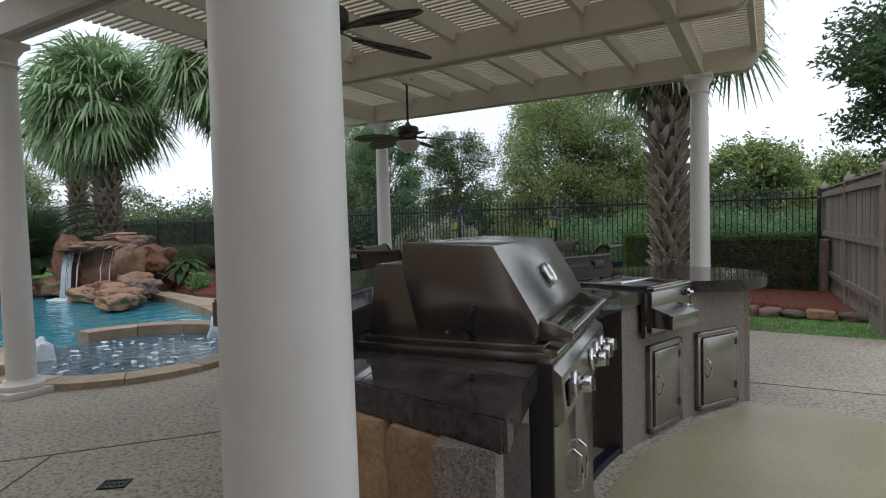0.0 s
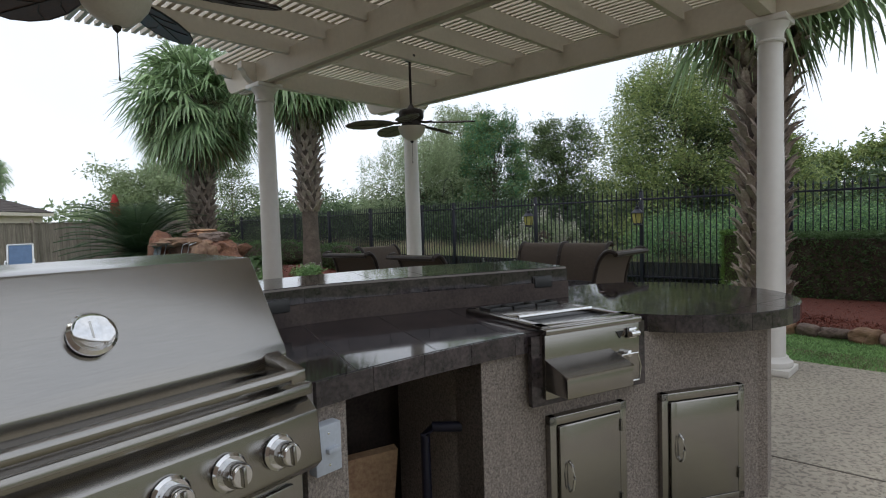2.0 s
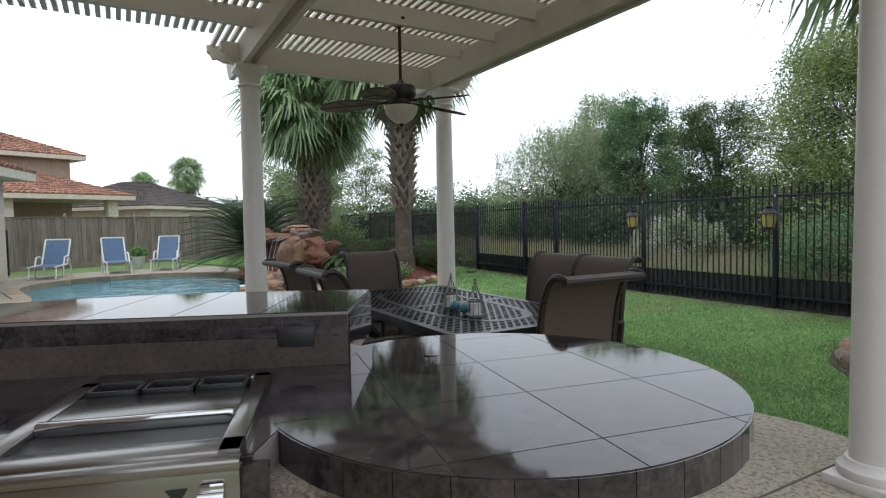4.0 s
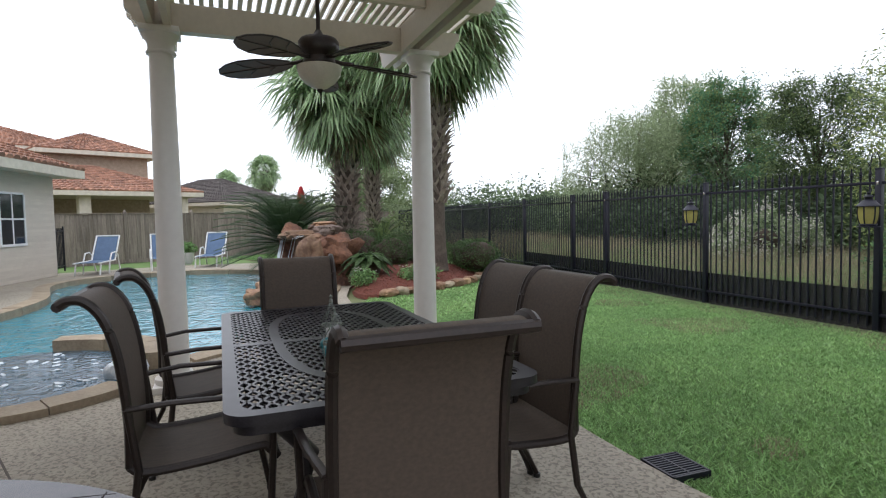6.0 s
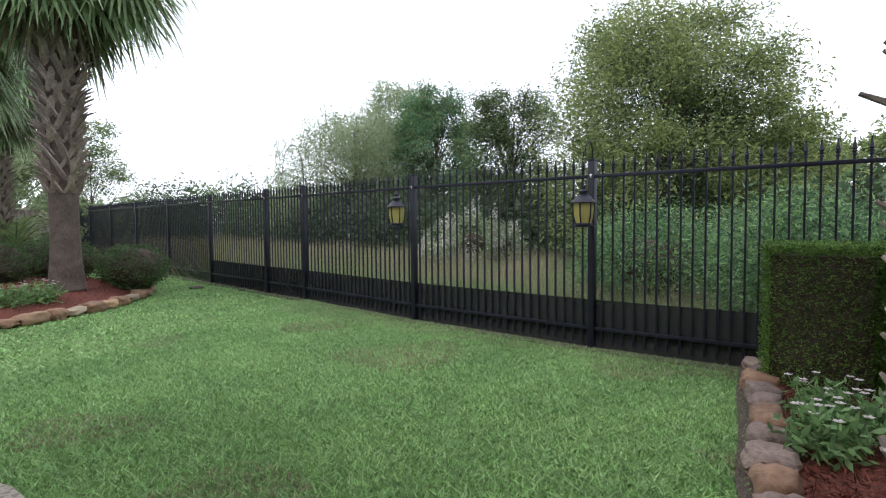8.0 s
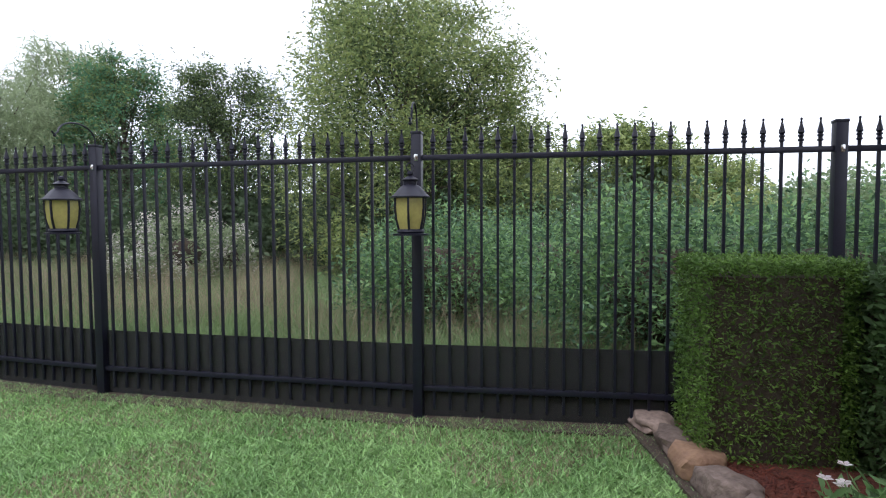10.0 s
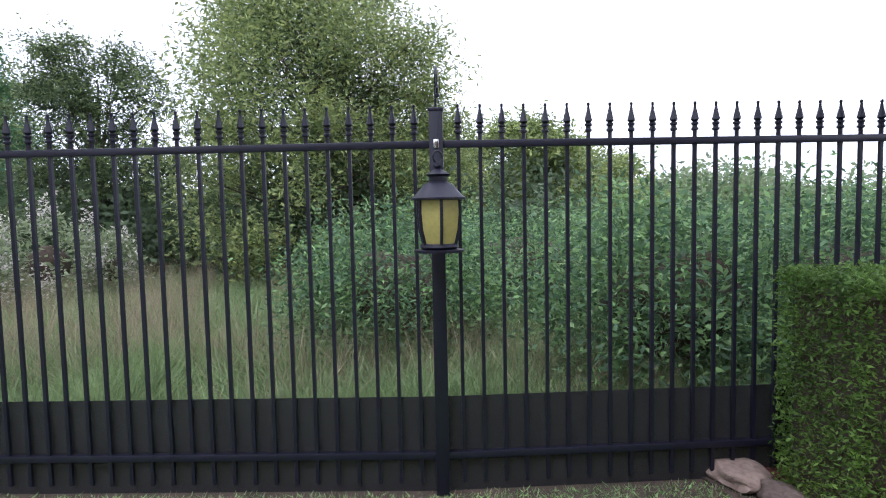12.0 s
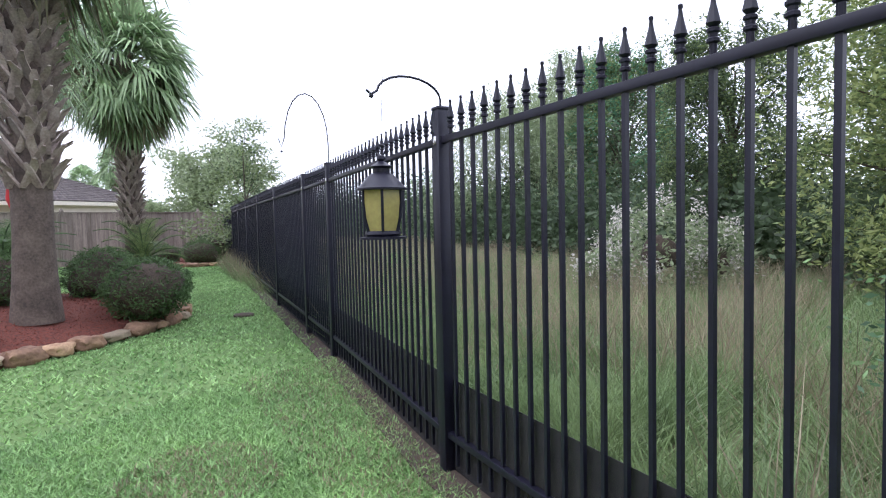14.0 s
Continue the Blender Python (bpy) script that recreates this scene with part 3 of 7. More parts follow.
for loop, wid, ring, skip in ((POOL, 0.30, "pool_coping", 1.30), ([(RIM[0] + 1.02 * math.cos(a * math.pi / 24), RIM[1] + 1.02 * math.sin(a * math.pi / 24)) for a in range(48)], 0.28, "spa_coping", 0)):
    cop = thing(ring, "tan flagstone coping round the water", "coping", kind="structure")
    o = offset(loop, wid)
    step = 2 if ring == "pool_coping" else 4
    for i in range(0, len(loop), step):
        idx = [(i + k) % len(loop) for k in range(step + 1)]
        if skip and math.dist(loop[i], RIM) < skip:
            continue
        inner, outer_ = [loop[k] for k in idx], [o[k] for k in idx]
        c = Vector((sum(p[0] for p in inner + outer_) / (2 * len(idx)), sum(p[1] for p in inner + outer_) / (2 * len(idx))))
        sh = lambda p: (c.x + (p[0] - c.x) * 0.985, c.y + (p[1] - c.y) * 0.985)
        hi = 0.03 if ring == "pool_coping" else (0.16 if c.y > RIM[1] + 0.35 or c.x < RIM[0] - 0.75 else 0.06)
        if ring == "spa_coping" and i in (20, 4):
            continue
        part("coping_stone", Shape().prism([sh(p) for p in inner] + [sh(p) for p in outer_[::-1]], -0.2, hi + rng.uniform(-0.006, 0.006)), M_COPING, cop, smooth=0)


def blob(r, seed, squash=(1, 1, 1), rough=0.25, sub=3, boxy=0.0):
    """A weathered stone: a lumpy ball, more or less boxy."""
    bm = bmesh.new()
    bmesh.ops.create_icosphere(bm, subdivisions=sub, radius=1)
    for q in bm.verts:
        p = q.co.copy()
        if boxy:
            mx = max(abs(p.x), abs(p.y), abs(p.z))
            p = p.lerp(p / mx, boxy)
        o_ = Vector((seed * 3.1, seed, 0))
        k = 1 + rough * noise.noise(p * 1.3 + o_) + rough * 0.45 * (0.5 - abs(noise.noise(p * 3.1 + o_))) * (1 if sub > 2 else 0.3) + rough * 0.25 * noise.noise(Vector((p.x * 3, p.y * 3, p.z * 9)) + o_)
        q.co = Vector((p.x * squash[0], p.y * squash[1], p.z * squash[2])) * k * r
    return Shape().bm(bm)


def stone(name, x, y, z, size, seed, mat, label, turn=0, tilt=0, group="", rough=0.25, boxy=0.35, sub=3):
    return solo(name, blob(1, seed, size, rough, sub, boxy), mat, label, "stone", group=group, m=pose(x, y, z, tilt, tilt * 0.5, turn), smooth=55)


for i in range(46):
    a, r = rng.uniform(0, 6.28), 0.95 * math.sqrt(rng.uniform(0.02, 1.0))
    solo("foam", blob(1, i, (rng.uniform(0.02, 0.06), rng.uniform(0.012, 0.03), rng.uniform(0.005, 0.012)), 0.6, 2), M_FOAM, "white bubbling foam on the spa water", "foam", group="spa foam", m=pose(RIM[0] + r * math.cos(a), RIM[1] + r * math.sin(a), 0.05, 0, 0, math.degrees(a)))
for x, y, h in ((-4.05, 5.2, 0.20), (-2.75, 6.35, 0.22), (-2.55, 6.2, 0.16)):
    solo("spa_jet", blob(1, h * 50, (0.10, 0.10, h), 0.6, 3), M_FOAM, "white water jet spouting in the spa", "water jet", m=pose(x, y, 0.06))

# waterfall of boulders
WX, WY = -7.9, 11.9
fall = [("rock_mass", 0.1, 0.22, 0.33, (1.0, 0.66, 0.62), M_ROCKRED, 0.35), ("ledge_stone", -0.55, -0.25, 0.98, (0.5, 0.42, 0.08), M_ROCKTAN, 0.25), ("boulder", -0.80, -0.05, 0.48, (0.26, 0.34, 0.52), M_ROCKTAN, 0.35), ("ledge_stone", -0.15, -0.15, 1.05, (0.75, 0.5, 0.10), M_ROCKTAN, 0.2), ("ledge_stone", 0.55, 0.0, 1.0, (0.45, 0.4, 0.09), M_ROCKTAN, 0.25),
        ("cap_stone", 0.05, 0.1, 1.19, (0.26, 0.2, 0.06), M_ROCKGREY, 0.3), ("cap_stone", 0.35, 0.15, 1.2, (0.2, 0.17, 0.07), M_ROCKTAN, 0.3), ("cap_stone", -0.25, 0.2, 1.22, (0.3, 0.2, 0.05), M_ROCKGREY, 0.3), ("cap_stone", 0.1, 0.2, 1.29, (0.36, 0.2, 0.045), M_ROCKTAN, 0.3), ("cap_stone", 0.75, 0.1, 1.13, (0.3, 0.22, 0.12), M_ROCKGREY, 0.3),
        ("boulder", 1.15, -0.35, 0.55, (0.25, 0.22, 0.42), M_ROCKTAN, 0.3), ("boulder", 1.05, -0.6, 0.12, (0.55, 0.4, 0.2), M_ROCKRED, 0.3), ("boulder", 0.5, -0.75, 0.06, (0.55, 0.3, 0.16), M_ROCKTAN, 0.3), ("boulder", -1.0, -0.2, 0.5, (0.4, 0.35, 0.6), M_ROCKRED, 0.35), ("boulder", -1.3, -0.3, 0.15, (0.5, 0.35, 0.22), M_ROCKTAN, 0.3),
        ("boulder", -1.75, -0.3, 0.05, (0.45, 0.3, 0.18), M_ROCKRED, 0.3), ("boulder", -2.2, -0.3, 0.1, (0.4, 0.3, 0.14), M_ROCKTAN, 0.3), ("boulder", 1.7, -0.9, 0.12, (0.4, 0.28, 0.2), M_ROCKTAN, 0.3), ("boulder", 1.55, -0.5, 0.3, (0.33, 0.25, 0.18), M_ROCKTAN, 0.3), ("boulder", 2.05, -1.2, 0.1, (0.38, 0.28, 0.17), M_ROCKTAN, 0.3), ("boulder", 2.0, -0.75, 0.25, (0.3, 0.22, 0.14), M_ROCKGREY, 0.3), ("boulder", 2.4, -1.5, 0.06, (0.3, 0.25, 0.13), M_ROCKTAN, 0.3), ("boulder", -1.5, 0.4, 0.45, (0.28, 0.25, 0.35), M_ROCKTAN, 0.3), ("boulder", 0.9, 0.1, 0.75, (0.4, 0.35, 0.3), M_ROCKRED, 0.3)]
for k, (nm, dx, dy, z, size, mt, rg) in enumerate(fall):
    a = math.radians(-22)
    stone(nm, WX + dx * math.cos(a) - dy * math.sin(a), WY + dx * math.sin(a) + dy * math.cos(a), z, size, k + 3, mt, "red and tan boulder of the pool waterfall", turn=-22 + rng.uniform(-14, 14), group="waterfall rocks", rough=rg * 1.3, boxy=0.55, sub=4)
for dx, w, seed in ((-0.45, 0.34, 1), (0.75, 0.04, 2), (1.05, 0.03, 3), (-0.05, 0.04, 4)):
    sh = Shape()
    for s in range(int(w / 0.012)):
        x = dx - w / 2 + s * 0.013 + rng.uniform(-0.014, 0.014)
        sh.tube([(x, -0.45, 1.06), (x, -0.62, 1.0), (x + rng.uniform(-0.02, 0.02), -0.72, 0.6), (x + rng.uniform(-0.04, 0.04), -0.76 - rng.uniform(0, 0.05), -0.1)], [0.004, 0.005, 0.006, 0.008], 5)
    solo("falling_water", sh, M_FOAM, "white sheet of water falling over the rock ledge", "waterfall", m=pose(WX, WY, 0, 0, 0, -22))
for i in range(7):
    solo("splash_foam", blob(1, i + 60, (rng.uniform(0.08, 0.22), rng.uniform(0.05, 0.1), 0.03), 0.5, 2), M_FOAM, "white foam where the waterfall meets the pool", "foam", m=pose(-8.5 + rng.uniform(-0.35, 0.35), 11.3 + rng.uniform(-0.15, 0.1), -0.09))

# ---- pergola: columns, beams, rafters, slats ----
R0 = Vector((2.94, 6.38, 0))


def at(s, q, z=0.0):
    return R0 + E1 * s + E2 * q + Vector((0, 0, z))


PM = Matrix.Translation(R0) @ Matrix((E1, E2, Vector((0, 0, 1)))).transposed().to_4x4()
pergola = thing("pergola", "cream painted pergola roof of beams, rafters and close slats", "pergola", PM)
CAP = 2.9


def scroll_beam(x0, x1, y, w, z0, h, name, along_x=True):
    """A beam with scroll-cut ends."""
    c = 0.16
    prof = [(x0, z0 + h), (x0, z0 + h - 0.07), (x0 + 0.03, z0 + h - 0.09), (x0 + 0.05, z0 + h - 0.14), (x0 + 0.10, z0 + 0.03), (x0 + c, z0)]
    prof += [(x1 - c, z0), (x1 - 0.10, z0 + 0.03), (x1 - 0.05, z0 + h - 0.14), (x1 - 0.03, z0 + h - 0.09), (x1, z0 + h - 0.07), (x1, z0 + h)]
    sh = Shape()
    n_ = len(prof)
    if along_x:
        vs = [(x, y - w / 2, z) for x, z in prof] + [(x, y + w / 2, z) for x, z in prof]
    else:
        vs = [(y - w / 2, x, z) for x, z in prof] + [(y + w / 2, x, z) for x, z in prof]
    sh.add(vs, [tuple(range(n_)), tuple(range(2 * n_ - 1, n_ - 1, -1))] + [(i, n_ + i, n_ + (i + 1) % n_, (i + 1) % n_) for i in range(n_)])
    bm = bmesh.new()
    me = sh.mesh("beam", 0)
    bm.from_mesh(me)
    bmesh.ops.recalc_face_normals(bm, faces=bm.faces[:])
    bm.to_mesh(me)
    bm.free()
    return part(name, me, M_PAINT, pergola)


for q in (0.0, 2.1, 4.75, 6.36):
    for o in (-0.06, 0.06):
        scroll_beam(-0.62, 5.2, q + o, 0.05, CAP, 0.24, "beam")
for s, far_end in ((-0.01, 7.0), (4.5, 2.35)):
    scroll_beam(-0.5, far_end, s, 0.10, CAP + 0.004, 0.22, "side_beam", False)
s = -0.55
while s < 5.2:
    if abs(s) > 0.15 and abs(s - 4.5) > 0.15:
        scroll_beam(-0.55, 7.1 if s < 4.55 else 2.4, s, 0.055, CAP + 0.17, 0.16, "rafter", False)
    s += 0.62
slat = Shape().box(-0.65, 5.2, -0.019, 0.019, CAP + 0.332, CAP + 0.37).mesh("slat", 0)
short_slat = Shape().box(-0.65, 4.62, -0.019, 0.019, CAP + 0.332, CAP + 0.37).mesh("slat", 0)
q = -0.55
while q < 7.1:
    part("slat", slat if q < 2.4 else short_slat, M_PAINT, pergola, m=Matrix.Translation((0, q, 0)))
    q += 0.078
COL = Shape().lathe([(0.108, 0.14), (0.108, 0.6), (0.103, 1.2), (0.098, 1.9), (0.091, CAP - 0.2), (0.091, CAP - 0.12)], 40).mesh("shaft")
COLB = Shape().box(-0.165, 0.165, -0.165, 0.165, 0, 0.055, c=0.006).lathe([(0.12, 0.055), (0.155, 0.055), (0.163, 0.075), (0.158, 0.1), (0.135, 0.115), (0.125, 0.14), (0.1, 0.14)], 40).mesh("base")
COLC = Shape().lathe([(0.09, CAP - 0.2), (0.108, CAP - 0.2), (0.113, CAP - 0.188), (0.108, CAP - 0.176), (0.099, CAP - 0.172), (0.1, CAP - 0.12), (0.115, CAP - 0.09), (0.136, CAP - 0.06), (0.14, CAP - 0.045), (0.1, CAP - 0.045)], 40).box(-0.145, 0.145, -0.145, 0.145, CAP - 0.045, CAP, c=0.005).mesh("capital")
for x, y in ((0.19, 0.66), (2.925, 6.32), (-1.03, 8.41), (-1.98, 6.43), (-3.38, 4.18)):
    c = thing("column", "round smooth cream painted column carrying the pergola", "column", pose(x, y, 0, 0, 0, 154), "pergola columns")
    part("shaft", COL, M_COLUMN, c)
    part("base", COLB, M_COLUMN, c)
    part("capital", COLC, M_COLUMN, c)

# ---- ceiling fans ----
def fan(x, y, zbulb, turn):
    t = thing("ceiling_fan", "dark bronze ceiling fan with five leaf-shaped blades and bowl light", "ceiling fan", pose(x, y, zbulb, 0, 0, turn), "pergola fans")
    top = CAP + 0.24 - zbulb
    part("canopy", Shape().lathe([(0.02, top - 0.07), (0.05, top - 0.06), (0.075, top - 0.02), (0.075, top)], 24), M_BRONZE, t)
    part("rod", Shape().lathe([(0.014, 0.36), (0.014, top - 0.05)], 12), M_BRONZE, t)
    part("motor", Shape().lathe([(0.02, 0.39), (0.035, 0.36), (0.05, 0.34), (0.12, 0.33), (0.135, 0.31), (0.135, 0.26), (0.125, 0.235), (0.10, 0.21), (0.11, 0.17), (0.09, 0.155)], 30), M_BRONZE, t)
    part("light_bowl", Shape().lathe([(0.0, 0.0), (0.05, 0.012), (0.10, 0.045), (0.135, 0.09), (0.148, 0.135), (0.15, 0.15), (0.1, 0.15)], 32), M_BOWL, t, "frosted cream glass bowl")
    part("finial", Shape().lathe([(0.004, -0.025), (0.016, -0.012), (0.02, 0.0), (0.012, 0.012)], 14), M_BRONZE, t)
    part("pull_chain", Shape().lathe([(0.002, -0.24), (0.005, -0.23), (0.002, -0.21), (0.002, 0.0)], 6), M_BRONZE, t)
    for k in range(5):
        m = Matrix.Rotation(2 * math.pi * k / 5, 4, "Z") @ Matrix.Translation((0, 0, 0.20)) @ Matrix.Rotation(radians(4), 4, "Y") @ Matrix.Rotation(radians(12), 4, "X")
        b = Shape()
        lo = [(0.20, 0.03), (0.28, 0.075), (0.40, 0.11), (0.52, 0.118), (0.62, 0.095), (0.69, 0.05), (0.715, 0.0)]
        loop = lo + [(x_, -y_) for x_, y_ in lo[-2::-1]]
        b.prism(loop, -0.004, 0.004)
        bl = part("blade", b, M_BLADE, t, m=m)
        part("blade_arm", Shape().tube([(0.09, 0, 0.01), (0.16, 0, 0.0), (0.24, 0, 0.006)], 0.014, 8), M_BRONZE, t, m=m)
        rim = Shape().tube([(x_, y_, 0.0) for x_, y_ in loop], 0.0065, 6)
        part("blade_rim", rim, M_BRONZE, bl)
        rib = Shape().tube([(0.22, 0, -0.005), (0.7, 0, -0.005)], 0.004, 6)
        for sgn in (-1, 1):
            for x_ in (0.3, 0.44):
                rib.tube([(x_, 0, -0.005), (x_ + 0.07, sgn * 0.05, -0.005), (x_ + 0.10, sgn * 0.105, -0.005)], 0.0035, 6)
        part("blade_rib", rib, M_BRONZE, bl)


fan(-0.378, 3.04, 2.255, 38)
fan(-0.414, 6.83, 2.225, 70)
# ---- outdoor kitchen ----
FRONT = spline([(0.54, 0.975), (0.665, 1.50), (0.93, 2.36), (1.31, 3.02), (1.87, 3.60), (2.40, 3.95)], 16)
BARF = spline([(-0.07, 1.45), (0.02, 2.1), (0.20, 2.72), (0.42, 3.2), (0.70, 3.5), (1.08, 3.83), (1.46, 4.16)], 14)
BARB = spline([(-0.49, 1.78), (-0.40, 2.45), (-0.2, 3.02), (0.06, 3.5), (0.33, 3.92), (0.62, 4.25), (1.14, 4.62)], 14)
CT, BT, ED = 0.91, 1.078, 0.835  # worktop, bar top, foot of the tile edge


def walkline(line):
    acc = [0.0]
    for a, b in zip(line, line[1:]):
        acc.append(acc[-1] + math.dist(a, b))
    return acc


def along(line, l):
    acc = walkline(line)
    l = min(max(l, 0), acc[-1])
    i = max(k for k in range(len(acc) - 1) if acc[k] <= l + 1e-9)
    f = (l - acc[i]) / (acc[i + 1] - acc[i])
    a, b = Vector(line[i]), Vector(line[i + 1])
    d = (b - a).normalized()
    return a.lerp(b, f), d


def nearest(line, p):
    acc = walkline(line)
    return acc[min(range(len(line)), key=lambda i: math.dist(line[i], p))]


def strip(line, l0, l1, t0, t1, z0, z1, step=0.08):
    """A slab that follows a curve, from t0 to t1 behind it (to its left)."""
    k = max(1, int(round((l1 - l0) / step)))
    sh, rows = Shape(), []
    for i in range(k + 1):
        p, d = along(line, l0 + (l1 - l0) * i / k)
        nrm = Vector((-d.y, d.x))
        rows.append((p + nrm * t0, p + nrm * t1))
    vs = [v for a, b in rows for v in ((a.x, a.y, z0), (b.x, b.y, z0), (b.x, b.y, z1), (a.x, a.y, z1))]
    fs = [(4 * i + j, 4 * i + 4 + j, 4 * i + 4 + (j + 1) % 4, 4 * i + (j + 1) % 4) for i in range(k) for j in range(4)]
    fs += [(0, 1, 2, 3)[::1], tuple(4 * k + j for j in (3, 2, 1, 0))]
    return sh.add(vs, fs)


LG0, LG1 = nearest(FRONT, (0.66, 1.46)), nearest(FRONT, (0.95, 2.36))
LC0, LC1, LE = nearest(FRONT, (1.00, 2.52)), nearest(FRONT, (1.28, 2.98)), walkline(FRONT)[-1]
kitchen = thing("kitchen_island", "curved outdoor kitchen island of pebbled stucco with stone ends", "kitchen island")
part("stucco_wall", strip(FRONT, 0.0, LG0 - 0.02, 0.02, 0.16, 0.0, ED + 0.002), M_STUCCO, kitchen)
part("stucco_wall", strip(FRONT, LG1 + 0.01, LC0, 0.02, 0.16, 0.0, ED + 0.002), M_STUCCO, kitchen)
part("stucco_wall", strip(FRONT, LC1, LE, 0.02, 0.18, 0.0, ED + 0.002), M_STUCCO, kitchen)
part("stucco_pier", strip(FRONT, LC1, LC1 + 0.10, 0.02, 0.62, 0.0, ED + 0.002), M_STUCCO, kitchen)
# cavity side and back: the shade inside is put into their dark colour
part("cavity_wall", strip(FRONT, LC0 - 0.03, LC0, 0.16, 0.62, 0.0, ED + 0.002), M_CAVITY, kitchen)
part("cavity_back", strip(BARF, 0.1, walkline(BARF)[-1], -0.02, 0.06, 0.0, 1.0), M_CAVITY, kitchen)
part("back_wall", strip(BARF, 0.34, walkline(BARF)[-1], 0.06, 0.28, 0.0, 1.03), M_STUCCO, kitchen)
part("cavity_floor_frame", strip(FRONT, LC0, LC1, 0.03, 0.09, 0.0, 0.04), M_IRON, kitchen, "dark steel floor frame")
part("pipe", Shape().tube([(1.02, 3.05, 0.0), (1.02, 3.05, 0.52), (1.05, 3.06, 0.55), (1.22, 3.1, 0.55)], 0.02, 10), M_IRON, kitchen)
part("cardboard", Shape().box(-0.22, 0.22, -0.02, 0.02, 0.0, 0.38), M_SAND, kitchen, "brown board leaning at the back of the cavity", m=pose(0.62, 3.1, 0.02, 12, 0, 48))
part("round_base", Shape().prism([(2.39, 3.95), (2.46, 4.2), (2.36, 4.48), (2.1, 4.66), (1.8, 4.64), (1.5, 4.45), (1.44, 4.2), (1.9, 3.85)], 0.0, ED + 0.002), M_STUCCO, kitchen)
# stone facing on the end wall and behind the round end
end_a, end_b = Vector((0.51, 1.03)), Vector((-0.22, 1.60))
ed = (end_b - end_a).normalized()
en = Vector((-ed.y, ed.x)) * -1
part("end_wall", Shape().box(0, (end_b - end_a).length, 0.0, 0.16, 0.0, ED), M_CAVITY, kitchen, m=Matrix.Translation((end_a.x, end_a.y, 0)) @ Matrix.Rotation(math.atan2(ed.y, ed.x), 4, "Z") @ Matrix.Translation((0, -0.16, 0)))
EM = Matrix.Translation((end_a.x, end_a.y, 0)) @ Matrix.Rotation(math.atan2(ed.y, ed.x), 4, "Z")
z, row = 0.0, 0
rs = random.Random(7)
while z < ED - 0.02:
    h = rs.choice([0.13, 0.17, 0.21])
    h = ED - z if ED - z - h < 0.08 else h
    x = -0.02
    while x < 0.90:
        w = rs.uniform(0.22, 0.46)
        w = 0.93 - x if 0.93 - x - w < 0.12 else w
        part("stone", blob(1, rs.uniform(0, 90), (w / 2 * 0.99, 0.036, h / 2 * 0.985), 0.10, 4, 0.88), M_SAND, kitchen, m=EM @ Matrix.Translation((x + w / 2, 0.008 + rs.uniform(0, 0.012), z + h / 2)), smooth=50)
        x += w
    z += h
    row += 1

# worktop, bar top and their tiles
top = thing("worktop", "dark polished stone tile worktop with pale grout lines", "worktop")
bar = thing("bar_top", "raised dark stone tile bar ledge", "bar top")
LB, LF = walkline(BARF)[-1], nearest(FRONT, (1.82, 3.55))


def ruled(A, B, u0, u1, v0, v1, z0, z1, g=0.002, k=3):
    """A tile between two curves, from u0 to u1 along them and v0 to v1 across."""
    la, lb = walkline(A)[-1], walkline(B)[-1]
    P = lambda u, v: along(A, u * la)[0].lerp(along(B, u * lb)[0], v)
    du, dv = g / la, g / 0.7
    us = [u0 + du + (u1 - u0 - 2 * du) * i / k for i in range(k + 1)]
    loop = [P(u, v0 + dv) for u in us] + [P(u, v1 - dv) for u in us[::-1]]
    return Shape().prism([(p.x, p.y) for p in loop], z0, z1)


FRONT2 = [tuple(along(FRONT, LF * i / 60)[0]) for i in range(61)]
part("bed", ruled(FRONT2, BARF, 0, 1, 0.01, 1.0, ED + 0.004, CT - 0.003, 0, 40), M_GROUT, top)
NU = 9
for i in range(NU):
    for v0, v1 in ((0.0, 0.62), (0.62, 1.0)):
        part("tile", ruled(FRONT2, BARF, i / NU, (i + 1) / NU, v0, v1, CT - 0.006, CT), M_TILE, top, smooth=0)
part("bed", ruled(BARF, BARB, 0, 1, 0.0, 1.0, BT - 0.06, BT - 0.003, 0, 40), M_GROUT, bar)
for i in range(12):
    part("tile", ruled(BARF, BARB, i / 12, (i + 1) / 12, 0, 1, BT - 0.012, BT), M_TILE, bar, smooth=0)


def edge_tiles(parent, line, l0, l1, z0, z1, w, out=0.008, mat=M_TILE):
    k = max(1, int(round((l1 - l0) / w)))
    for i in range(k):
        a, b = l0 + (l1 - l0) * i / k + 0.001, l0 + (l1 - l0) * (i + 1) / k - 0.001
        part("edge_tile", strip(line, a, b, -out, 0.012, z0, z1, 0.06), mat, parent, smooth=0)


edge_tiles(top, FRONT2, 0, LG0 - 0.01, ED, CT - 0.002, 0.2)
edge_tiles(top, FRONT2, LG1 + 0.03, LF, ED, CT - 0.002, 0.2)
ENDL = [(-0.09, 1.47), (0.54, 0.975)]
edge_tiles(top, ENDL, 0, math.dist(*ENDL), ED, CT - 0.002, 0.27)
edge_tiles(bar, BARF, 0.0, LB, CT, BT - 0.012, 0.20, 0.006)
edge_tiles(bar, BARB[::-1], 0.0, walkline(BARB)[-1], BT - 0.09, BT - 0.012, 0.2, 0.006)
ENDB = [(-0.49, 1.78), (-0.07, 1.45)]
edge_tiles(bar, ENDB, 0, math.dist(*ENDB), BT - 0.10, BT - 0.012, 0.3, 0.006)
part("end_panel", strip([(-0.28, 1.62), (-0.07, 1.45)], 0, 0.27, -0.004, 0.1, 0.55, BT - 0.1), M_TILE, bar)
ENDC = [(1.46, 4.16), (1.14, 4.62)]
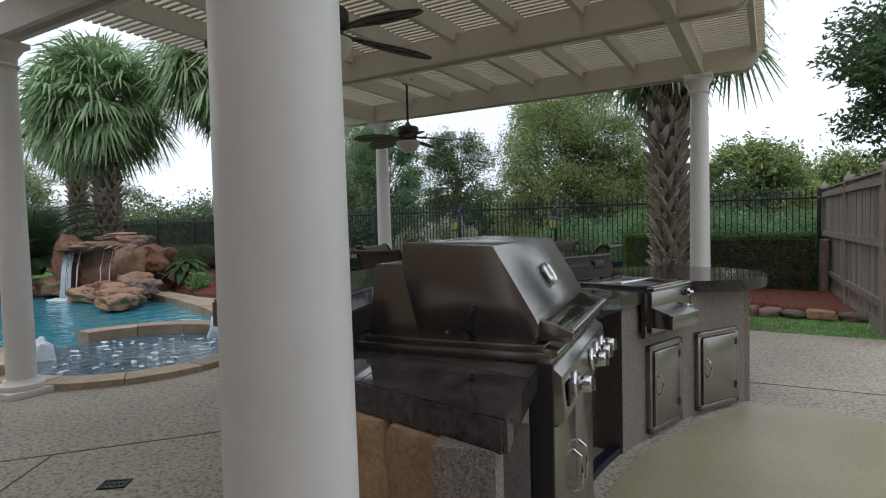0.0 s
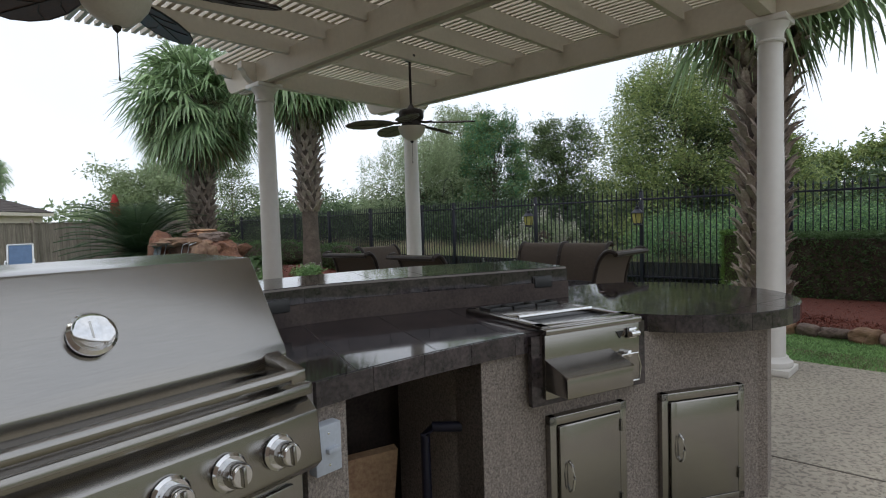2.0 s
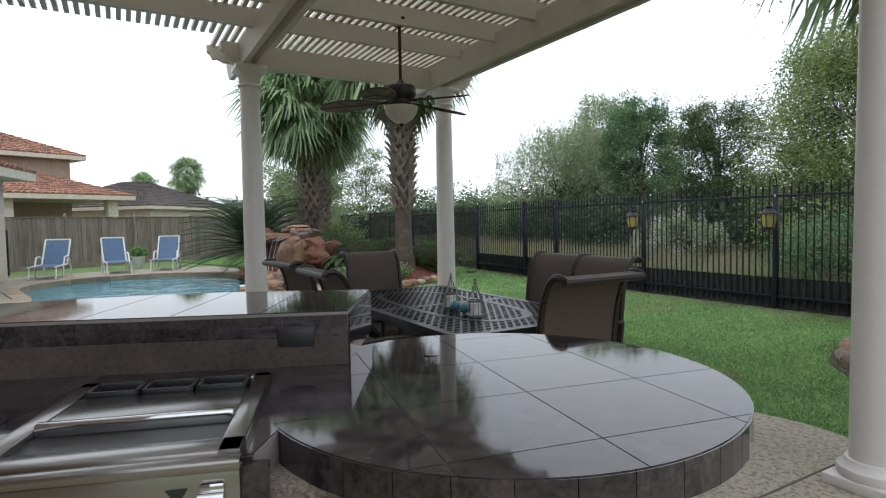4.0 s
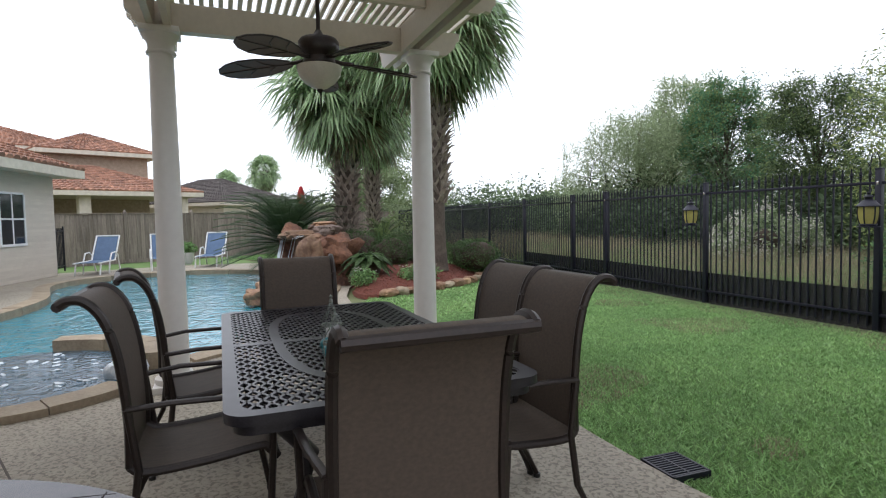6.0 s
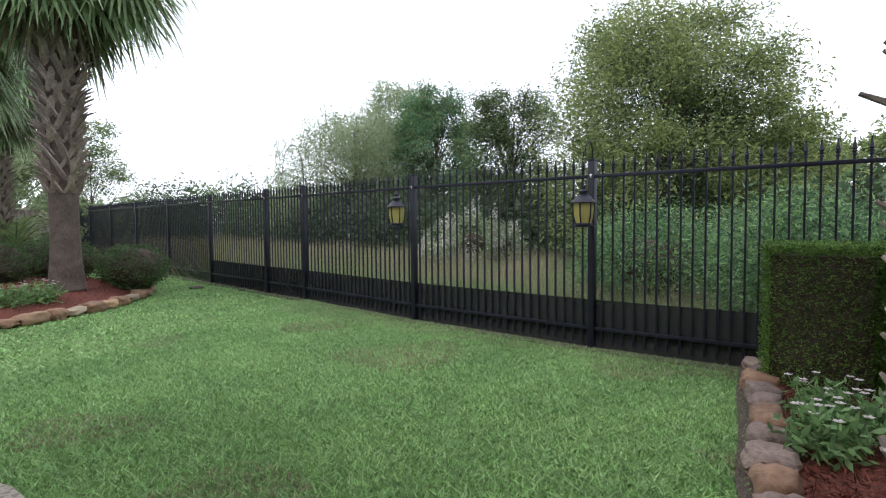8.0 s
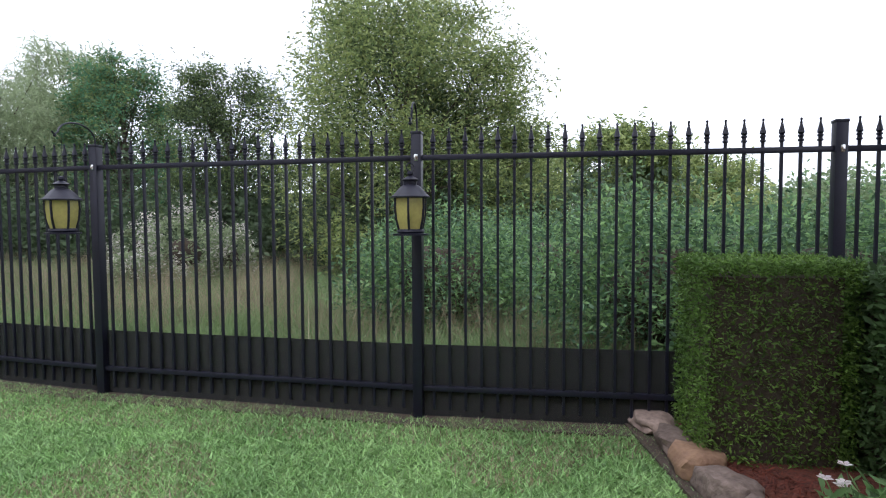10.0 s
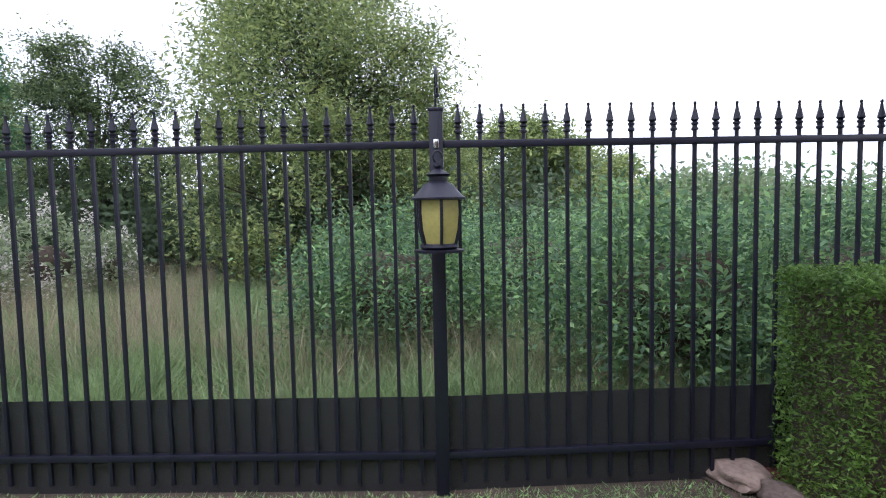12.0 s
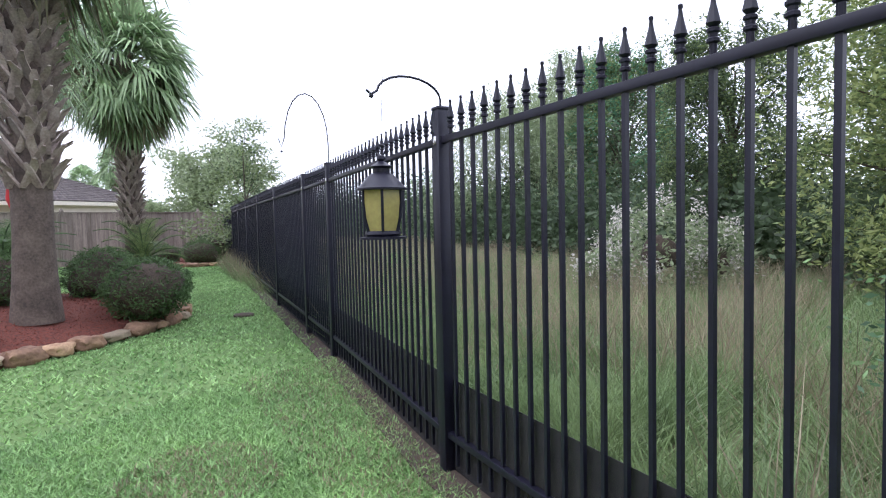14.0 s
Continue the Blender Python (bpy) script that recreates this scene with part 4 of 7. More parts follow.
edge_tiles(bar, ENDC, 0, math.dist(*ENDC), CT, BT - 0.012, 0.28, 0.006)
# round end of the worktop
RC, RR = (1.95, 4.25), 0.632
disc = thing("round_counter", "round dark polished stone tile counter at the island's end", "counter")
part("bed", Shape().lathe([(0.0, ED + 0.004), (RR - 0.01, ED + 0.004), (RR - 0.01, CT - 0.003), (0.0, CT - 0.003)], 64, Matrix.Translation((*RC, 0)), False), M_GROUT, disc)
ang, SIDE = math.radians(-37), 0.335
ox, oy = 0.131 * math.cos(ang) - 0.083 * math.sin(ang), -0.131 * math.sin(ang) - 0.083 * math.cos(ang)
circ = [(RR * math.cos(a * math.pi / 90), RR * math.sin(a * math.pi / 90)) for a in range(180)]
for i in range(-3, 4):
    for j in range(-3, 4):
        g = 0.0016
        x0, y0 = ox + i * SIDE + g, oy + j * SIDE + g
        x1, y1 = x0 + SIDE - 2 * g, y0 + SIDE - 2 * g
        poly = [(x0, y0), (x1, y0), (x1, y1), (x0, y1)]
        pts = [p for p in poly if math.hypot(*p) <= RR] + [p for p in circ if x0 <= p[0] <= x1 and y0 <= p[1] <= y1]
        for x in (x0, x1):
            for y in (math.sqrt(max(0, RR * RR - x * x)), -math.sqrt(max(0, RR * RR - x * x))):
                if abs(x) < RR and y0 <= y <= y1:
                    pts.append((x, y))
        for y in (y0, y1):
            for x in (math.sqrt(max(0, RR * RR - y * y)), -math.sqrt(max(0, RR * RR - y * y))):
                if abs(y) < RR and x0 <= x <= x1:
                    pts.append((x, y))
        if len(pts) < 3:
            continue
        cx, cy = sum(p[0] for p in pts) / len(pts), sum(p[1] for p in pts) / len(pts)
        pts.sort(key=lambda p: math.atan2(p[1] - cy, p[0] - cx))
        part("tile", Shape().prism(pts, CT - 0.006, CT + 0.001, Matrix.Translation((*RC, 0)) @ Matrix.Rotation(ang, 4, "Z")), M_TILE, disc, smooth=0)
ring = [(RC[0] + RR * math.cos(a), RC[1] + RR * math.sin(a)) for a in [math.radians(-118 + 3 * k) for k in range(100)]]
edge_tiles(disc, ring, 0, walkline(ring)[-1], ED, CT - 0.001, 0.11, 0.006)
solo("dead_leaf", Shape().prism([(0, 0), (0.03, 0.012), (0.06, 0.0), (0.03, -0.008)], 0, 0.004), M_BLADE, "small curled dead leaf on the counter", "leaf", m=pose(1.62, 4.35, CT + 0.002, 0, 6, 30))
# outlet boxes in the bar face
for p in (nearest(BARF, (0.05, 2.3)), LB - 0.16, nearest(BARF, (0.36, 3.08))):
    q_, d_ = along(BARF, p)
    o = thing("outlet_cover", "black weatherproof outlet cover on the bar face", "outlet", Matrix.Translation((q_.x, q_.y, CT + 0.085)) @ Matrix.Rotation(math.atan2(d_.y, d_.x), 4, "Z"))
    part("plate", Shape().box(-0.06, 0.06, -0.016, 0.0, -0.04, 0.04, c=0.003), M_BLACK, o)
    part("flap", Shape().box(-0.055, 0.055, -0.026, -0.016, -0.02, 0.036, c=0.004), M_BLACK, o)

# ---- grill ----
GM = Matrix.Translation((0.665, 1.49, 0)) @ Matrix((Vector((0.327, 0.945, 0)), Vector((-0.945, 0.327, 0)), Vector((0, 0, 1)))).transposed().to_4x4()
grill = thing("built_in_grill", "stainless steel built-in gas grill with a closed slanted hood", "grill", GM)
GW = 0.83


def profile_x(prof, x0, x1, c=0):
    """A side outline of (depth, height), drawn out in width."""
    n_ = len(prof)
    sh = Shape().add([(x0, y, z) for y, z in prof] + [(x1, y, z) for y, z in prof], [tuple(range(n_ - 1, -1, -1)), tuple(range(n_, 2 * n_))] + [(i, (i + 1) % n_, n_ + (i + 1) % n_, n_ + i) for i in range(n_)])
    bm = bmesh.new()
    me = sh.mesh("tmp", 0)
    bm.from_mesh(me)
    bpy.data.meshes.remove(me)
    bmesh.ops.recalc_face_normals(bm, faces=bm.faces[:])
    if c:
        bmesh.ops.bevel(bm, geom=bm.edges[:], offset=c, segments=2, profile=0.5, affect="EDGES", clamp_overlap=True)
    return Shape().bm(bm)


part("hood", profile_x([(0.0, 1.02), (0.012, 1.045), (0.14, 1.262), (0.455, 1.272), (0.46, 1.19), (0.40, 0.955), (0.02, 0.955), (0.0, 0.985)], 0.0, GW, 0.005), M_STEEL, grill)
part("rear_housing", profile_x([(0.33, 0.93), (0.45, 1.20), (0.56, 1.20), (0.60, 0.93)], 0.004, GW - 0.004, 0.003), M_STEEL, grill)
part("hood_slot", Shape().tube([(-0.001, 0.20, 1.06), (-0.001, 0.22, 1.03), (-0.001, 0.225, 0.99), (-0.001, 0.215, 0.962)], 0.012, 6), M_BLACK, grill)
part("bolt", Shape().lathe([(0.0, 0.0), (0.008, 0.0), (0.006, 0.006), (0.0, 0.007)], 10, Matrix.Translation((0, 0.30, 0.98)) @ Matrix.Rotation(radians(-90), 4, "Y")), M_CHROME, grill)
part("base_flange", Shape().box(-0.04, GW + 0.04, -0.045, 0.62, CT - 0.002, CT + 0.03, c=0.004), M_STEEL, grill)
part("base_tray", Shape().box(-0.015, GW + 0.015, -0.02, 0.60, CT + 0.03, CT + 0.05, c=0.003), M_STEEL, grill)
hd = Shape().tube([(0.05, -0.085, 0.985), (GW - 0.05, -0.085, 0.985)], 0.016, 14)
handle = part("handle", hd, M_STEEL, grill)
for x in (0.045, GW - 0.045):
    part("handle_bracket", profile_x([(0.01, 1.03), (0.01, 0.965), (-0.10, 0.965), (-0.10, 0.995)], x - 0.022, x + 0.022, 0.004), M_STEEL, grill)
part("ledge", profile_x([(0.0, 0.955), (-0.06, 0.945), (-0.065, 0.925), (0.0, 0.915)], -0.02, GW + 0.02, 0.003), M_STEEL, grill)
part("control_panel", profile_x([(-0.02, 0.915), (-0.05, 0.895), (-0.075, 0.875), (-0.085, 0.745), (-0.06, 0.72), (0.05, 0.72), (0.05, 0.915)], -0.03, GW + 0.03, 0.004), M_STEEL, grill)
part("side_frame", Shape().box(-0.045, -0.025, -0.05, 0.10, 0.10, CT, c=0.002), M_BLACK, grill)
for x in (0.13, 0.47, 0.60, 0.73):
    km = Matrix.Translation((x, -0.082, 0.812)) @ Matrix.Rotation(radians(86), 4, "X")
    k_ = part("knob", Shape().lathe([(0.027, 0.0), (0.029, 0.03), (0.026, 0.05), (0.022, 0.055), (0.0, 0.056)], 28), M_CHROME, grill, "brushed metal control knob", m=km)
    part("bezel", Shape().lathe([(0.024, 0.0), (0.04, 0.0), (0.042, 0.006), (0.036, 0.012), (0.024, 0.012)], 28), M_CHROME, k_)
    part("grip", Shape().box(-0.004, 0.004, -0.022, 0.022, 0.05, 0.064, c=0.002), M_STEEL, k_)
badge = part("badge", Shape().box(0.005, 0.085, -0.089, -0.083, 0.775, 0.845, c=0.002), M_BLACK, grill, "small dark maker's plate with pale bars")
for x in (0.016, 0.038, 0.060):
    part("badge_bar", Shape().box(x, x + 0.012, -0.093, -0.0885, 0.79, 0.83), M_CHROME, badge)
gm = Matrix.Translation((0.40, 0.060, 1.135)) @ Matrix.Rotation(radians(59), 4, "X")
gauge = part("thermometer", Shape().lathe([(0.0, 0.0), (0.045, 0.0), (0.047, 0.01), (0.040, 0.016), (0.034, 0.012)], 32), M_CHROME, grill, "round chrome hood thermometer", m=gm)
part("dial", Shape().lathe([(0.0, 0.010), (0.035, 0.010), (0.035, 0.008)], 28, None, False), M_BLACK, gauge)
part("needle", Shape().box(-0.002, 0.002, -0.01, 0.026, 0.011, 0.013), M_WHITE, gauge)
part("door_frame", Shape().box(-0.02, GW + 0.02, -0.015, 0.02, 0.05, 0.715, c=0.003), M_STEEL, grill)
for x0, x1, hx in ((0.02, GW / 2 - 0.004, GW / 2 - 0.05), (GW / 2 + 0.004, GW - 0.02, GW / 2 + 0.05)):
    dr = part("door", Shape().box(x0, x1, -0.032, -0.014, 0.09, 0.69, c=0.004), M_STEEL, grill)
    part("handle", Shape().tube([(hx, -0.03, 0.34), (hx, -0.058, 0.36), (hx, -0.062, 0.42), (hx, -0.058, 0.48), (hx, -0.03, 0.50)], 0.006, 10), M_CHROME, dr)

# light switch box on the stucco
q_, d_ = along(FRONT, (LG1 + LC0) / 2 + 0.01)
sw = thing("switch_plate", "grey weatherproof switch plate on the stucco", "switch", Matrix.Translation((q_.x - 0.012, q_.y - 0.022, 0.715)) @ Matrix.Rotation(math.atan2(d_.y, d_.x), 4, "Z"))
part("plate", Shape().box(-0.044, 0.044, -0.018, 0.04, -0.07, 0.07, c=0.004), M_SWITCH, sw)
part("toggle", Shape().box(-0.012, 0.03, -0.036, -0.016, -0.01, 0.004, c=0.003), M_SWITCH, sw)
for z in (-0.045, 0.045):
    part("screw", Shape().lathe([(0.0, 0.0), (0.005, 0.0), (0.004, 0.003), (0.0, 0.004)], 10, Matrix.Translation((0, -0.017, z)) @ Matrix.Rotation(radians(90), 4, "X")), M_CHROME, sw)


def steel_door(p0, width, z0, z1):
    l0 = nearest(FRONT, p0)
    a, b = along(FRONT, l0)[0], along(FRONT, l0 + width)[0]
    d = (b - a).normalized()
    t = thing("access_door", "stainless steel access door with a bowed chrome handle", "access door", Matrix.Translation((a.x, a.y, 0)) @ Matrix.Rotation(math.atan2(d.y, d.x), 4, "Z"), "kitchen doors")
    w = (b - a).length
    fr = Shape()
    for x0, x1, y0, y1 in ((0, w, z0, z0 + 0.035), (0, w, z1 - 0.035, z1), (0, 0.035, z0, z1), (w - 0.035, w, z0, z1)):
        fr.box(x0, x1, -0.012, 0.05, y0, y1, c=0.003)
    part("frame", fr, M_STEEL, t)
    dr = part("door", Shape().box(0.038, w - 0.038, -0.018, 0.03, z0 + 0.038, z1 - 0.038, c=0.008), M_STEEL, t)
    part("edge_trim", Shape().box(0.04, 0.07, -0.022, -0.017, z0 + 0.04, z1 - 0.04, c=0.002), M_STEEL, dr)
    hz = (z0 + z1) / 2 + 0.02
    part("handle", Shape().tube([(0.085, -0.018, hz - 0.06), (0.085, -0.042, hz - 0.045), (0.085, -0.05, hz), (0.085, -0.042, hz + 0.045), (0.085, -0.018, hz + 0.06)], 0.006, 10), M_CHROME, dr)
    for hz in (z0 + 0.1, z1 - 0.12):
        part("hinge", Shape().tube([(w - 0.036, -0.02, hz), (w - 0.036, -0.02, hz + 0.05)], 0.005, 8), M_STEEL, dr)


steel_door((1.465, 3.215), 0.40, 0.03, 0.565)
steel_door((1.90, 3.645), 0.44, 0.03, 0.56)

# ---- drop-in ice bin ----
BM = Matrix.Translation((1.455, 3.165, 0)) @ Matrix((Vector((0.70, 0.714, 0)), Vector((-0.714, 0.70, 0)), Vector((0, 0, 1)))).transposed().to_4x4()
binn = thing("ice_bin", "stainless steel drop-in ice bin with a front bottle tray and opener", "ice bin", BM)
BW, BD = 0.49, 0.56
rimz = CT + 0.022
r = Shape()
for x0, x1, y0, y1 in ((0, BW, -0.01, 0.06), (0, BW, BD - 0.04, BD), (0, 0.045, -0.01, BD), (BW - 0.045, BW, -0.01, BD)):
    r.box(x0, x1, y0, y1, CT - 0.004, rimz, c=0.004)
part("rim", r, M_STEEL, binn)
part("well", Shape().box(0.04, BW - 0.04, 0.05, BD - 0.03, CT - 0.003, CT + 0.004), M_BLACK, binn)
part("sliding_lid", Shape().box(0.045, BW - 0.045, 0.21, 0.42, CT + 0.008, CT + 0.020, c=0.003), M_STEEL, binn)
part("lid_handle", Shape().box(0.045, BW - 0.045, 0.195, 0.215, CT + 0.004, CT + 0.034, c=0.004), M_CHROME, binn)
for k in range(3):
    x = 0.05 + k * 0.132
    cup = Shape()
    for x0, x1, y0, y1 in ((x, x + 0.125, 0.43, 0.44), (x, x + 0.125, 0.51, 0.52), (x, x + 0.01, 0.43, 0.52), (x + 0.115, x + 0.125, 0.43, 0.52)):
        cup.box(x0, x1, y0, y1, CT - 0.001, CT + 0.03, c=0.002)
    part("condiment_tray", cup, M_BLACK, binn)
part("front_panel", Shape().box(0.0, BW, -0.03, 0.01, 0.655, CT + 0.005, c=0.003), M_STEEL, binn)
part("front_lip", Shape().box(-0.004, BW + 0.004, -0.045, 0.0, CT - 0.008, CT + 0.016, c=0.006), M_STEEL, binn)
tray = part("bottle_tray", profile_x([(-0.155, 0.69), (-0.155, 0.765), (-0.03, 0.805), (-0.03, 0.69)], 0.0, 0.325, 0.003), M_STEEL, binn)
part("tray_lid", profile_x([(-0.160, 0.760), (-0.160, 0.769), (-0.03, 0.811), (-0.03, 0.806), (-0.152, 0.766), (-0.152, 0.760)], -0.003, 0.328), M_STEEL, tray)
part("bottle_opener", Shape().box(0.42, 0.465, -0.045, -0.03, 0.84, 0.885, c=0.006).tube([(0.42, -0.05, 0.86), (0.465, -0.05, 0.86)], 0.012, 10), M_CHROME, binn)
part("badge", Shape().prism([(0.36, 0), (0.40, 0), (0.38, -0.03)], -0.004, 0.0, Matrix.Translation((0, -0.033, 0.875)) @ Matrix.Rotation(radians(90), 4, "X")), M_BLACK, binn)
part("towel_ring", Shape().tube([(0.37, -0.05, 0.78), (0.36, -0.055, 0.72), (0.37, -0.055, 0.67), (0.46, -0.055, 0.67), (0.47, -0.055, 0.72), (0.46, -0.05, 0.78), (0.37, -0.05, 0.78)], 0.004, 8), M_CHROME, binn)
part("ring_knob", Shape().lathe([(0.0, 0.0), (0.012, 0.0), (0.014, 0.02), (0.0, 0.024)], 14, Matrix.Translation((0.415, -0.03, 0.78)) @ Matrix.Rotation(radians(90), 4, "X")), M_CHROME, binn)
part("tile_surround", Shape().box(-0.05, BW + 0.05, -0.012, 0.012, 0.63, CT - 0.012), M_TILE, binn)

# ---- dining table, chairs, ornaments ----
TM = pose(0.34, 6.36, 0, 0, 0, math.degrees(math.atan2(E1.y, E1.x)))
table = thing("dining_table", "dark cast aluminium patio table with a woven lattice top", "table", TM)
TL, TW, TZ = 1.12, 0.58, 0.74


def rrect(a, b, r, n_=6):
    return [(sx * (a - r) + r * math.cos(t), sy * (b - r) + r * math.sin(t)) for sx, sy, t0 in ((1, 1, 0), (-1, 1, 90), (-1, -1, 180), (1, -1, 270)) for t in [math.radians(t0 + 90 * k / n_) for k in range(n_ + 1)]]


def ringslab(o, i, z0, z1):
    n_ = len(o)
    vs = [(x, y, z) for z in (z0, z1) for loop in (o, i) for x, y in loop]
    fs = []
    for k in range(n_):
        j = (k + 1) % n_
        fs += [(2 * n_ + k, 2 * n_ + j, 3 * n_ + j, 3 * n_ + k), (k, n_ + k, n_ + j, j), (k, j, 2 * n_ + j, 2 * n_ + k), (n_ + k, 3 * n_ + k, 3 * n_ + j, n_ + j)]
    return Shape().add(vs, fs)


part("rim", ringslab(rrect(TL, TW, 0.09), rrect(TL - 0.055, TW - 0.055, 0.07), TZ - 0.035, TZ), M_CAST, table)
part("apron", ringslab(rrect(TL - 0.03, TW - 0.03, 0.07), rrect(TL - 0.05, TW - 0.05, 0.07), TZ - 0.075, TZ - 0.034), M_CAST, table)
oval = [(0.86 * math.copysign(abs(math.cos(a)) ** 0.7, math.cos(a)), 0.34 * math.copysign(abs(math.sin(a)) ** 0.7, math.sin(a))) for a in [k * math.pi / 36 for k in range(72)]]
oval2 = [(x * 0.94, y * 0.85) for x, y in oval]
part("oval_band", ringslab(oval, oval2, TZ - 0.012, TZ - 0.001), M_CAST, table)
part("cross_band", Shape().box(-0.03, 0.03, -TW + 0.05, TW - 0.05, TZ - 0.012, TZ - 0.002), M_CAST, table)
lat = Shape()
ny = 40
for k in range(ny):
    y = -TW + 0.05 + (2 * TW - 0.1) * (k + 0.5) / ny
    sgn = 1 if k % 2 else -1
    xs = [-TL + 0.05 + (2 * TL - 0.1) * i / 140 for i in range(141)]
    up = [(x, y + sgn * 0.0105 * math.sin(x * 2 * math.pi / 0.085)) for x in xs]
    w = 0.0075
    vs = [(x, v + s_ * w, z) for x, v in up for s_, z in ((-1, TZ - 0.011), (1, TZ - 0.011), (1, TZ - 0.003), (-1, TZ - 0.003))]
    fs = [(4 * i + j, 4 * i + (j + 1) % 4, 4 * i + 4 + (j + 1) % 4, 4 * i + 4 + j) for i in range(140) for j in range(4)]
    lat.add(vs, fs)
part("lattice", lat, M_CAST, table)
for sx in (-1, 1):
    for sy in (-1, 1):
        part("leg", Shape().tube([(sx * 0.72, sy * 0.40, 0.0), (sx * 0.74, sy * 0.42, 0.05), (sx * 0.66, sy * 0.30, 0.22), (sx * 0.70, sy * 0.26, 0.42), (sx * 0.84, sy * 0.38, 0.60), (sx * 0.90, sy * 0.42, 0.71)], [0.028, 0.03, 0.03, 0.034, 0.034, 0.036], 10), M_CAST, table)
part("stretcher", Shape().tube([(-0.66, 0, 0.24), (0.66, 0, 0.24)], 0.02, 8).tube([(-0.66, -0.3, 0.24), (-0.66, 0.3, 0.24)], 0.02, 8).tube([(0.66, -0.3, 0.24), (0.66, 0.3, 0.24)], 0.02, 8), M_CAST, table)


def ribbon(line, w, t=0.006):
    """A strip of cloth w wide that follows a line of (forward, height)."""
    n_ = len(line)
    vs = [(x, y, z) for x, z in line for y in (-w / 2, w / 2)]
    vs += [(x - t * 0.4, y, z - t) for x, z in line for y in (-w / 2, w / 2)]
    fs = [(2 * i, 2 * i + 1, 2 * i + 3, 2 * i + 2) for i in range(n_ - 1)] + [(2 * n_ + 2 * i, 2 * n_ + 2 * i + 2, 2 * n_ + 2 * i + 3, 2 * n_ + 2 * i + 1) for i in range(n_ - 1)]
    fs += [(0, 2 * n_, 2 * n_ + 1, 1), (2 * n_ - 2, 2 * n_ - 1, 4 * n_ - 1, 4 * n_ - 2)]
    return Shape().add(vs, fs)


SEATL = spline([(0.26, 0.40), (0.22, 0.435), (0.0, 0.41), (-0.21, 0.40), (-0.27, 0.43)], 5)
BACKL = spline([(-0.27, 0.43), (-0.268, 0.60), (-0.285, 0.80), (-0.31, 0.93), (-0.345, 1.02), (-0.395, 1.072), (-0.445, 1.078), (-0.475, 1.062)], 6)
CW = 0.495
chair = thing("patio_chair", "high-backed brown sling patio chair with a dark bronze frame", "chair", group="chairs round the table")
part("seat_sling", ribbon(SEATL, CW), M_SLING, chair)
part("back_sling", ribbon(BACKL, CW), M_SLING, chair)
for sy in (-1, 1):
    y = sy * (CW / 2 + 0.012)
    part("back_post", Shape().tube([(x, y, z) for x, z in spline([(0.27, 0.38), (0.23, 0.425)], 2) + SEATL[5:] + BACKL], 0.018, 8), M_BRONZE, chair)
    part("arm", Shape().tube([(-0.27, y + sy * 0.015, 0.655), (-0.12, y + sy * 0.04, 0.67), (0.08, y + sy * 0.045, 0.665), (0.2, y + sy * 0.035, 0.645), (0.255, y + sy * 0.03, 0.60)], 0.016, 8, flat=0.75), M_BRONZE, chair)
    part("front_leg", Shape().tube([(0.255, y + sy * 0.03, 0.60), (0.25, y + sy * 0.025, 0.42), (0.235, y + sy * 0.02, 0.2), (0.27, y + sy * 0.02, 0.012)], 0.015, 8), M_BRONZE, chair)
    part("rear_leg", Shape().tube([(-0.27, y + sy * 0.015, 0.655), (-0.24, y + sy * 0.015, 0.42), (-0.27, y + sy * 0.015, 0.2), (-0.36, y + sy * 0.015, 0.012)], 0.015, 8), M_BRONZE, chair)
    part("foot", Shape().lathe([(0.0, 0.0), (0.018, 0.0), (0.02, 0.02), (0.0, 0.024)], 10, Matrix.Translation((0.27, y + sy * 0.02, 0))).lathe([(0.0, 0.0), (0.018, 0.0), (0.02, 0.02), (0.0, 0.024)], 10, Matrix.Translation((-0.36, y + sy * 0.015, 0))), M_BLACK, chair)
part("head_bar", Shape().tube([(-0.475, -CW / 2 - 0.02, 1.058), (-0.475, CW / 2 + 0.02, 1.058)], 0.019, 8), M_BRONZE, chair)
part("seat_rail", Shape().tube([(0.265, -CW / 2, 0.39), (0.265, CW / 2, 0.39)], 0.015, 8), M_BRONZE, chair)
TURN = math.degrees(math.atan2(E1.y, E1.x))
# heads of the chairs: middle of the head bar and the way the chair faces
seats = [(1.82, 5.59, TURN), (1.42, 6.97, TURN + 90), (0.97, 7.20, TURN + 90), (-0.97, 6.95, TURN + 180), (0.14, 5.21, TURN - 90), (-0.66, 5.62, TURN - 82)]
for k, (x, y, a) in enumerate(seats):
    f = Vector((math.cos(radians(a)), math.sin(radians(a))))
    m = pose(x + 0.475 * f.x, y + 0.475 * f.y, 0, 0, 0, a)
    if k == 0:
        chair.matrix_basis = m
    else:
        copy_thing(chair, m)


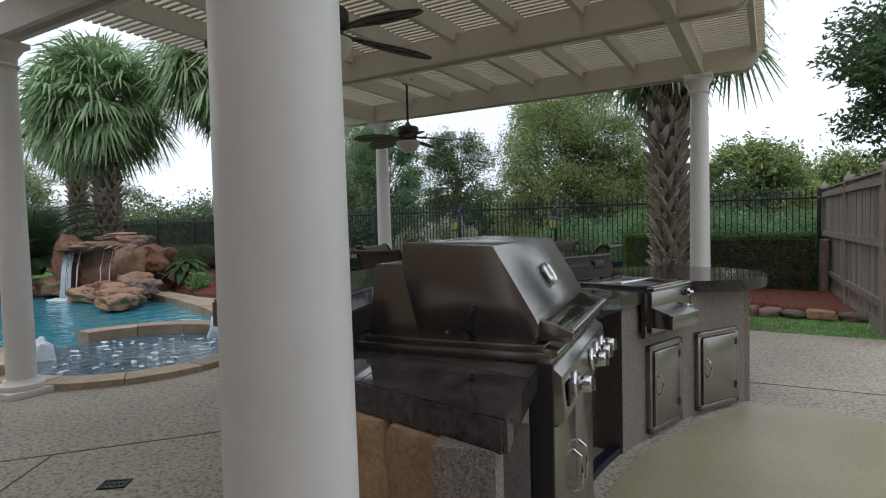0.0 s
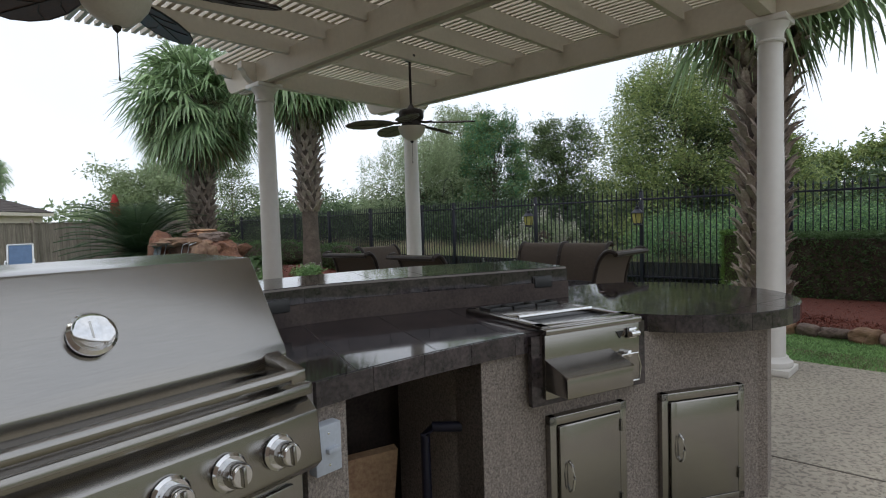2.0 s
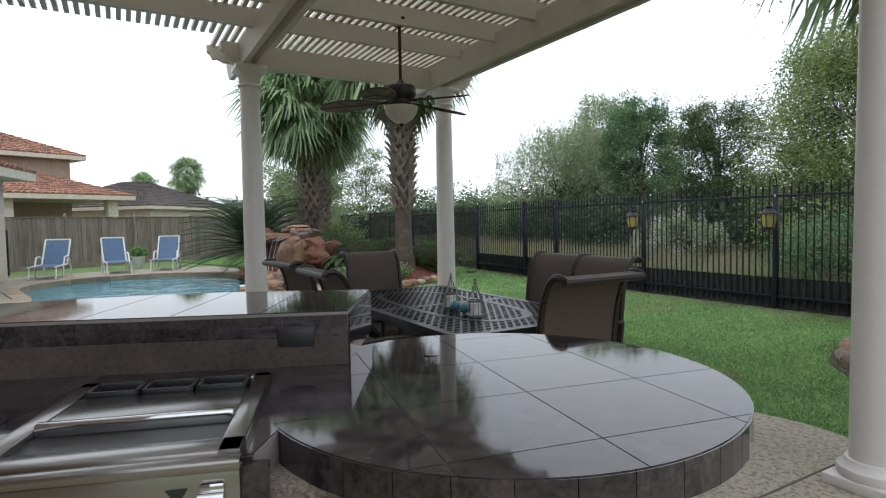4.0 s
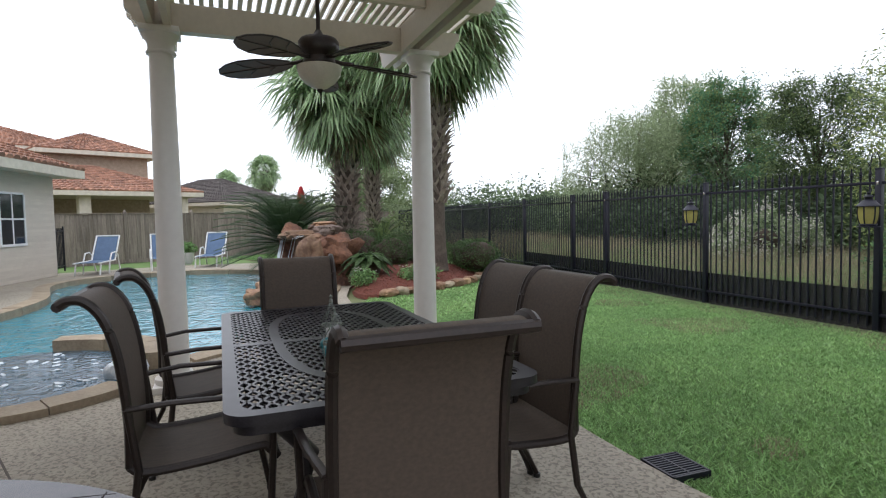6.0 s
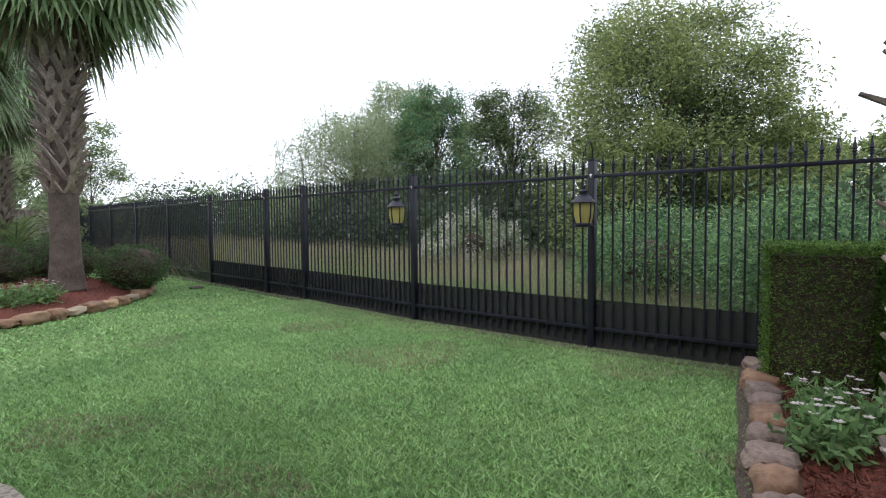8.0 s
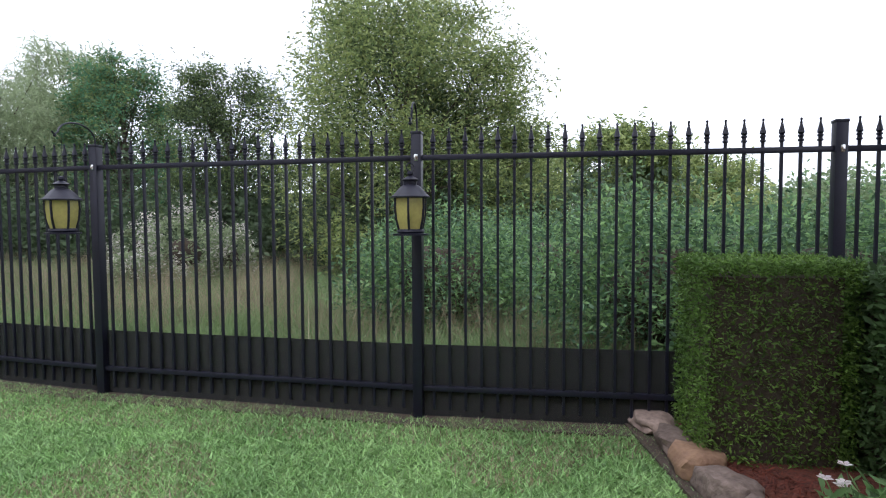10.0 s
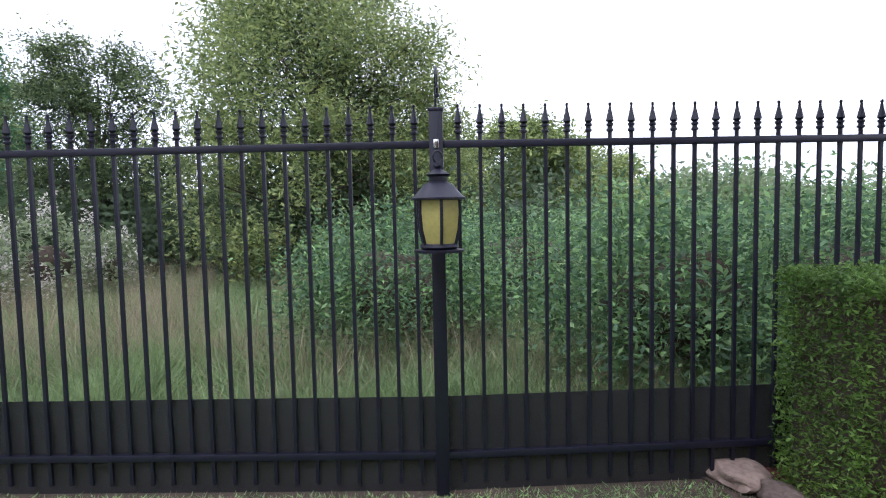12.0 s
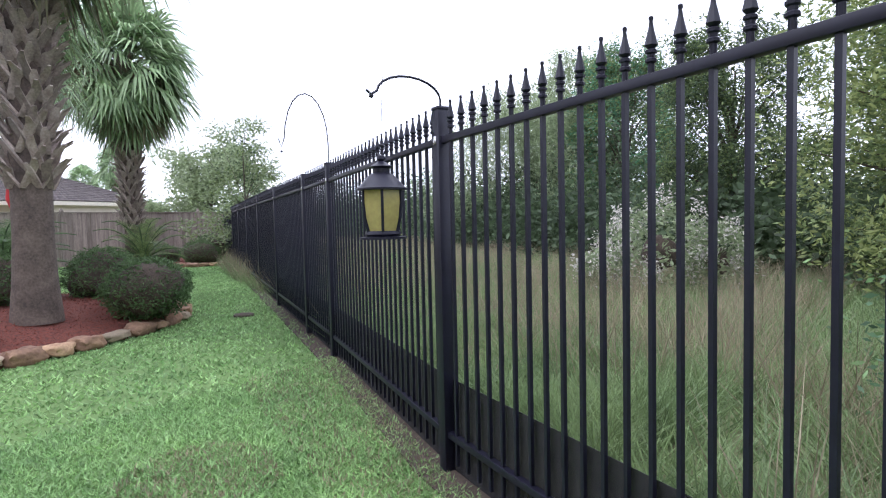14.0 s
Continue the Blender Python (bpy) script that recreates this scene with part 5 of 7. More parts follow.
def birdcage(x, y, s):
    t = thing("candle_lantern", "small grey-green wire birdcage candle lantern on the table", "lantern", pose(x, y, TZ), "table ornaments")
    part("base", Shape().lathe([(0.0, 0.0), (0.055 * s, 0.0), (0.055 * s, 0.012), (0.0, 0.014)], 20), M_PATINA, t)
    for k in range(10):
        a = 2 * math.pi * k / 10
        part("wire", Shape().tube([(0.05 * s * r_ * math.cos(a), 0.05 * s * r_ * math.sin(a), z * s) for r_, z in ((1, 0.01), (1, 0.10), (0.85, 0.13), (0.45, 0.16), (0.3, 0.19), (0.1, 0.21))], 0.002, 5), M_PATINA, t)
    part("band", ringslab([(0.052 * s * math.cos(a / 4), 0.052 * s * math.sin(a / 4)) for a in range(25)], [(0.047 * s * math.cos(a / 4), 0.047 * s * math.sin(a / 4)) for a in range(25)], 0.095 * s, 0.105 * s), M_PATINA, t)
    part("candle", Shape().lathe([(0.0, 0.014), (0.032 * s, 0.014), (0.032 * s, 0.085 * s), (0.0, 0.085 * s)], 20), M_WHITE, t, "pale candle")
    part("finial", Shape().lathe([(0.004, 0.205 * s), (0.012 * s, 0.215 * s), (0.004, 0.23 * s), (0.009, 0.24 * s), (0.0, 0.25 * s)], 10), M_PATINA, t)


birdcage(0.84, 5.97, 1.0)
birdcage(0.50, 6.20, 1.0)
for x, y in ((0.72, 6.03), (0.60, 6.10)):
    solo("ornament_ball", Shape().lathe([(0.034 * math.sin(a * math.pi / 12) + 0.0005, 0.034 - 0.034 * math.cos(a * math.pi / 12)) for a in range(13)], 20), M_TEAL, "teal glazed ornamental ball on the table", "ornament", "table ornaments", m=pose(x, y, TZ))
# ---- iron fence ----
TOPZ, RAIL = 1.80, 1.64
FINIAL = Shape().lathe([(0.010, 0.0), (0.010, 0.03), (0.017, 0.034), (0.017, 0.042), (0.012, 0.046), (0.012, 0.056), (0.017, 0.060), (0.017, 0.068), (0.010, 0.072), (0.019, 0.082), (0.015, 0.10), (0.008, 0.13), (0.005, 0.15), (0.007, 0.155), (0.007, 0.163), (0.0, 0.168)], 8).mesh("finial")
PICKET = Shape().box(-0.008, 0.008, -0.008, 0.008, 0.03, RAIL + 0.02).mesh("picket", 0)
POST = Shape().box(-0.032, 0.032, -0.032, 0.032, -0.06, TOPZ - 0.01, c=0.003).box(-0.035, 0.035, -0.035, 0.035, TOPZ - 0.012, TOPZ + 0.006, c=0.004).mesh("post")
for x, y in FENCE:
    solo("fence_post", POST, M_IRON, "square black iron fence post", "fence post", group="iron fence posts", m=pose(x, y, 0, 0, 0, math.degrees(math.atan2(E1.y, E1.x))))
for i, (a, b) in enumerate(zip(FENCE, FENCE[1:])):
    a, b = Vector(a), Vector(b)
    L = (b - a).length
    d = (b - a) / L
    p = thing("iron_fence", "black iron fence panel with spear-tipped pickets and dark screen fabric behind", "fence", Matrix.Translation((a.x, a.y, 0)) @ Matrix.Rotation(math.atan2(d.y, d.x), 4, "Z"), "iron fence panels")
    part("rail", Shape().box(0.032, L - 0.032, -0.017, 0.017, RAIL - 0.015, RAIL + 0.018, c=0.003), M_IRON, p)
    part("rail", Shape().box(0.032, L - 0.032, -0.017, 0.017, 0.15, 0.183, c=0.003), M_IRON, p)
    n_ = int(round(L / 0.1017))
    for k in range(1, n_):
        x = L * k / n_
        pk = part("picket", PICKET, M_IRON, p, m=pose(x, 0, 0))
        part("finial", FINIAL, M_IRON, pk, m=pose(0, 0, RAIL + 0.018))
    tall = i >= 6
    part("screen", Shape().box(0.03, L - 0.03, -0.024, -0.021, -0.05, RAIL - 0.02 if tall else 0.445), M_SCREEN2 if tall else M_SCREEN, p, "black woven screen fabric")
    for x in (0.0, L):
        part("clamp", Shape().box(x - 0.012, x + 0.012, 0.017, 0.04, RAIL - 0.02, RAIL + 0.022, c=0.004), M_CHROME, p)


def hook(x, y, reach, rise, toward, label="black wrought iron shepherd's hook on the fence post"):
    t = thing("hanging_hook", label, "hook", Matrix.Translation((x, y, TOPZ)) @ Matrix.Rotation(toward, 4, "Z"))
    pts = [(0, 0, -0.2), (0, 0, rise * 0.3)] + [(reach / 2 - reach / 2 * math.cos(a * math.pi / 10), 0, rise * 0.3 + rise * 0.7 * math.sin(a * math.pi / 10)) for a in range(1, 10)]
    pts += [(reach, 0, rise * 0.34), (reach + 0.03, 0, rise * 0.2), (reach + 0.055, 0, rise * 0.32)]
    part("arm", Shape().tube(pts, 0.006, 8), M_IRON, t)
    part("ball", Shape().lathe([(0.0, -0.012), (0.01, -0.006), (0.012, 0.0), (0.01, 0.006), (0.0, 0.012)], 10, Matrix.Translation((reach + 0.03, 0, rise * 0.14))), M_IRON, t)
    return t


def lantern(x, y, ztop, h):
    """A six-sided hanging lantern with amber panes."""
    t = thing("hanging_lantern", "black hanging lantern with amber glass panes", "lantern", pose(x, y, ztop, 0, 0, 12), "fence lanterns")
    H = h
    part("loop", Shape().tube([(0.025 * math.sin(a), 0, -0.0 + 0.025 * math.cos(a)) for a in [k * math.pi / 8 for k in range(17)]], 0.004, 6), M_IRON, t)
    part("cap", Shape().lathe([(0.0, -0.02), (0.018, -0.025), (0.02, -0.04), (0.012, -0.05), (0.055, -0.075), (0.05, -0.08), (0.04, -0.085), (0.04, -0.105), (0.06, -0.115), (0.105, -0.165), (0.12, -0.175), (0.12, -0.182), (0.09, -0.185)], 12), M_IRON, t)
    prof = [(0.098, -0.185), (0.099, -0.24), (0.092, -0.31), (0.075, -0.375)]
    for k in range(6):
        a0, a1 = math.pi * k / 3, math.pi * (k + 1) / 3
        am = (a0 + a1) / 2
        vs = [(r_ * math.cos(a) * 0.985, r_ * math.sin(a) * 0.985, z) for r_, z in prof for a in (a0, a1)]
        vs += [(v[0] * 0.95, v[1] * 0.95, v[2]) for v in vs]
        part("pane", Shape().add(vs, [(2 * i, 2 * i + 2, 2 * i + 3, 2 * i + 1) for i in range(3)] + [(8 + 2 * i, 8 + 2 * i + 1, 8 + 2 * i + 3, 8 + 2 * i + 2) for i in range(3)]), M_AMBER, t, "amber seeded glass pane")
        part("bar", Shape().tube([(r_ * math.cos(a0), r_ * math.sin(a0), z) for r_, z in prof], 0.0075, 6), M_IRON, t)
    part("base", Shape().lathe([(0.0, -0.375), (0.08, -0.37), (0.085, -0.385), (0.075, -0.395), (0.11, -0.398), (0.11, -0.408), (0.0, -0.408)], 12), M_IRON, t)
    part("wire", Shape().tube([(0, 0, 0.02), (0.02, 0.0, TOPZ + 0.11 - ztop)], 0.0015, 5), M_IRON, t)


hook(2.088, 12.444, 0.17, 0.17, math.atan2(-0.92, -0.38))
hook(-0.085, 13.522, 0.36, 0.13, math.atan2(-0.95, -0.3))
hook(-2.394, 14.923, 0.42, 0.62, math.atan2(-0.95, -0.3), "tall thin shepherd's hook on the fence post")
lantern(2.01, 12.262, 1.565, 0.4)
lantern(-0.19, 13.19, 1.575, 0.4)

# ---- plants ----
def leaves(name, centres, size, mat, parent=None, label="", narrow=1.0, droop=0.0):
    """Many small loose leaves at the given points."""
    c = np.asarray(centres, float)
    k = len(c)
    s = size * rng.uniform(0.6, 1.35, k)[:, None]
    u = rng.normal(size=(k, 3))
    u[:, 2] = u[:, 2] * 0.7 - droop
    u /= np.linalg.norm(u, axis=1)[:, None]
    w = np.cross(u, rng.normal(size=(k, 3)))
    w /= np.linalg.norm(w, axis=1)[:, None] + 1e-9
    w *= 0.5 * narrow
    co = np.stack([c, c + s * (0.5 * u + 0.5 * w), c + s * u, c + s * (0.5 * u - 0.5 * w)], 1)
    return part(name, quads_mesh(name, co, 4), mat, parent, label)


def cloud(n_, centre, radii, shell=0.55):
    """Points in a lumpy ellipsoid, denser towards the outside."""
    d = rng.normal(size=(n_, 3))
    d /= np.linalg.norm(d, axis=1)[:, None]
    r_ = rng.uniform(shell, 1.0, n_) ** 0.6
    lump = np.array([1 + 0.22 * noise.noise(Vector(v) * 2.3 + Vector(centre)) for v in d])
    return np.array(centre) + d * np.array(radii) * (r_ * lump)[:, None]


def tree(name, x, y, h, spread, mats, label, count=9000, size=0.16, trunk=0.14, low=0.12, seed=0, narrow=0.7, clumps=26, belly=0.35, weep=0.0):
    """A tree of many leafy boughs: full at the belly, ragged towards the top, inner shade painted as darker leaves."""
    rs_ = random.Random(seed)
    t = thing(name, label, "tree", pose(x, y, -0.06))
    limbs, tips = Shape(), []
    limbs.tube([(0, 0, 0), (0.1, 0.05, h * 0.2), (0.0, 0.12, h * 0.45), (0.1, 0.0, h * 0.8)], [trunk, trunk * 0.8, trunk * 0.55, trunk * 0.15], 8)
    for k in range(clumps):
        a, zf = rs_.uniform(0, 6.28), low + (0.96 - low) * rs_.random() ** 0.85
        wid = math.sqrt(max(0.03, 1 - ((zf - belly) / (1.02 - belly if zf > belly else belly + 0.35)) ** 2))
        r_ = spread * wid * (0.35 + 0.65 * math.sqrt(rs_.random())) * (1 + 0.22 * math.sin(3 * a + seed) + rs_.uniform(-0.08, 0.10))
        p = (r_ * math.cos(a), r_ * math.sin(a), zf * h * (1 + rs_.uniform(-0.05, 0.05)))
        tips.append(p)
        if k % 3 == 0:
            z0 = zf * h * rs_.uniform(0.45, 0.7)
            limbs.tube([(0.05, 0.05, z0), (p[0] * 0.5, p[1] * 0.5, (z0 + p[2]) / 2 + 0.1), p], [trunk * 0.26, trunk * 0.14, 0.008], 5)
    part("trunk", limbs, M_BARK, t)
    per, pts, shade = count // clumps, [], []
    for k, p in enumerate(tips):
        cr = spread * rs_.uniform(0.10, 0.18)
        n_ = int(per * rs_.uniform(0.6, 1.4))
        d = np.clip(rng.normal(size=(n_, 3)), -1.6, 1.6) * np.array([cr, cr, cr * 0.60])
        if weep:
            strand = rng.integers(0, 9, n_)
            foot = rng.normal(size=(9, 2)) * cr * 0.9
            d = np.column_stack([foot[strand] + rng.normal(size=(n_, 2)) * 0.05, -np.abs(rng.uniform(0, weep, n_)) + rng.normal(size=n_) * 0.1])
        out = Vector(p).normalized()
        tw = rng.uniform(0, 1, max(4, n_ // 16))
        sprig = np.array(p) + np.outer(tw, np.array((out.x, out.y, abs(out.z) * 0.9 + 0.35))) * cr * 1.9 + rng.normal(size=(len(tw), 3)) * 0.04
        pts += [np.array(p) + d] + ([] if weep else [sprig])
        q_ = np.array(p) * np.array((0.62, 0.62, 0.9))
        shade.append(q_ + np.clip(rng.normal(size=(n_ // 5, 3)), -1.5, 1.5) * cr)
    pts = np.concatenate(pts)
    pts[:, 2] = np.abs(pts[:, 2])
    shade = np.concatenate(shade)
    shade[:, 2] = np.abs(shade[:, 2])
    pick = rng.random(len(pts)) < (0.5 if len(mats) > 1 else 2)
    leaves("crown", pts[pick], size, mats[0], t, narrow=narrow, droop=0.9 if weep else 0.0)
    if len(mats) > 1:
        leaves("crown", pts[~pick], size, mats[1], t, narrow=narrow)
    # crown shade painted as dark green inner leaves; weeping trees keep their own colour
    leaves("inner_crown", shade, min(size, 0.15), mats[0] if weep else L_DARK, t, "inner leaves filling in the crown's shade", narrow=0.7)


tree("broad_tree", 3.75, 22.4, 6.5, 2.75, [L_TREEY, L_TREE], "tall yellow-green broadleaf tree behind the fence", 90000, 0.105, seed=2, clumps=190, low=0.06, belly=0.38)
tree("broad_tree", 6.3, 23.8, 4.0, 2.2, [L_TREEY, L_TREE], "yellow-green broadleaf tree behind the fence", 40000, 0.125, seed=12, clumps=90, low=0.05)
tree("oak_tree", -0.75, 26.2, 5.8, 1.75, [L_DARK, L_TREE], "dark green slender tree with open twiggy top", 38000, 0.10, seed=3, clumps=110, low=0.05, belly=0.4)
tree("willow_tree", -9.0, 31.5, 6.9, 3.3, [L_WILLOW], "grey-green feathery willow tree", 34000, 0.26, seed=4, narrow=0.22, clumps=110, low=0.2, weep=1.9)
tree("willow_tree", -7.7, 35.0, 8.9, 2.3, [L_WILLOW], "tall grey-green willow tree", 20000, 0.30, seed=14, narrow=0.25, clumps=70, low=0.2, weep=1.4, belly=0.55)
tree("pine_tree", -5.0, 31.6, 7.0, 2.3, [L_TEAL, L_TREE], "blue-green bushy tree behind the meadow", 44000, 0.13, seed=5, clumps=110, low=0.05)
tree("round_tree", 10.4, 33.0, 4.0, 2.2, [L_TREE, L_TREEY], "rounded green tree beyond the mounds", 22000, 0.22, seed=16, clumps=60)
tree("round_tree", 14.8, 31.2, 5.0, 3.0, [L_TREE, L_TREEY], "broad green tree beyond the fence", 24000, 0.26, seed=6, clumps=60)
tree("round_tree", 27.0, 42.0, 5.0, 5.0, [L_TREE, L_TREEY], "broad green tree in the distance", 18000, 0.36, seed=7, clumps=50)
tree("pale_tree", -27.0, 29.0, 5.4, 3.2, [L_WILLOW], "pale grey-green tree behind the wooden fence", 16000, 0.26, seed=8, clumps=46)
tree("pale_tree", -15.8, 23.3, 4.8, 1.9, [L_WILLOW, L_TREE], "thin open shrubby tree beside the wooden fence", 9000, 0.12, trunk=0.05, seed=9, clumps=60)
tree("shade_tree", 9.9, 11.2, 6.4, 2.2, [L_DARK, L_HEDGED], "dark green shade tree over the wooden fence", 34000, 0.14, seed=10, clumps=60, low=0.36, belly=0.6)

# dense woods along the back of the meadow, and the far tree line
pts, pts2 = [], []
for k in range(46):
    f_ = k / 45
    x, y = -30 + 44 * f_ + rng.normal() * 0.8, 39.5 - 17 * f_ + rng.normal() * 1.0 + (6 if f_ > 0.8 else 0)
    hgt = rng.uniform(2.2, 4.2)
    pts.append(cloud(800, (x, y, hgt * 0.45), (1.7, 1.5, hgt * 0.6), 0.3))
for k in range(34):
    f_ = k / 33
    x, y = -12 + 21 * f_ + rng.normal() * 0.5, 31.0 - 11.0 * f_ + rng.normal() * 0.6
    hgt = rng.uniform(1.3, 2.3)
    c_ = np.array((x, y, hgt * 0.4)) + rng.normal(size=(900, 3)) * np.array([0.75, 0.7, hgt * 0.3])
    pts.append(c_)
leaves_pts = np.concatenate(pts)
leaves_pts[:, 2] = np.abs(leaves_pts[:, 2])
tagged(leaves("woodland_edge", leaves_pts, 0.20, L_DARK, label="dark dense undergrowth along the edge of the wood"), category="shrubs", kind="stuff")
for k in range(120):
    a = math.radians(rng.uniform(20, 165))
    r_ = rng.uniform(48, 75)
    hgt = rng.uniform(3.0, 5.6)
    pts2.append(cloud(620, (r_ * math.cos(a), 8 + r_ * math.sin(a), hgt * 0.45), (4.2, 3.0, hgt * 0.55), 0.3))
far_pts = np.concatenate(pts2)
far_pts[:, 2] = np.abs(far_pts[:, 2])
tagged(leaves("distant_woods", far_pts, 0.5, L_HAZE, label="far green wood with distance haze put into its leaf colour"), category="woods", kind="stuff")


def bush(name, x, y, radii, mat, label, count=5000, size=0.06, z=0.0, shell=0.7, narrow=0.7, category="shrub", seed=0):
    t = thing(name, label, category, pose(x, y, z))
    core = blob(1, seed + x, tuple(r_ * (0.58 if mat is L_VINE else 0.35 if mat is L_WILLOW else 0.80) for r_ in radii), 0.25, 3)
    # solid filler, coloured dark to read as shade between the leaves
    part("core", Shape().add([(v[0], v[1], max(v[2] + radii[2] * 0.85, 0)) for v in core.v], core.f), M_SOIL_SHADE, t)
    p = cloud(count, (0, 0, radii[2] * 0.85), radii, shell)
    p[:, 2] = np.abs(p[:, 2])
    if mat is L_VINE:
        seeds = cloud(90, (0, 0, radii[2] * 0.85), tuple(v * 1.02 for v in radii), 0.9)
        seeds[:, 2] = np.abs(seeds[:, 2])
        p = seeds[rng.integers(0, 90, count)] + rng.normal(size=(count, 3)) * np.array((0.21, 0.21, 0.16))
        # half the leaves get the darker green, so shade is painted among the clusters
        leaves("foliage", p[: count // 2], size, L_VINED, t, "vine leaves coloured darker as shade between the clusters", narrow=narrow)
        tagged(leaves("runner", seeds[rng.integers(0, 90, 700)] + np.abs(rng.normal(size=(700, 1))) * np.array((0.05, 0.02, 0.22)) + rng.normal(size=(700, 3)) * 0.06, size * 0.8, mat, t, narrow=narrow), "upright young vine shoots", kind="stuff")
        p = p[count // 2:]
    leaves("foliage", p, size, mat, t, narrow=narrow)
    return t


for x, y, r_ in ((2.95, 15.3, (0.9, 0.85, 0.66)), (4.4, 13.2, (0.9, 0.75, 0.70)), (5.9, 12.9, (1.1, 0.9, 0.68)), (7.6, 13.6, (1.3, 1.1, 0.64)), (8.2, 16.8, (2.2, 1.6, 0.66)), (9.6, 12.6, (1.8, 1.4, 0.62)), (12.5, 15.0, (2.2, 1.8, 0.66)), (5.2, 16.6, (1.5, 1.2, 0.66))):
    bush("vine_mound", x, y, r_, L_VINE, "green vine-covered mound of brush behind the fence", 20000, 0.065, seed=x)
for x, y, r_ in ((-0.9, 20.6, (0.8, 0.6, 0.75)), (-2.7, 24.5, (0.7, 0.5, 0.6)), (-0.1, 20.9, (0.5, 0.5, 0.6)), (-1.7, 20.2, (0.4, 0.4, 0.35))):
    t = bush("groundsel_bush", x, y, r_, L_WILLOW, "grey-green bush covered in white seed heads", 1800, 0.11)
    tufts = cloud(26, (0, 0, r_[2] * 1.0), tuple(v * 1.1 for v in r_), 0.7)
    fluff = tufts[rng.integers(0, 26, 1300)] + rng.normal(size=(1300, 3)) * np.array((0.075, 0.075, 0.11))
    tagged(leaves("seed_head", fluff, 0.06, L_FLUFF, t, narrow=0.9), "fluffy white seed heads in upright tufts", kind="stuff")


def box_hedge(name, x0, x1, y0, y1, z1, mat, label, count, size, turn, org):
    t = thing(name, label, "hedge", pose(*org, 0, 0, 0, turn))
    # dark filler block: the hedge's inner shade as plain colour
    part("core", Shape().box(x0 + 0.06, x1 - 0.06, y0 + 0.06, y1 - 0.06, 0.0, z1 - 0.07), M_SOIL_SHADE, t)
    dims = np.array([x1 - x0, y1 - y0, z1])
    p = rng.uniform(0, 1, (count, 3))
    face = rng.choice(5, count, p=[0.18, 0.18, 0.2, 0.2, 0.24])
    jit = rng.uniform(0, 0.07, count)
    for ax, val, fno in ((0, 0, 0), (0, 1, 1), (1, 0, 2), (1, 1, 3), (2, 1, 4)):
        s_ = face == fno
        p[s_, ax] = val + (1 if val == 0 else -1) * jit[s_] / dims[ax]
    p = np.array([x0, y0, 0.02]) + p * dims
    leaves("foliage", p, size, mat, t, narrow=0.75)


HT = math.degrees(math.atan2(11.524 - 12.444, 4.356 - 2.088))
box_hedge("clipped_hedge", 0.0, 0.72, -0.62, -0.10, 1.03, L_HEDGE, "square clipped green box hedge against the fence", 28000, 0.026, HT, (3.49, 11.83))
box_hedge("clipped_hedge", 0.74, 3.2, -0.95, -0.2, 0.98, L_HEDGED, "long clipped dark green hedge along the fence", 22000, 0.055, HT, (3.49, 11.83))


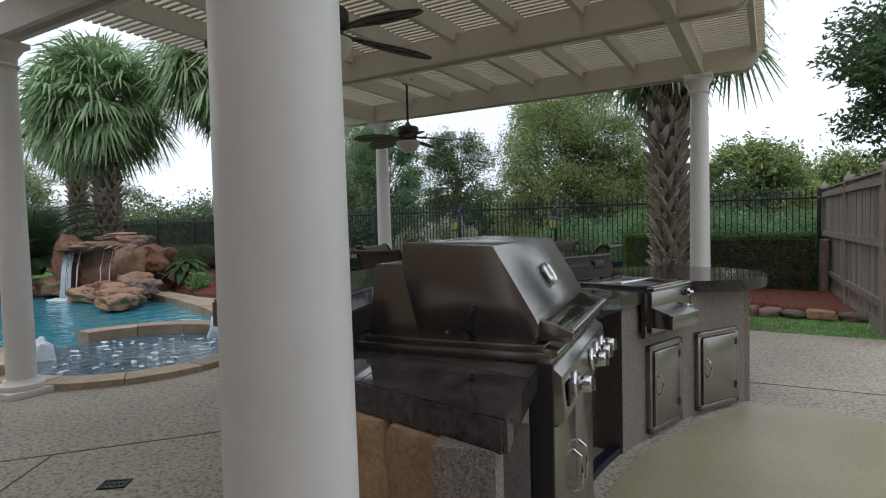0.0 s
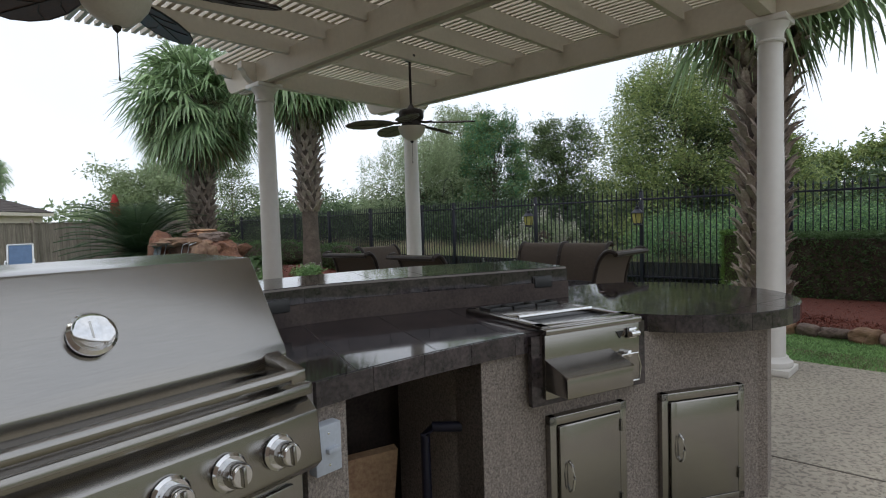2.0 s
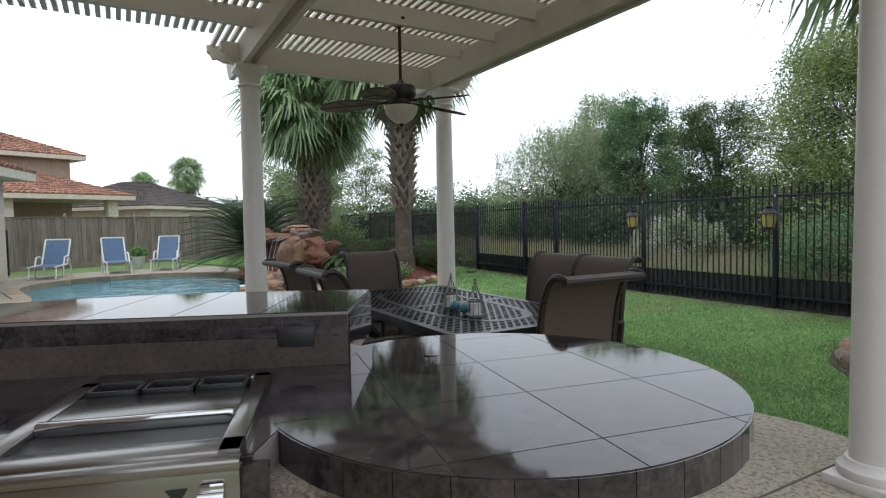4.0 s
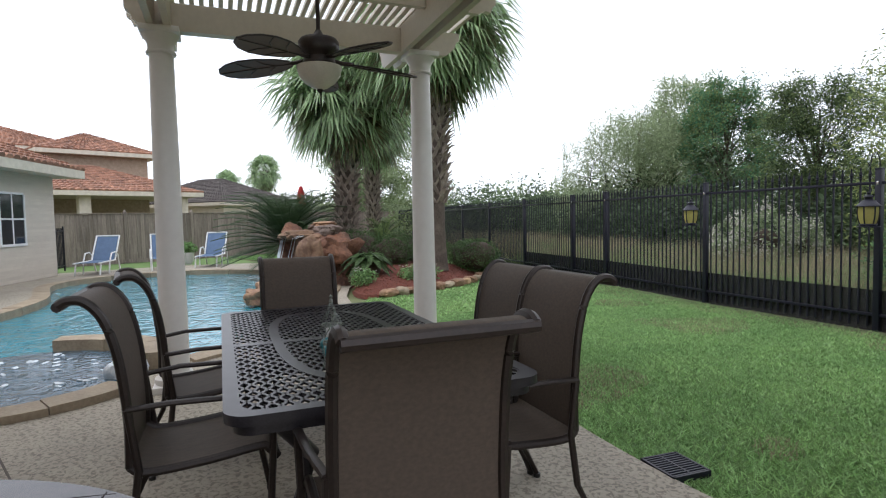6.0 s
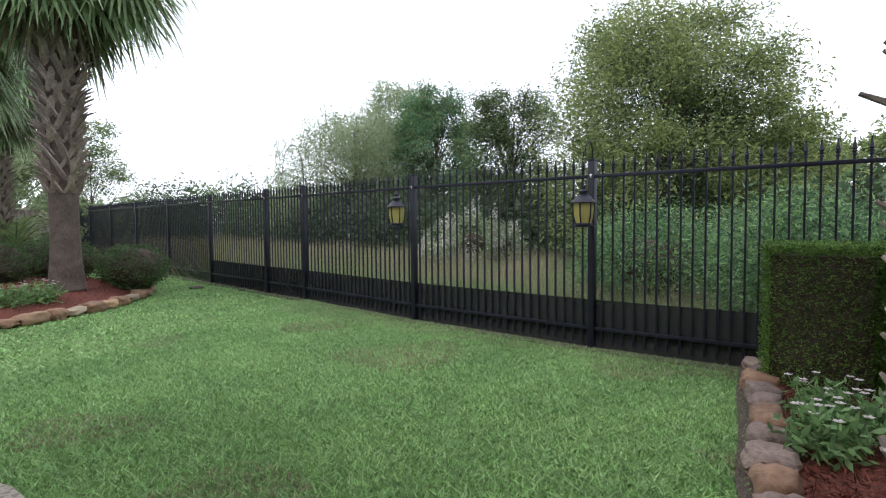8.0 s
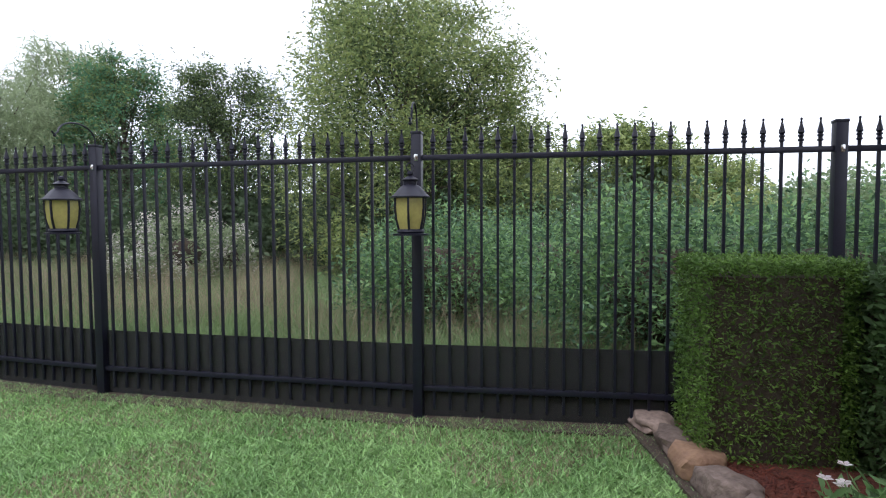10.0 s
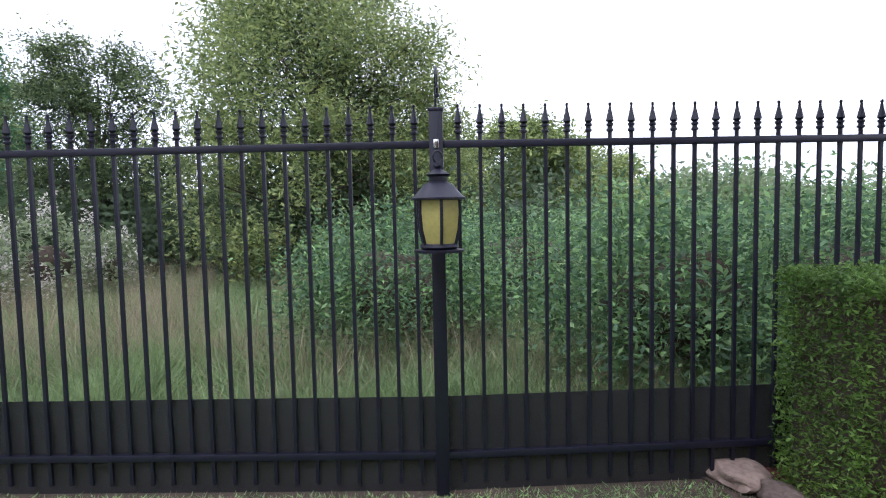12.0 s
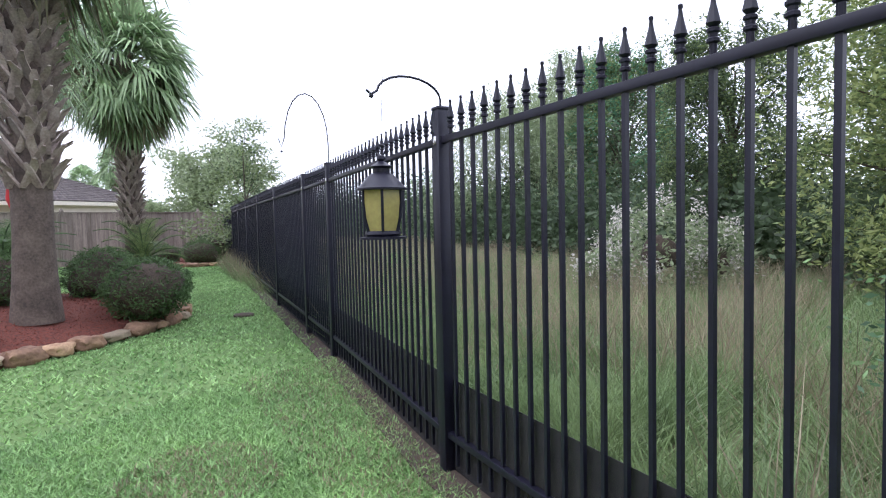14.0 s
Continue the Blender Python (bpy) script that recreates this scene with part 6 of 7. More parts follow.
def palm(x, y, z, h, r_, crown, label, fronds=60, hanging=14, bare=0.0, sprays=10, lean=(0, 0), seed=0, flare=1.0):
    """A sabal palm: criss-crossed boots, a round head of fan leaves, hanging seed sprays."""
    rs_ = random.Random(seed)
    t = thing("palm_tree", label, "palm tree", pose(x, y, z), "palms")
    rad = lambda f_: r_ * (0.80 + 0.25 * max(0, 0.12 - f_) / 0.12 + (flare - 0.80) * max(0, f_ - 0.45) / 0.55)
    fs = [k / 12 for k in range(13)]
    part("trunk", Shape().tube([(lean[0] * f_, lean[1] * f_, h * f_) for f_ in fs], [rad(f_) * 0.92 for f_ in fs], 16), M_PTRUNK, t)
    boots = Shape()
    zz, k = bare, 0
    while zz < h - 0.1:
        for j in range(8):
            a = 2 * math.pi * (j + 0.5 * (k % 2)) / 8 + rs_.uniform(-0.12, 0.12)
            f_ = zz / h
            cx, cy = lean[0] * f_, lean[1] * f_
            for sgn in (-1, 1):
                if rs_.random() < 0.06:
                    continue
                d, tn = Vector((math.cos(a), math.sin(a), 0)), Vector((-math.sin(a), math.cos(a), 0))
                p0 = Vector((cx, cy, zz)) + d * rad(f_) * 0.88 + tn * sgn * 0.015
                L_ = rs_.uniform(0.28, 0.44) * (0.8 + 0.4 * f_)
                p1 = p0 + d * (r_ * 0.16 + 0.10 * f_ * flare) + tn * sgn * L_ * 0.45 + Vector((0, 0, L_ * 0.72))
                p2 = p1 + d * rs_.uniform(0.02, 0.09 + 0.10 * f_) + tn * sgn * 0.04 + Vector((0, 0, 0.06))
                boots.tube([p0, p1, p2], [0.062, 0.050, 0.022], 5, flat=0.34)
        zz += 0.19
        k += 1
    part("boot_cover", boots, M_BOOT, t, "grey criss-crossed old leaf bases")

    def fan_leaf(sh_pts, base, dirv, size, droop, nb=34):
        d = dirv.normalized()
        side = d.cross(Vector((0, 0, 1)))
        side = side.normalized() if side.length > 0.05 else Vector((1, 0, 0))
        roll = rs_.uniform(-0.5, 0.5)
        up = side.cross(d)
        side, up = side * math.cos(roll) + up * math.sin(roll), up * math.cos(roll) - side * math.sin(roll)
        for b in range(nb):
            a = (b / (nb - 1) - 0.5) * 4.3
            v = d * math.cos(a) + side * math.sin(a) - up * (0.30 * abs(math.sin(a)) - 0.12 * rs_.uniform(-1, 1))
            L_ = size * (0.72 + 0.3 * math.cos(a * 0.6)) * rs_.uniform(0.88, 1.1)
            cr = up.cross(v).normalized() * 0.033 * size
            m_ = base + v * L_ * 0.58 + Vector((0, 0, -droop * 0.12))
            e = base + v * L_ * 0.93 + Vector((0, 0, -droop * rs_.uniform(0.5, 1.2)))
            sh_pts += [base - cr * 0.15, base + cr * 0.15, m_ + cr, m_ - cr, m_ - cr, m_ + cr, e + cr * 0.1, e - cr * 0.1]

    topp = Vector((lean[0], lean[1], h))
    green, brown, stems = [], [], Shape()
    for k in range(fronds + hanging):
        live = k < fronds
        a = k * 2.399 + rs_.uniform(-0.2, 0.2)
        el = radians(86 - 122 * (k / fronds) ** 0.9) if live else radians(rs_.uniform(-74, -38))
        d = Vector((math.cos(a) * math.cos(el), math.sin(a) * math.cos(el), math.sin(el)))
        pl = crown * rs_.uniform(0.42, 0.58) * (1 if live else 0.75)
        b0 = topp + Vector((d.x, d.y, 0)) * 0.1 + Vector((0, 0, 0.25 * math.sin(el)))
        b1 = b0 + d * pl + Vector((0, 0, -0.10 * pl))
        stems.tube([b0, b0 + d * pl * 0.5 + Vector((0, 0, 0.04)), b1], [0.022, 0.014, 0.010], 5)
        fan_leaf(green if live or k % 3 else brown, b1, Vector((d.x, d.y, d.z - 0.25)), crown * rs_.uniform(0.48, 0.60), crown * (0.22 if live else 0.16))
    part("stalk", stems, L_PALM, t)
    part("fronds", quads_mesh("fronds", np.array([tuple(p) for p in green]), 4), L_PALM, t, "grey-green fan leaves with drooping tips")
    if brown:
        part("dead_fronds", quads_mesh("dead_fronds", np.array([tuple(p) for p in brown]), 4), L_PALMD, t, "fading olive-brown hanging fan leaves")
    sp = []
    for k in range(sprays):
        a = rs_.uniform(0, 6.28)
        r0, r1 = crown * 0.25, crown * rs_.uniform(0.55, 0.85)
        drop = crown * rs_.uniform(0.35, 0.75)
        f_ = rng.uniform(0, 1, 620)
        rr, zz_ = r0 + (r1 - r0) * np.sqrt(f_), -0.05 * crown - drop * f_ ** 2
        c = np.stack([lean[0] + rr * math.cos(a), lean[1] + rr * math.sin(a), h + zz_], 1)
        sp.append(c + rng.normal(size=(620, 3)) * np.array([0.09, 0.09, 0.16]) * crown / 1.7 * (0.5 + f_[:, None]))
    if sp:
        leaves("seed_sprays", np.concatenate(sp), 0.045, L_SPRAY, t, "hanging brown seed sprays", narrow=0.5, droop=0.6)


palm(3.42, 8.95, 0.05, 4.6, 0.25, 1.6, "sabal palm with criss-crossed boots beside the hedge", 50, 12, 0.15, 18, seed=1, flare=1.35)
palm(-5.8, 13.65, 0.20, 5.5, 0.27, 1.95, "sabal palm with a bare lower trunk in the mulch bed", 60, 20, 1.5, 30, (-0.1, 0.1), seed=2, flare=1.1)
palm(-9.35, 13.95, 0.25, 4.5, 0.29, 1.95, "large sabal palm behind the waterfall", 74, 10, 0.1, 22, seed=3, flare=1.1)
palm(-13.5, 18.4, 0.0, 5.3, 0.25, 1.95, "sabal palm near the wooden fence", 66, 24, 1.2, 24, seed=4)
palm(-47.0, 33.3, 0.0, 6.2, 0.3, 1.9, "distant fan palm behind the neighbour's house", 40, 10, 3.5, 2, seed=5)
palm(-60.0, 36.0, 0.0, 5.6, 0.3, 2.1, "distant fan palm behind the neighbour's house", 34, 6, 4.5, 0, seed=6)


def sago(x, y, z, r_, n_, label, mat, rise=0.9):
    t = thing("sago_palm", label, "sago palm", pose(x, y, z))
    part("trunk", Shape().lathe([(0.2, 0.0), (0.26, 0.15), (0.2, 0.35), (0.05, 0.42)], 14), M_PTRUNK, t)
    co, st = [], Shape()
    for k in range(n_):
        a, el = k * 2.399, radians(75 - 85 * k / n_)
        dh, pts_ = Vector((math.cos(a), math.sin(a), 0)), []
        for i in range(9):
            f_ = i / 8
            pts_.append(dh * (r_ * f_ * math.cos(el * (1 - 0.5 * f_))) + Vector((0, 0, 0.38 + rise * r_ * (math.sin(el) * f_ * (1.4 - 0.6 * f_)) - 0.35 * f_ * f_)))
        st.tube(pts_, [0.014] * 5 + [0.009] * 4, 4)
        for i in range(1, 44):
            f_ = i / 44 * 8
            j = min(int(f_), 7)
            p = pts_[j].lerp(pts_[j + 1], f_ - j)
            d = (pts_[j + 1] - pts_[j]).normalized()
            side = d.cross(Vector((0, 0, 1))).normalized()
            L_ = r_ * 0.17 * math.sin(math.pi * min(1, i / 44 * 0.85 + 0.13))
            for sgn in (-1, 1):
                e = p + (side * sgn + d * 0.6 + Vector((0, 0, 0.18))) * L_
                w = d * 0.011
                co += [p - w, p + w, e + w * 0.4, e - w * 0.4]
    part("stalk", st, L_SAGO, t)
    part("fronds", quads_mesh("fronds", np.array([tuple(p) for p in co]), 4), mat, t)


sago(-10.6, 12.9, 0.35, 1.95, 90, "large dark green sago palm beside the waterfall", L_SAGO, 1.15)
sago(-6.2, 12.0, 0.15, 0.6, 26, "small dark green fern-like cycad in the mulch bed", L_HEDGED, 0.7)
sago(-13.2, 15.5, 0.0, 1.5, 34, "spiky dark yucca behind the waterfall", L_HEDGED, 1.2)
sago(-13.0, 18.4, 0.0, 1.2, 26, "spiky green yucca by the wooden fence", L_TREE, 1.5)
for x, y, r_, z in ((-5.55, 14.75, (0.52, 0.5, 0.40), 0.12), (-6.1, 15.1, (0.5, 0.5, 0.36), 0.15), (-7.3, 15.0, (0.55, 0.5, 0.40), 0.2), (-8.4, 13.6, (0.75, 0.6, 0.5), 0.2), (-9.6, 13.4, (0.5, 0.4, 0.55), 0.25), (-7.4, 13.7, (0.55, 0.5, 0.42), 0.2), (-15.4, 21.4, (0.6, 0.6, 0.42), 0), (-16.2, 22.2, (0.6, 0.6, 0.5), 0), (-16.6, 20.8, (0.6, 0.5, 0.35), 0), (-8.6, 15.6, (0.7, 0.5, 0.42), 0.1)):
    bush("rounded_shrub", x, y, r_, L_HEDGED, "clipped rounded dark green shrub in the mulch bed", 5200, 0.05, z, seed=x)


def flowers(x, y, z, r_, h, n_, label):
    t = thing("flower_plant", label, "flowers", pose(x, y, z), "white periwinkles")
    leaves("foliage", cloud(int(700 * r_ / 0.3), (0, 0, h * 0.5), (r_, r_, h * 0.5), 0.1), 0.075, L_VINE, t, narrow=0.7)
    stems = Shape()
    co = []
    for k in range(n_):
        a, q_ = rng.uniform(0, 6.28), r_ * math.sqrt(rng.random()) * 0.95
        p = Vector((q_ * math.cos(a), q_ * math.sin(a), h * rng.uniform(0.85, 1.1)))
        stems.tube([(p.x * 0.4, p.y * 0.4, 0), tuple(p)], 0.0025, 4)
        for j in range(5):
            b = 2 * math.pi * j / 5 + a
            for_ = Vector((math.cos(b), math.sin(b), 0.15))
            sd = Vector((-math.sin(b), math.cos(b), 0)) * 0.011
            co += [p, p + for_ * 0.018 + sd, p + for_ * 0.029, p + for_ * 0.018 - sd]
    part("stem", stems, L_VINE, t)["kind"] = "stuff"
    part("petals", quads_mesh("petals", np.array([tuple(p) for p in co]), 4), L_WHITE, t, "white and pale pink five-petalled flowers")["kind"] = "stuff"


for x, y in ((3.42, 10.45), (3.25, 9.95), (3.62, 10.15)):
    flowers(x, y, 0.02, 0.22, 0.26, 12, "low periwinkle plant with white and pink flowers")
for x, y in ((-5.35, 12.4), (-5.3, 12.8), (-5.6, 11.4)):
    flowers(x, y, 0.05, 0.28, 0.38, 16, "bushy plant with white flowers in the mulch bed")

# ---- mulch beds and edging stones ----
def bed(name, loop, rise, label, chips):
    t = Shape()
    c = (sum(p[0] for p in loop) / len(loop), sum(p[1] for p in loop) / len(loop))
    n_ = len(loop)
    rings_ = [(1.0, -0.05), (0.985, 0.02), (0.85, rise * 0.45), (0.6, rise * 0.85), (0.3, rise), (0.02, rise)]
    vs = [(c[0] + (x - c[0]) * f_, c[1] + (y - c[1]) * f_, z) for f_, z in rings_ for x, y in loop]
    fs = [(k * n_ + i, k * n_ + (i + 1) % n_, (k + 1) * n_ + (i + 1) % n_, (k + 1) * n_ + i) for k in range(len(rings_) - 1) for i in range(n_)]
    solo(name, t.add(vs, fs), M_MULCH, label, "mulch bed", kind="structure")
    pts_ = []
    while len(pts_) < chips:
        i, f_ = rng.integers(n_), math.sqrt(rng.random()) * 0.97
        a, b = Vector(loop[i]), Vector(loop[(i + 1) % n_])
        p = Vector(c).lerp(a.lerp(b, rng.random()), f_)
        z = np.interp(1 - f_, [0, 0.015, 0.15, 0.4, 0.7, 1], [0.0, 0.02, rise * 0.45, rise * 0.85, rise, rise])
        pts_.append((p.x, p.y, z + 0.005))
    tagged(leaves("mulch_chips", pts_, 0.045, M_CHIP, label="loose red shredded mulch chips", narrow=0.35), category="mulch", kind="stuff")


bed("mulch_bed_palms", BED_P, 0.28, "red mulch bed under the palms", 9000)
bed("mulch_bed_hedge", BED_R, 0.06, "red mulch bed before the hedge", 12000)
bed("mulch_bed_corner", BED_F, 0.08, "red mulch bed at the fence corner", 1500)
solo("bed_trench", Shape().prism([(p[0] - 0.16, p[1] - 0.02) for p in BED_R[:28]] + [(p[0] + 0.05, p[1]) for p in BED_R[:28][::-1]], -0.05, -0.012), M_SOIL_SHADE, "bare soil trench beside the edging stones", "soil", kind="structure")
tr = Shape()
for i in range(len(FENCE) - 1):
    a, b = Vector(FENCE[i]), Vector(FENCE[i + 1])
    nn = Vector((-(b - a).y, (b - a).x)).normalized()
    tr.prism([tuple(a + nn * 0.16), tuple(b + nn * 0.16), tuple(b - nn * 0.10), tuple(a - nn * 0.10)], -0.05, -0.022)
solo("fence_soil", tr, M_SOIL_SHADE, "bare soil strip under the iron fence", "soil", kind="structure", smooth=0)


def edging(loop, l0, l1, mats, size, label, group):
    acc, l, k = walkline(loop), l0, 0
    while l < min(l1, acc[-1]):
        w = size * rng.uniform(0.75, 1.35)
        p, d = along(loop, l + w / 2)
        stone("edging_stone", p.x, p.y, 0.03, (w / 2 * 0.96, size * 0.36 * rng.uniform(0.8, 1.2), 0.062 * rng.uniform(0.8, 1.4)), k + l0 + 7, mats[k % len(mats)], label, math.degrees(math.atan2(d.y, d.x)) + rng.uniform(-12, 12), rng.uniform(-6, 6), group, 0.3, 0.5)
        l += w
        k += 1


edging(BED_R, 0.0, 8.2, [M_ROCKGREY, M_ROCKGREY, M_ROCKTAN], 0.28, "rough brown edging stone along the mulch bed", "hedge bed stones")
edging(BED_P + BED_P[:1], 0.3, 7.6, [M_ROCKTAN, M_COPING, M_ROCKTAN, M_SAND], 0.32, "tan edging stone along the mulch bed", "palm bed stones")
edging([BED_F[0], BED_F[1], BED_F[2]], 0.0, 4.5, [M_ROCKTAN], 0.32, "tan edging stone along the mulch bed", "corner bed stones")

# ---- wooden fences ----
def wood_fence(a, b, h, name, face=1):
    a, b = Vector(a), Vector(b)
    L = (b - a).length
    d = (b - a) / L
    t = thing(name, "weathered grey wooden privacy fence with vertical planks", "fence", Matrix.Translation((a.x, a.y, 0)) @ Matrix.Rotation(math.atan2(d.y, d.x), 4, "Z"), kind="structure")
    meshes = [Shape().box(0.002, 0.136, -0.01, 0.01, 0.05, h + dz).mesh("plank", 0) for dz in (0, -0.008, 0.006)]
    for k in range(int(L / 0.14)):
        part("plank", meshes[k % 3], M_WOODF, t, m=Matrix.Translation((k * 0.14, rng.uniform(-0.004, 0.004), 0)))
    part("cap_board", Shape().box(0, L, -0.05, 0.05, h, h + 0.03, c=0.004), M_WOODF, t)
    for z in (0.28, 0.95, h - 0.14):
        part("fence_rail", Shape().box(0, L, face * 0.012 if face > 0 else -0.05, 0.05 if face > 0 else face * 0.012, z, z + 0.09), M_WOODF, t)
    part("kick_board", Shape().box(0, L, -0.02, 0.02, -0.05, 0.12), M_WOODF, t)
    k = 0.0
    while k <= L:
        part("fence_post", Shape().box(k - 0.05, k + 0.05, -0.06, 0.06, 0, h + 0.06).add([(k - 0.05, -0.06, h + 0.06), (k + 0.05, -0.06, h + 0.06), (k + 0.05, 0.06, h + 0.06), (k - 0.05, 0.06, h + 0.06), (k, 0, h + 0.18)], [(0, 1, 4), (1, 2, 4), (2, 3, 4), (3, 0, 4)]), M_WOODF, t)
        k += 2.4


wood_fence((-19.5, 7.0), (-19.5, 25.0), 1.75, "wooden_fence")
wood_fence((6.72, 10.6), (4.6, 5.6), 1.78, "wooden_fence", -1)

# ---- house and neighbours ----
def tile_roof(name, base, rise, eave, mat, parent, over=0.5):
    """A hipped roof with rolled tile courses over a rectangle (x0, x1, y0, y1)."""
    x0, x1, y0, y1 = base
    x0, x1, y0, y1 = x0 - over, x1 + over, y0 - over, y1 + over
    half = min(x1 - x0, y1 - y0) / 2
    cx, cy = (x0 + x1) / 2, (y0 + y1) / 2
    lx, ly = max((x1 - x0) / 2 - half, 0.01), max((y1 - y0) / 2 - half, 0.01)
    top_ = [(cx - lx, cy - ly), (cx + lx, cy - ly), (cx + lx, cy + ly), (cx - lx, cy + ly)]
    bot_ = [(x0, y0), (x1, y0), (x1, y1), (x0, y1)]
    sh = Shape()
    for i in range(4):
        a, b = Vector((*bot_[i], eave)), Vector((*bot_[(i + 1) % 4], eave))
        c, d = Vector((*top_[(i + 1) % 4], eave + rise)), Vector((*top_[i], eave + rise))
        wid = (b - a).length
        nu, nv = max(4, int(wid / 0.28)), max(3, int((d - a).length / 0.40))
        nrm = (b - a).cross(d - a).normalized()
        for v in range(nv):
            for u in range(nu):
                def P(uu, vv, hh):
                    return a.lerp(b, uu).lerp(d.lerp(c, uu), vv) + nrm * hh
                u0, u1, v0, v1 = u / nu, (u + 1) / nu, v / nv, (v + 1) / nv
                um = (u0 + u1) / 2
                q0, q1 = um - (u1 - u0) * 0.25, um + (u1 - u0) * 0.25
                sh.add([P(u0, v0, 0.03), P(q0, v0, 0.10), P(q1, v0, 0.10), P(u1, v0, 0.03), P(u0, v1, 0.0), P(q0, v1, 0.06), P(q1, v1, 0.06), P(u1, v1, 0.0), P(u0, v0, -0.02), P(u1, v0, -0.02)],
                       [(0, 1, 5, 4), (1, 2, 6, 5), (2, 3, 7, 6), (8, 1, 0), (8, 9, 2, 1), (9, 3, 2)])
    part(name, sh, mat, parent, smooth=0)
    part("fascia", ringslab(bot_, [(x0 + 0.05, y0 + 0.05), (x1 - 0.05, y0 + 0.05), (x1 - 0.05, y1 - 0.05), (x0 + 0.05, y1 - 0.05)], eave - 0.22, eave + 0.01), M_TRIM, parent)
    part("soffit", Shape().box(x0 + 0.05, x1 - 0.05, y0 + 0.05, y1 - 0.05, eave - 0.2, eave - 0.17), M_TRIM, parent)


def window(parent, x, z, w, h, y, mat=M_TRIM, rail=True):
    fr = part("window", Shape().box(x - 0.05, x + w + 0.05, y - 0.03, y + 0.05, z - 0.06, z, c=0.004).box(x - 0.05, x, y - 0.02, y + 0.05, z, z + h).box(x + w, x + w + 0.05, y - 0.02, y + 0.05, z, z + h).box(x, x + w, y - 0.02, y + 0.05, z + h, z + h + 0.05), mat, parent)
    if rail:
        part("glazing_bar", Shape().box(x, x + w, y - 0.015, y + 0.03, z + h * 0.5 - 0.02, z + h * 0.5 + 0.02).box(x + w / 2 - 0.02, x + w / 2 + 0.02, y - 0.012, y + 0.03, z, z + h), mat, fr)
    part("pane", Shape().box(x, x + w, y + 0.0, y + 0.01, z, z + h), M_PANE, fr)


HA = math.degrees(math.atan2(3.9 - 8.55, -9.9 + 15.7))
own = thing("house_wing", "white painted brick house wing with a red clay tile roof", "house", pose(-15.7, 8.55, 0, 0, 0, HA))
part("wall", Shape().box(0, 11, -0.0, 0.25, 0, 2.72).box(0, 0.25, -5.5, 0, 0, 2.72).box(0, 11, -5.5, -5.25, 0, 2.72), M_BRICKW, own)
for k in range(34):
    part("brick_course", Shape().box(-0.006, 11, 0.25, 0.256, 0.01 + k * 0.08, 0.01 + k * 0.08 + 0.07), M_BRICKW, own, smooth=0)
WF = Matrix.Rotation(math.pi, 4, "Z")
wn_ = thing("house_window", "white framed window in the brick wall", "window", pose(-15.7, 8.55, 0, 0, 0, HA) @ Matrix.Translation((2.4, 0.262, 0)) @ WF, kind="structure")
window(wn_, 0, 0.95, 0.95, 1.2, 0.0, M_WHITE)
tile_roof("roof", (0, 11, -5.5, 0.25), 1.5, 2.9, M_ROOF, own, 0.58)
solo("iron_gate", Shape().box(0, 0.04, -0.02, 0.02, 0, 1.35).box(0.86, 0.9, -0.02, 0.02, 0, 1.35).box(0, 0.9, -0.015, 0.015, 0.15, 0.18).box(0, 0.9, -0.015, 0.015, 1.2, 1.23).box(0.1, 0.12, -0.01, 0.01, 0.1, 1.3).box(0.21, 0.23, -0.01, 0.01, 0.1, 1.3).box(0.32, 0.34, -0.01, 0.01, 0.1, 1.3).box(0.43, 0.45, -0.01, 0.01, 0.1, 1.3).box(0.54, 0.56, -0.01, 0.01, 0.1, 1.3).box(0.65, 0.67, -0.01, 0.01, 0.1, 1.3).box(0.76, 0.78, -0.01, 0.01, 0.1, 1.3), M_IRON, "black iron side gate between house and fence", "gate", m=pose(-16.5, 8.9, 0, 0, 0, 150))

nb = thing("neighbour_house", "two-storey tan stucco house with red clay tile roofs", "house", pose(-38, 9.4, 0, 0, 0, 0))
part("wall", Shape().box(-6, 3.0, -11, 5, 0, 5.6), M_STUCCOH, nb)
part("wall", Shape().box(0, 5.5, 3.0, 8.0, 0, 5.3), M_BRICKH, nb, "tan brick wing")
tile_roof("roof", (-6, 3.0, -11, 5), 2.0, 5.7, M_ROOF, nb, 0.8)
tile_roof("roof", (0, 5.5, 3.0, 8.0), 1.3, 5.4, M_ROOF, nb, 0.6)
nbm = thing("neighbour_windows", "pale framed windows of the neighbouring house", "window", pose(-34.95, 9.4, 0, 0, 0, 90), kind="structure")
for x in (-8, -3.2, -2.2, -1.2, 1.2):
    window(nbm, x, 4.2, 0.75, 0.85, -0.02, M_TRIM, False)
pc = thing("neighbour_patio_cover", "covered patio with a red clay tile roof beyond the fence", "patio cover", pose(-30, 12.6, 0, 0, 0, 0))
part("wall", Shape().box(-4.6, -4.4, -6, 5, 0, 3.0), M_BRICKH, pc)
for y in (-5.5, 0.0, 4.6):
    part("pillar", Shape().box(1.6, 2.1, y, y + 0.5, 0, 2.95, c=0.02), M_TRIM, pc)
tile_roof("roof", (-5, 2.2, -6, 5.2), 1.5, 3.0, M_ROOF, pc, 0.5)
sl = thing("slate_roof_house", "distant low house with a brown-grey tile roof", "house", pose(-41, 25.2, 0, 0, 0, 20))
part("wall", Shape().box(-5, 5, -4, 4, 0, 2.7), M_BRICKW, sl)
tile_roof("roof", (-5, 5, -4, 4), 2.0, 2.8, M_ROOFG, sl)
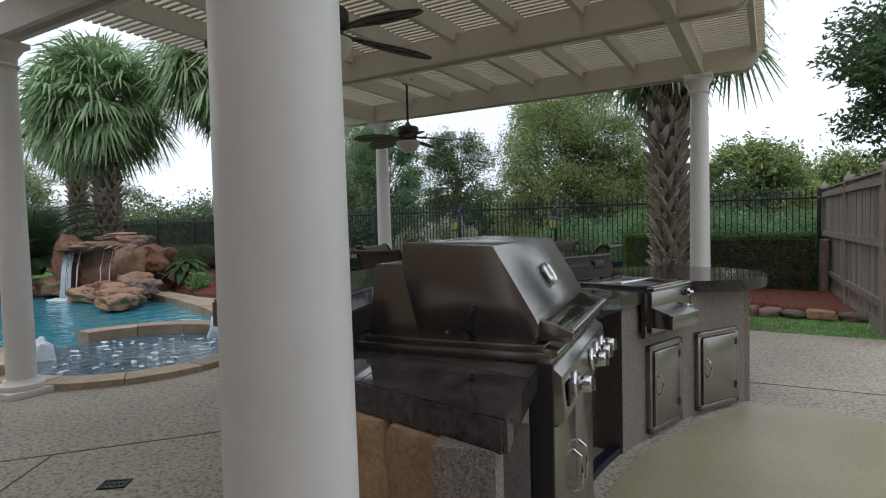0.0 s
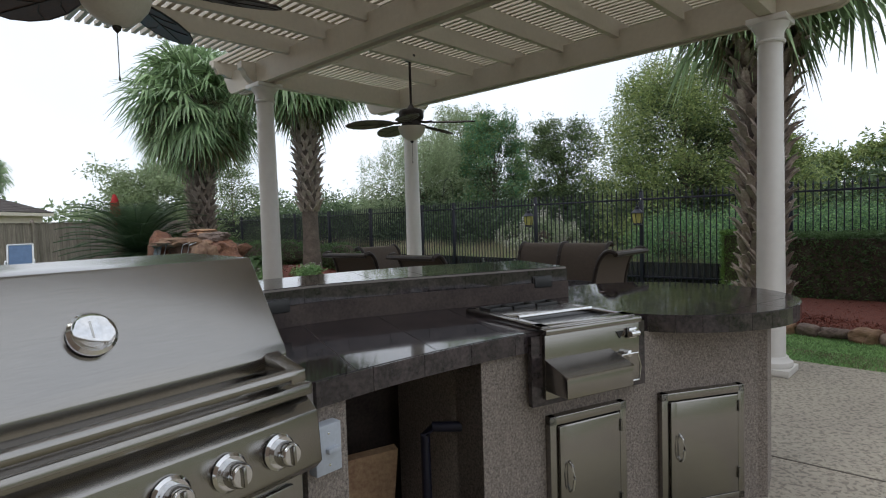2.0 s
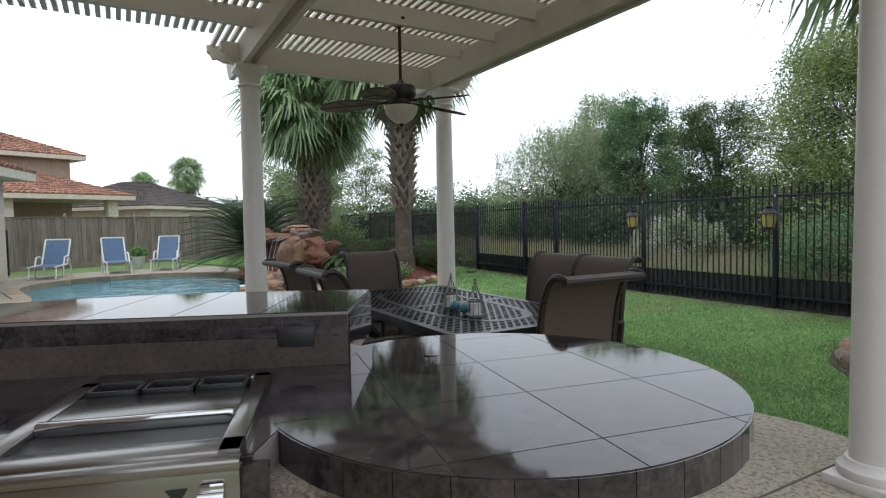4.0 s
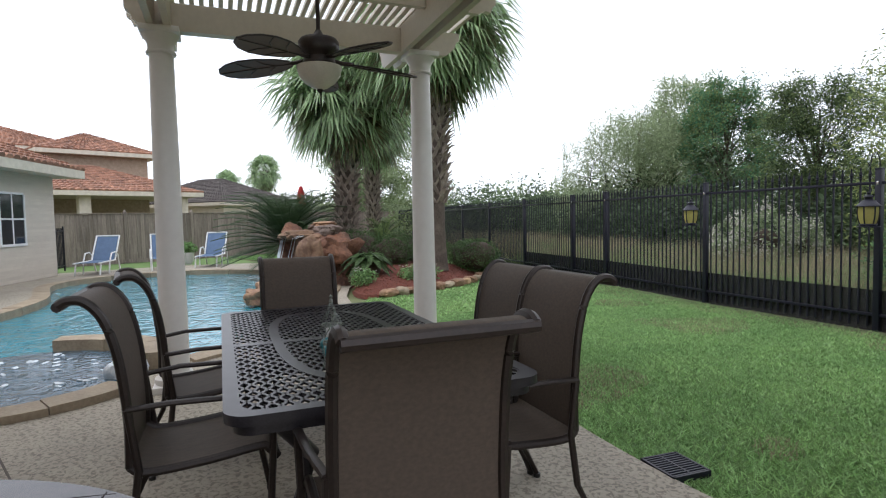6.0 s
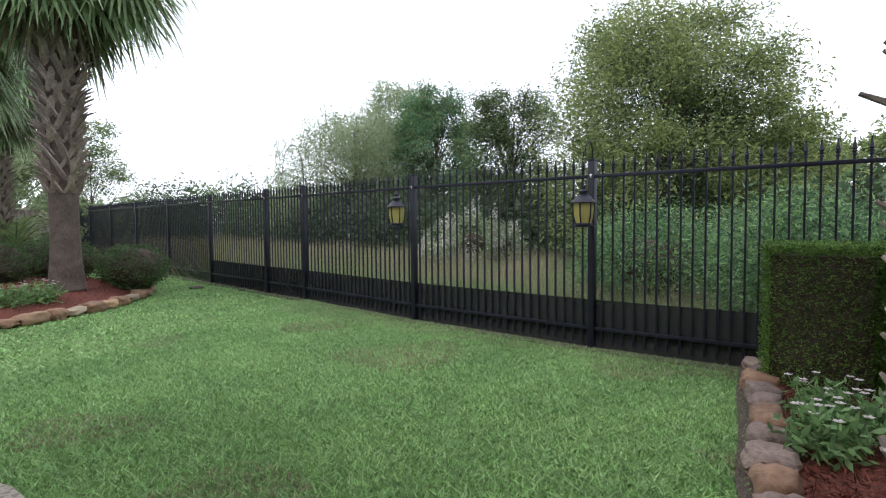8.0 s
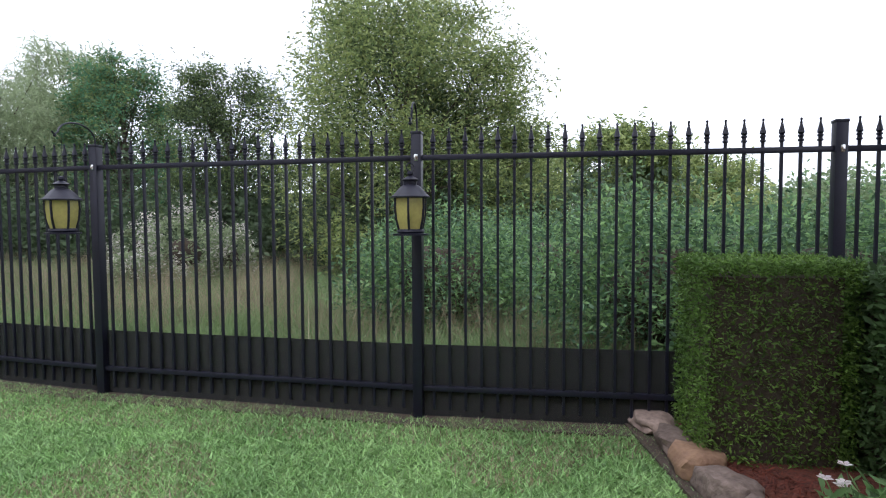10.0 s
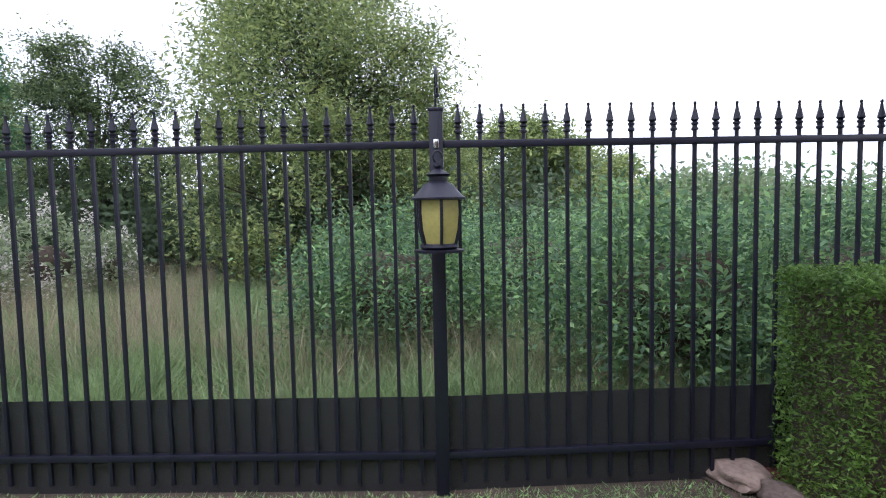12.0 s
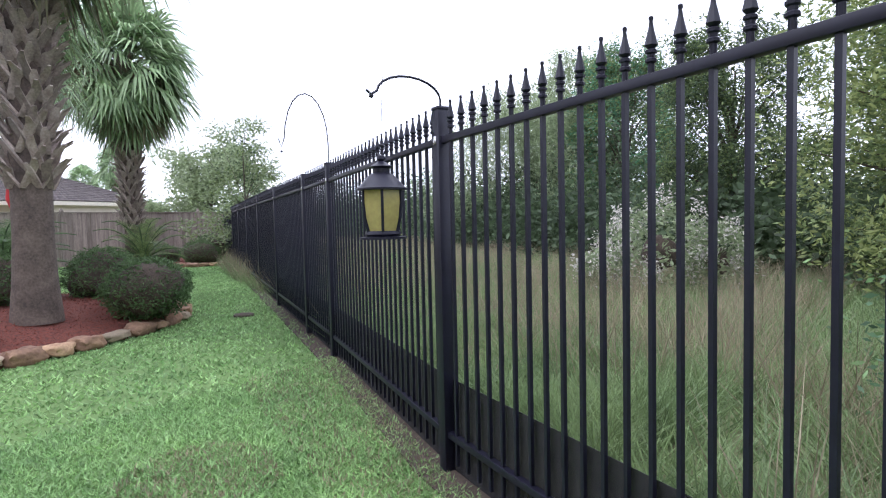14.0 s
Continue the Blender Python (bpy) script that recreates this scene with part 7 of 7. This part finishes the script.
# unseen plain wall added behind the patio, so steel and tile reflect something dark
bw = Matrix.Translation(at(-9, 9.2)) @ Matrix.Rotation(math.atan2(E1.y, E1.x), 4, "Z")
solo("wall_house", Shape().box(0, 19, -0.2, 0.0, 0, 5.6), M_BRICKD, "unseen plain brown wall added behind the patio to darken reflections", "wall", kind="structure", m=bw)


# ---- loungers and pots ----
def lounger(x, y, a):
    t = thing("sun_lounger", "white framed sun lounger with blue sling and raised back", "sun lounger", pose(x, y, 0, 0, 0, a), "pool loungers")
    part("seat_sling", ribbon([(1.25, 0.34), (0.7, 0.33), (0.05, 0.35)], 0.56), M_BLUE, t)
    part("back_sling", ribbon([(0.05, 0.35), (-0.2, 0.7), (-0.42, 1.02)], 0.56), M_BLUE, t)
    for sy in (-1, 1):
        y_ = sy * 0.31
        part("side_rail", Shape().tube([(1.3, y_, 0.33), (0.05, y_, 0.34), (-0.44, y_, 1.04)], 0.022, 8), M_WHITE, t)
        part("arm", Shape().tube([(0.62, y_ + sy * 0.02, 0.0), (0.55, y_ + sy * 0.03, 0.35), (0.4, y_ + sy * 0.03, 0.56), (0.1, y_ + sy * 0.03, 0.58), (-0.1, y_ + sy * 0.03, 0.48), (-0.3, y_ + sy * 0.02, 0.0)], 0.022, 8), M_WHITE, t)
        part("leg", Shape().tube([(1.15, y_, 0.33), (1.25, y_, 0.0)], 0.022, 8), M_WHITE, t)
    part("head_bar", Shape().tube([(-0.44, -0.31, 1.04), (-0.44, 0.31, 1.04)], 0.022, 8), M_WHITE, t)


lounger(-15.7, 9.95, -35)
lounger(-15.7, 11.6, -20)
lounger(-15.3, 13.1, -38)
pot = thing("planter", "white planter pot with a small green plant", "planter", pose(-16.2, 12.6, 0))
part("pot", Shape().lathe([(0.1, 0), (0.16, 0.1), (0.2, 0.36), (0.23, 0.40), (0.2, 0.40), (0.18, 0.34)], 20), M_WHITE, pot)
leaves("foliage", cloud(500, (0, 0, 0.55), (0.28, 0.28, 0.2), 0.1), 0.1, L_VINE, pot)
solo("folded_umbrella", Shape().lathe([(0.02, 0.0), (0.02, 1.75), (0.10, 1.78), (0.17, 2.0), (0.13, 2.4), (0.06, 2.62), (0.0, 2.66)], 10), M_RED, "folded red patio umbrella behind the sago palm", "umbrella", m=pose(-15.2, 16.4, 0))
solo("drain_standpipe", Shape().lathe([(0.09, 0), (0.085, 0.9), (0.0, 0.9)], 14), M_ROCKGREY, "grey utility standpipe beside the wooden fence", "standpipe", m=pose(6.3, 9.9, 0, 3, 0, 0))
